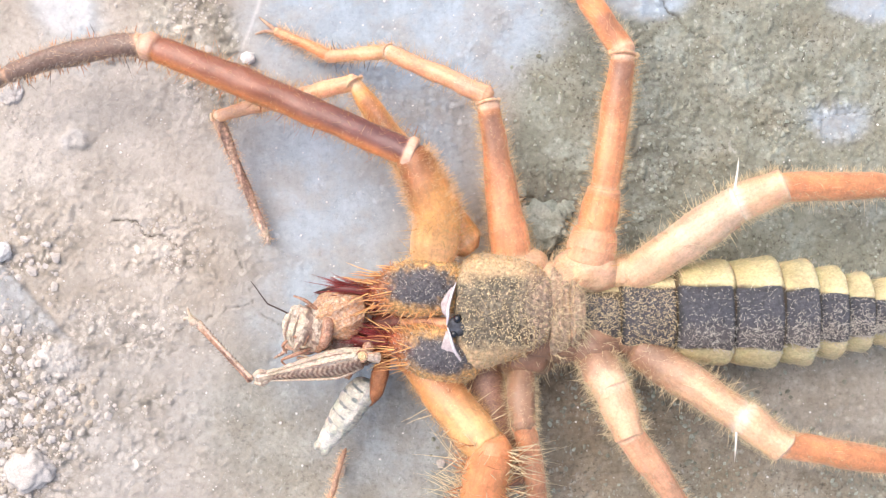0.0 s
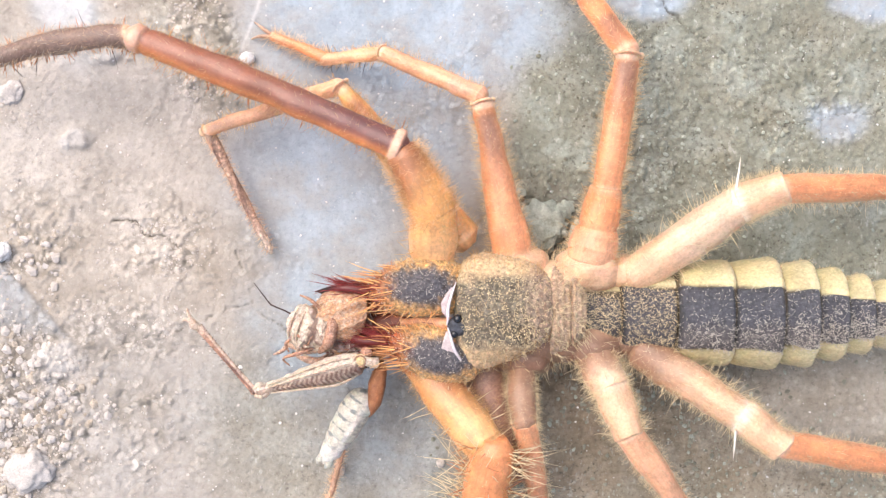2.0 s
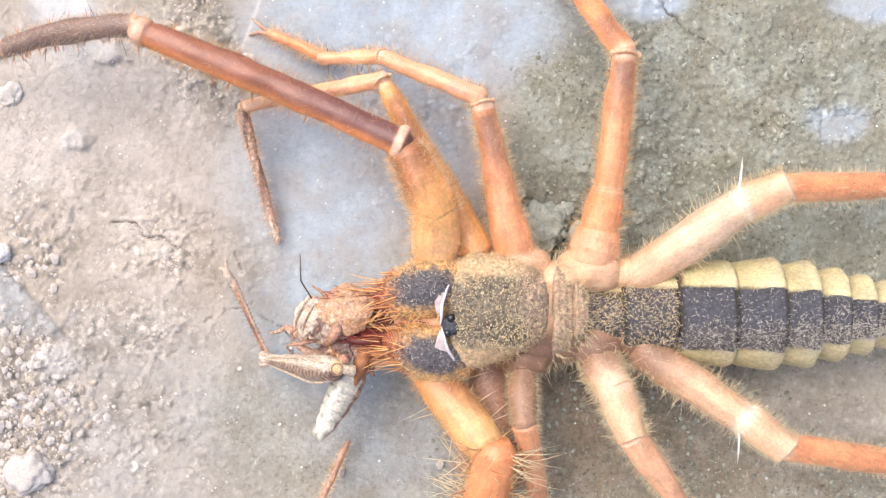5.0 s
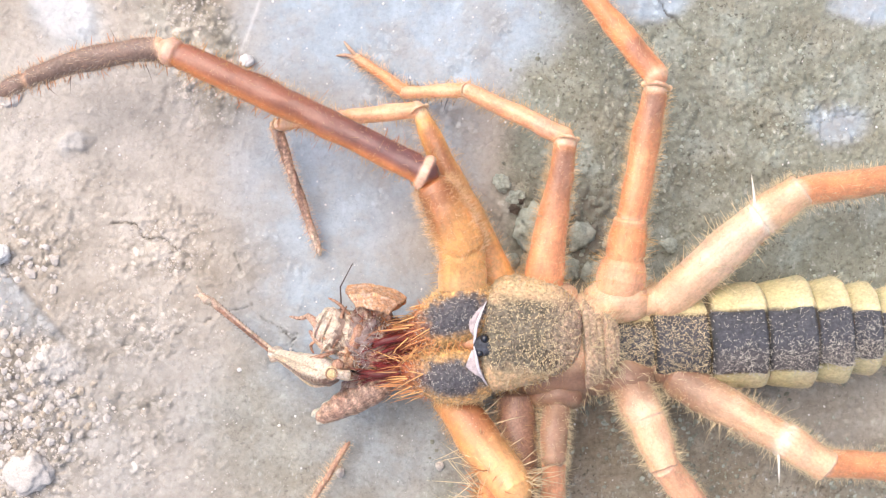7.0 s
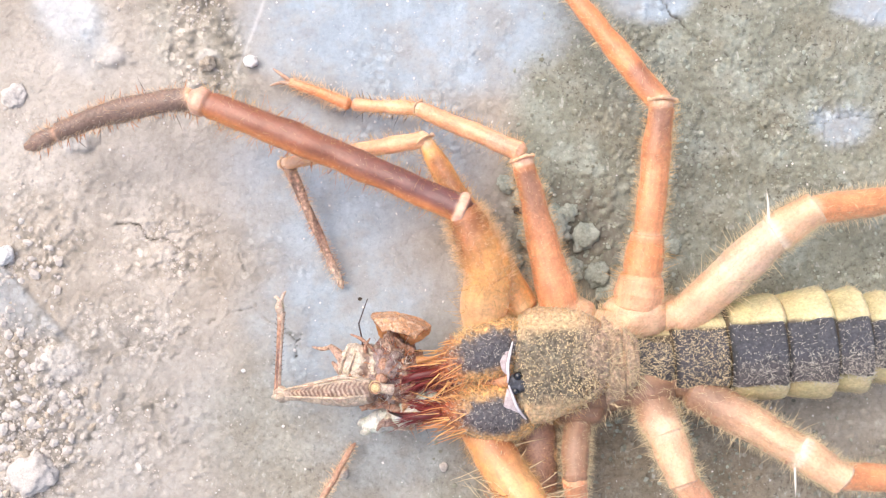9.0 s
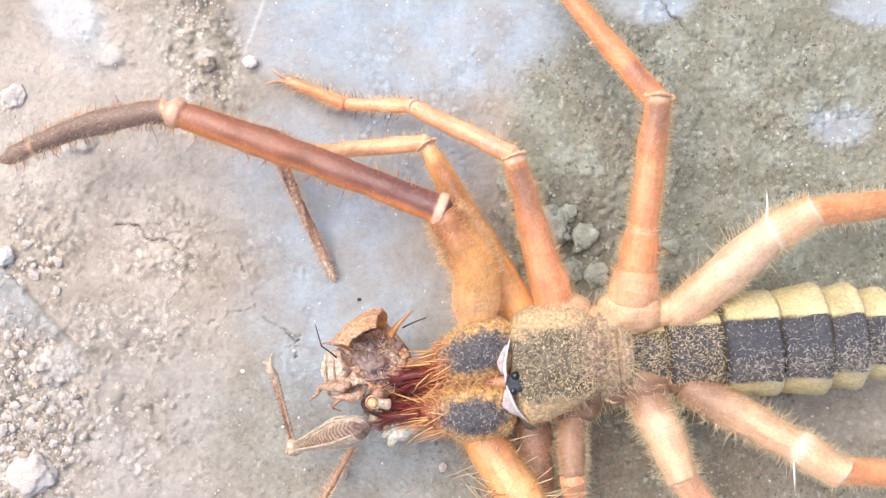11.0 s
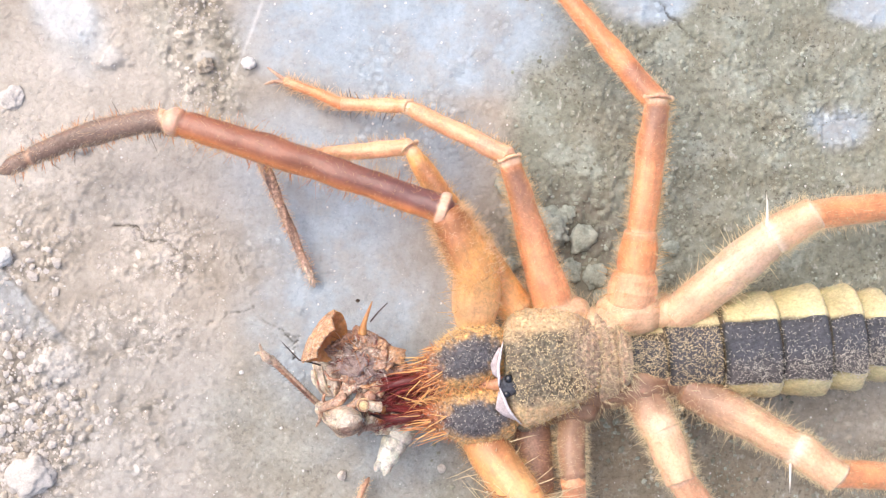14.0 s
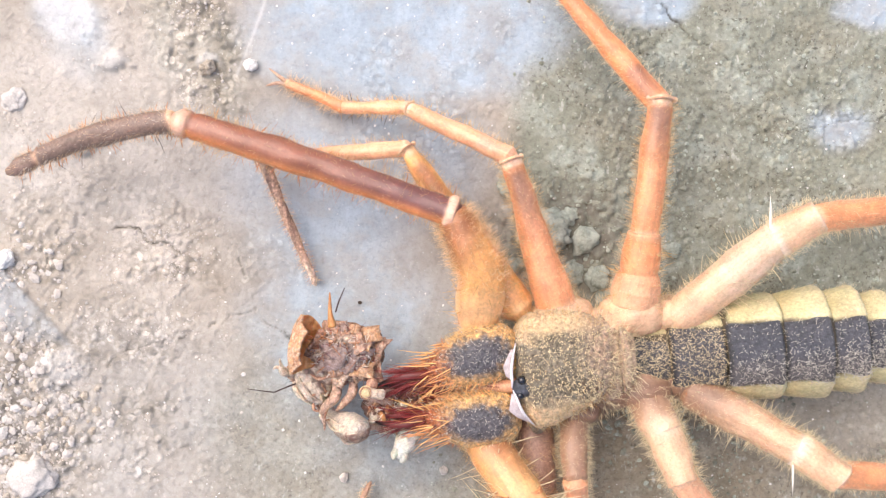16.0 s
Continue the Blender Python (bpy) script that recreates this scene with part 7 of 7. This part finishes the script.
    ABD_BASE = joint([5.5] * 15 + [3.4] * 10,
        [-6.05, -5.9, -5.95, -5.95, -5.93, -5.86, -5.32, -6.65, -7.35, -6.75, -4.31, -3.26, -1.2, -1.9, -1.9, 0.13, 0.04, -2.72, -3.56, -2.86, -1.95, -1.56, -0.73, -0.47, -0.9],
        [-10.83, -10.73, -11.29, -11.9, -11.2, -11.39, -11.95, -11.64, -11.83, -8.92, -10.6, -10.36, -10.55, -11.7, -12.5, -12.35, -12, -9.35, -9.44, -9.44, -11.22, -11.17, -11.36, -11.54, -9.83])
    PREY_HEAD = joint([6.5, 6.5, 6.5, 6.5, 6.5, 6.5, 6.5, 6.5, 6.5, 5.6, 5.6, 5.6, 5.6, 5.6, 5.6, 4.4, 4.4, 4.4, 4.4, 4.4, 4.4, 4.4, 4.4, 4.4, 4.4],
        [-11.07, -10.75, -10.28, -10.65, -10.72, -10.66, -10.22, -11.21, -10.84, -9.41, -8.61, -8.21, -7.23, -7.52, -6.9, -8.64, -8.54, -8.59, -9.2, -9.02, -9.04, -9.35, -9.52, -9.07, -10.88],
        [-6.44, -6.35, -6.67, -7.27, -6.44, -6.44, -7.37, -6.32, -5.9, -6.05, -6.56, -7.92, -8.01, -8.97, -9.39, -9.66, -9.54, -9.71, -9.23, -9.56, -9.94, -10.08, -10.27, -10.36, -10.34])
    PREY_BODY = joint([4.6, 4.6, 4.6, 4.6, 4.6, 4.6, 4.6, 4.6, 4.6, 5.4, 5.4, 5.4, 5.4, 5.4, 5.4, 5.4, 5.4, 5.4, 5.4, 5.4, 5.4, 5.4, 5.4, 5.4, 5.4],
        [-7.86, -7.67, -7.29, -7.57, -7.74, -7.62, -7.18, -8.23, -8.04, -7.23, -6.19, -5.89, -4.9, -5, -4.66, -5.59, -5.77, -6.76, -7.13, -7.18, -6.59, -7.05, -7.3, -6.86, -8.32],
        [-6.96, -7.05, -7.34, -8, -7.15, -7.24, -8.09, -6.93, -6.98, -6.82, -7.33, -8.59, -8.59, -9.56, -9.88, -8.99, -8.97, -8.18, -7.01, -8.04, -9.03, -8.84, -8.84, -9.44, -8.01])
    SHELL = joint(7.2,
        [-8.64, -8.37, -7.99, -8.36, -8.43, -8.32, -7.89, -8.82, -8.45, -6.9, -5.4, -3.84, -3.33, -4.26, -3.74, -7.96, -8.51, -9.02, -9.65, -9.43, -9.82, -10.63, -10.55, -10.03, -11.74],
        [-5.1, -5.01, -5.29, -6.02, -5.1, -5.19, -6.11, -4.99, -4.84, -2.6, -3.8, -4.51, -5.43, -6.14, -6, -6.41, -6.48, -6.49, -5.85, -6.4, -6.86, -6.99, -7.36, -7.26, -7.24])
    ANT_TIP = joint(7.5,
        [-15.67, -16.22, -16.12, -15.84, -15.73, -16.27, -16.02, -16.12, -15.2, -6.96, -6.91, -6.75, -6.62, -7.18, -6.39, -10.96, -12.14, -12.56, -13.01, -12.6, -12.85, -12.7, -13.08, -12.19, -16.92],
        [-2.57, -2.24, -2.7, -3.16, -2.47, -2.24, -4.08, -1.3, -0.57, 0.22, 0.73, -0.83, -1.24, -2.82, -3.41, -6.93, -5.99, -5.83, -7.2, -6.84, -7.29, -7.34, -8.62, -8.52, -10.88])
    root = [turn(Vector((w.x, w.y, 0)), yaw(w, r) - yaw(WAIST[0], REAR[0])) for w, r in zip(WAIST, REAR)]
    back = [m.inverted() for m in root]

    def key(ob, poses, inside=True):
        walk(ob, [(t, metres(back[i] @ poses[i] if inside else poses[i])) for i, t in enumerate(T)])

    def rigid(x, y, z):
        return [m @ Vector((x, y, z)) for m in root]

    key(spider, root, False)
    # head shield: turns about the waist and follows the eyes
    eye0 = Vector((EX, EY, 9.6))
    swing = [yaw(e, w) - yaw(EYE_MARK[0], WAIST[0]) for e, w in zip(EYE_MARK, WAIST)]
    head = []
    for e, a in zip(EYE_MARK, swing):
        spin = Matrix.Rotation(a, 4, 'Z')
        head.append(Matrix.Translation(Vector((e.x, e.y, 0)) - spin @ Vector((eye0.x, eye0.y, 0))) @ spin)
    key(head_shield, head)
    for jaw, tips, hinge in ((jaw_upper, CHEL_U_TIP, Vector((EX - 0.35, EY + 2.35, 6.9))), (jaw_lower, CHEL_L_TIP, Vector((EX + 0.1, EY - 3.0, 6.7)))):
        poses = []
        for m, tip in zip(head, tips):
            h = m @ hinge
            away = (tip - h)
            flat = math.hypot(away.x, away.y)
            slide = Vector((away.x, away.y, 0)) / flat * max(-1.2, min(1.2, flat - 11.5))
            poses.append(turn(h + slide, math.atan2(away.y, away.x) - math.pi))
        key(jaw, poses)

    def chain(segments, points):
        for k, ob in enumerate(segments):
            key(ob, [bone(a, b) for a, b in zip(points[k], points[k + 1])])

    coxa = rigid(-12.86, 3.88, 6)
    elbow = [c.lerp(r, 0.5) + Vector((1.3, 0, 0.8)) for c, r in zip(coxa, PALP_RING)]
    chain([palp_base, palp_femur, palp_tibia, palp_foot], [coxa, elbow, PALP_RING, PALP_WRIST, PALP_TIP])
    chain([palp_low_femur, palp_low_tibia], [rigid(-14.5, -3.63, 5.2), PL_KNEE, PL_END])
    hip_one = rigid(-9.43, 4.71, 5)
    key(l1_femur, [bone(k - (k - h).normalized() * 16.2, k) for h, k in zip(hip_one, L1_KNEE)])
    chain([l1_tibia, l1_tarsus], [L1_KNEE, L1_ANKLE, L1_TIP])
    chain([m1_femur], [rigid(-8.84, -4.2, 4.5), [k + Vector((1.6, -2.5, -3)) for k in PL_KNEE]])
    chain([m1_tarsus], [M1_END, M1_TIP])
    chain([l2_femur, l2_tibia, l2_meta, l2_tarsus], [rigid(-6.3, 4.72, 5.5), L2_KNEE, L2_MID, L2_ANKLE, L2_TIP])
    chain([m2_trochanter, m2_femur], [rigid(-5.6, -4.56, 5.5), M2_KNEE, M2_END])
    chain([l3_trochanter, l3_femur, l3_tibia], [rigid(0.12, 4.34, 5.5), rigid(1.21, 10.11, 7), L3_KNEE, L3_END])
    chain([m3_trochanter, m3_femur, m3_tibia], [rigid(0.4, -3.44, 5.5), M3_MID, M3_KNEE, M3_END])
    chain([l4_trochanter, l4_femur, l4_tibia], [rigid(3.68, 2.84, 5.5), L4_MID, L4_KNEE, L4_END])
    chain([m4_trochanter, m4_femur, m4_tibia], [rigid(4.24, -3.06, 5.5), M4_MID, M4_KNEE, M4_END])

    # grasshopper: its pieces turn in the jaws
    grip = [(a + b) / 2 for a, b in zip(CHEL_U_TIP, CHEL_L_TIP)]
    base = [Matrix.Translation(Vector((g.x, g.y, 0))) for g in grip]
    loose = [m.inverted() for m in base]

    def held(ob, poses):
        walk(ob, [(t, metres(loose[i] @ poses[i])) for i, t in enumerate(T)])

    walk(prey, [(t, metres(m)) for t, m in zip(T, base)])
    knee = FEM_DIST
    THIGH_ROLL = [0] * 9 + [-20, -25, -25, -25, -25, 45, 45, 45, 45] + [-20] * 7
    held(hind_femur, [bone(a, b) @ Matrix.Rotation(radians(q), 4, 'X') for a, b, q in zip(FEM_PROX, knee, THIGH_ROLL)])
    held(hind_shin, [bone(k, f) for k, f in zip(knee, FOOT)])
    ROLL = [0] * 9 + [165, 170, 160, 120, 70, 20] + [0] * 10
    held(belly, [bone(b - (b - a).normalized() * L_AB, b) @ Matrix.Rotation(radians(q), 4, 'X') for a, b, q in zip(ABD_BASE, ABD_TIP, ROLL)])
    held(thigh_ring, [Matrix.Translation(p) for p in JOINT])
    held(prey_head, [turn(h, yaw(h, b)) for h, b in zip(PREY_HEAD, PREY_BODY)])
    held(antenna, [bone(h + (a - h).normalized() * 1.2, a) for h, a in zip(PREY_HEAD, ANT_TIP)])
    held(prey_body, [turn(b, yaw(b, s)) for b, s in zip(PREY_BODY, SHELL)])
    SHELL_LEAN = [15] * 9 + [80, 92, 98, 100, 102, 104] + [106] * 10
    held(shell, [turn(s, yaw(s, b) + math.pi / 2) @ Matrix.Rotation(radians(-lean), 4, 'X') for s, b, lean in zip(SHELL, PREY_BODY, SHELL_LEAN)])


motions()
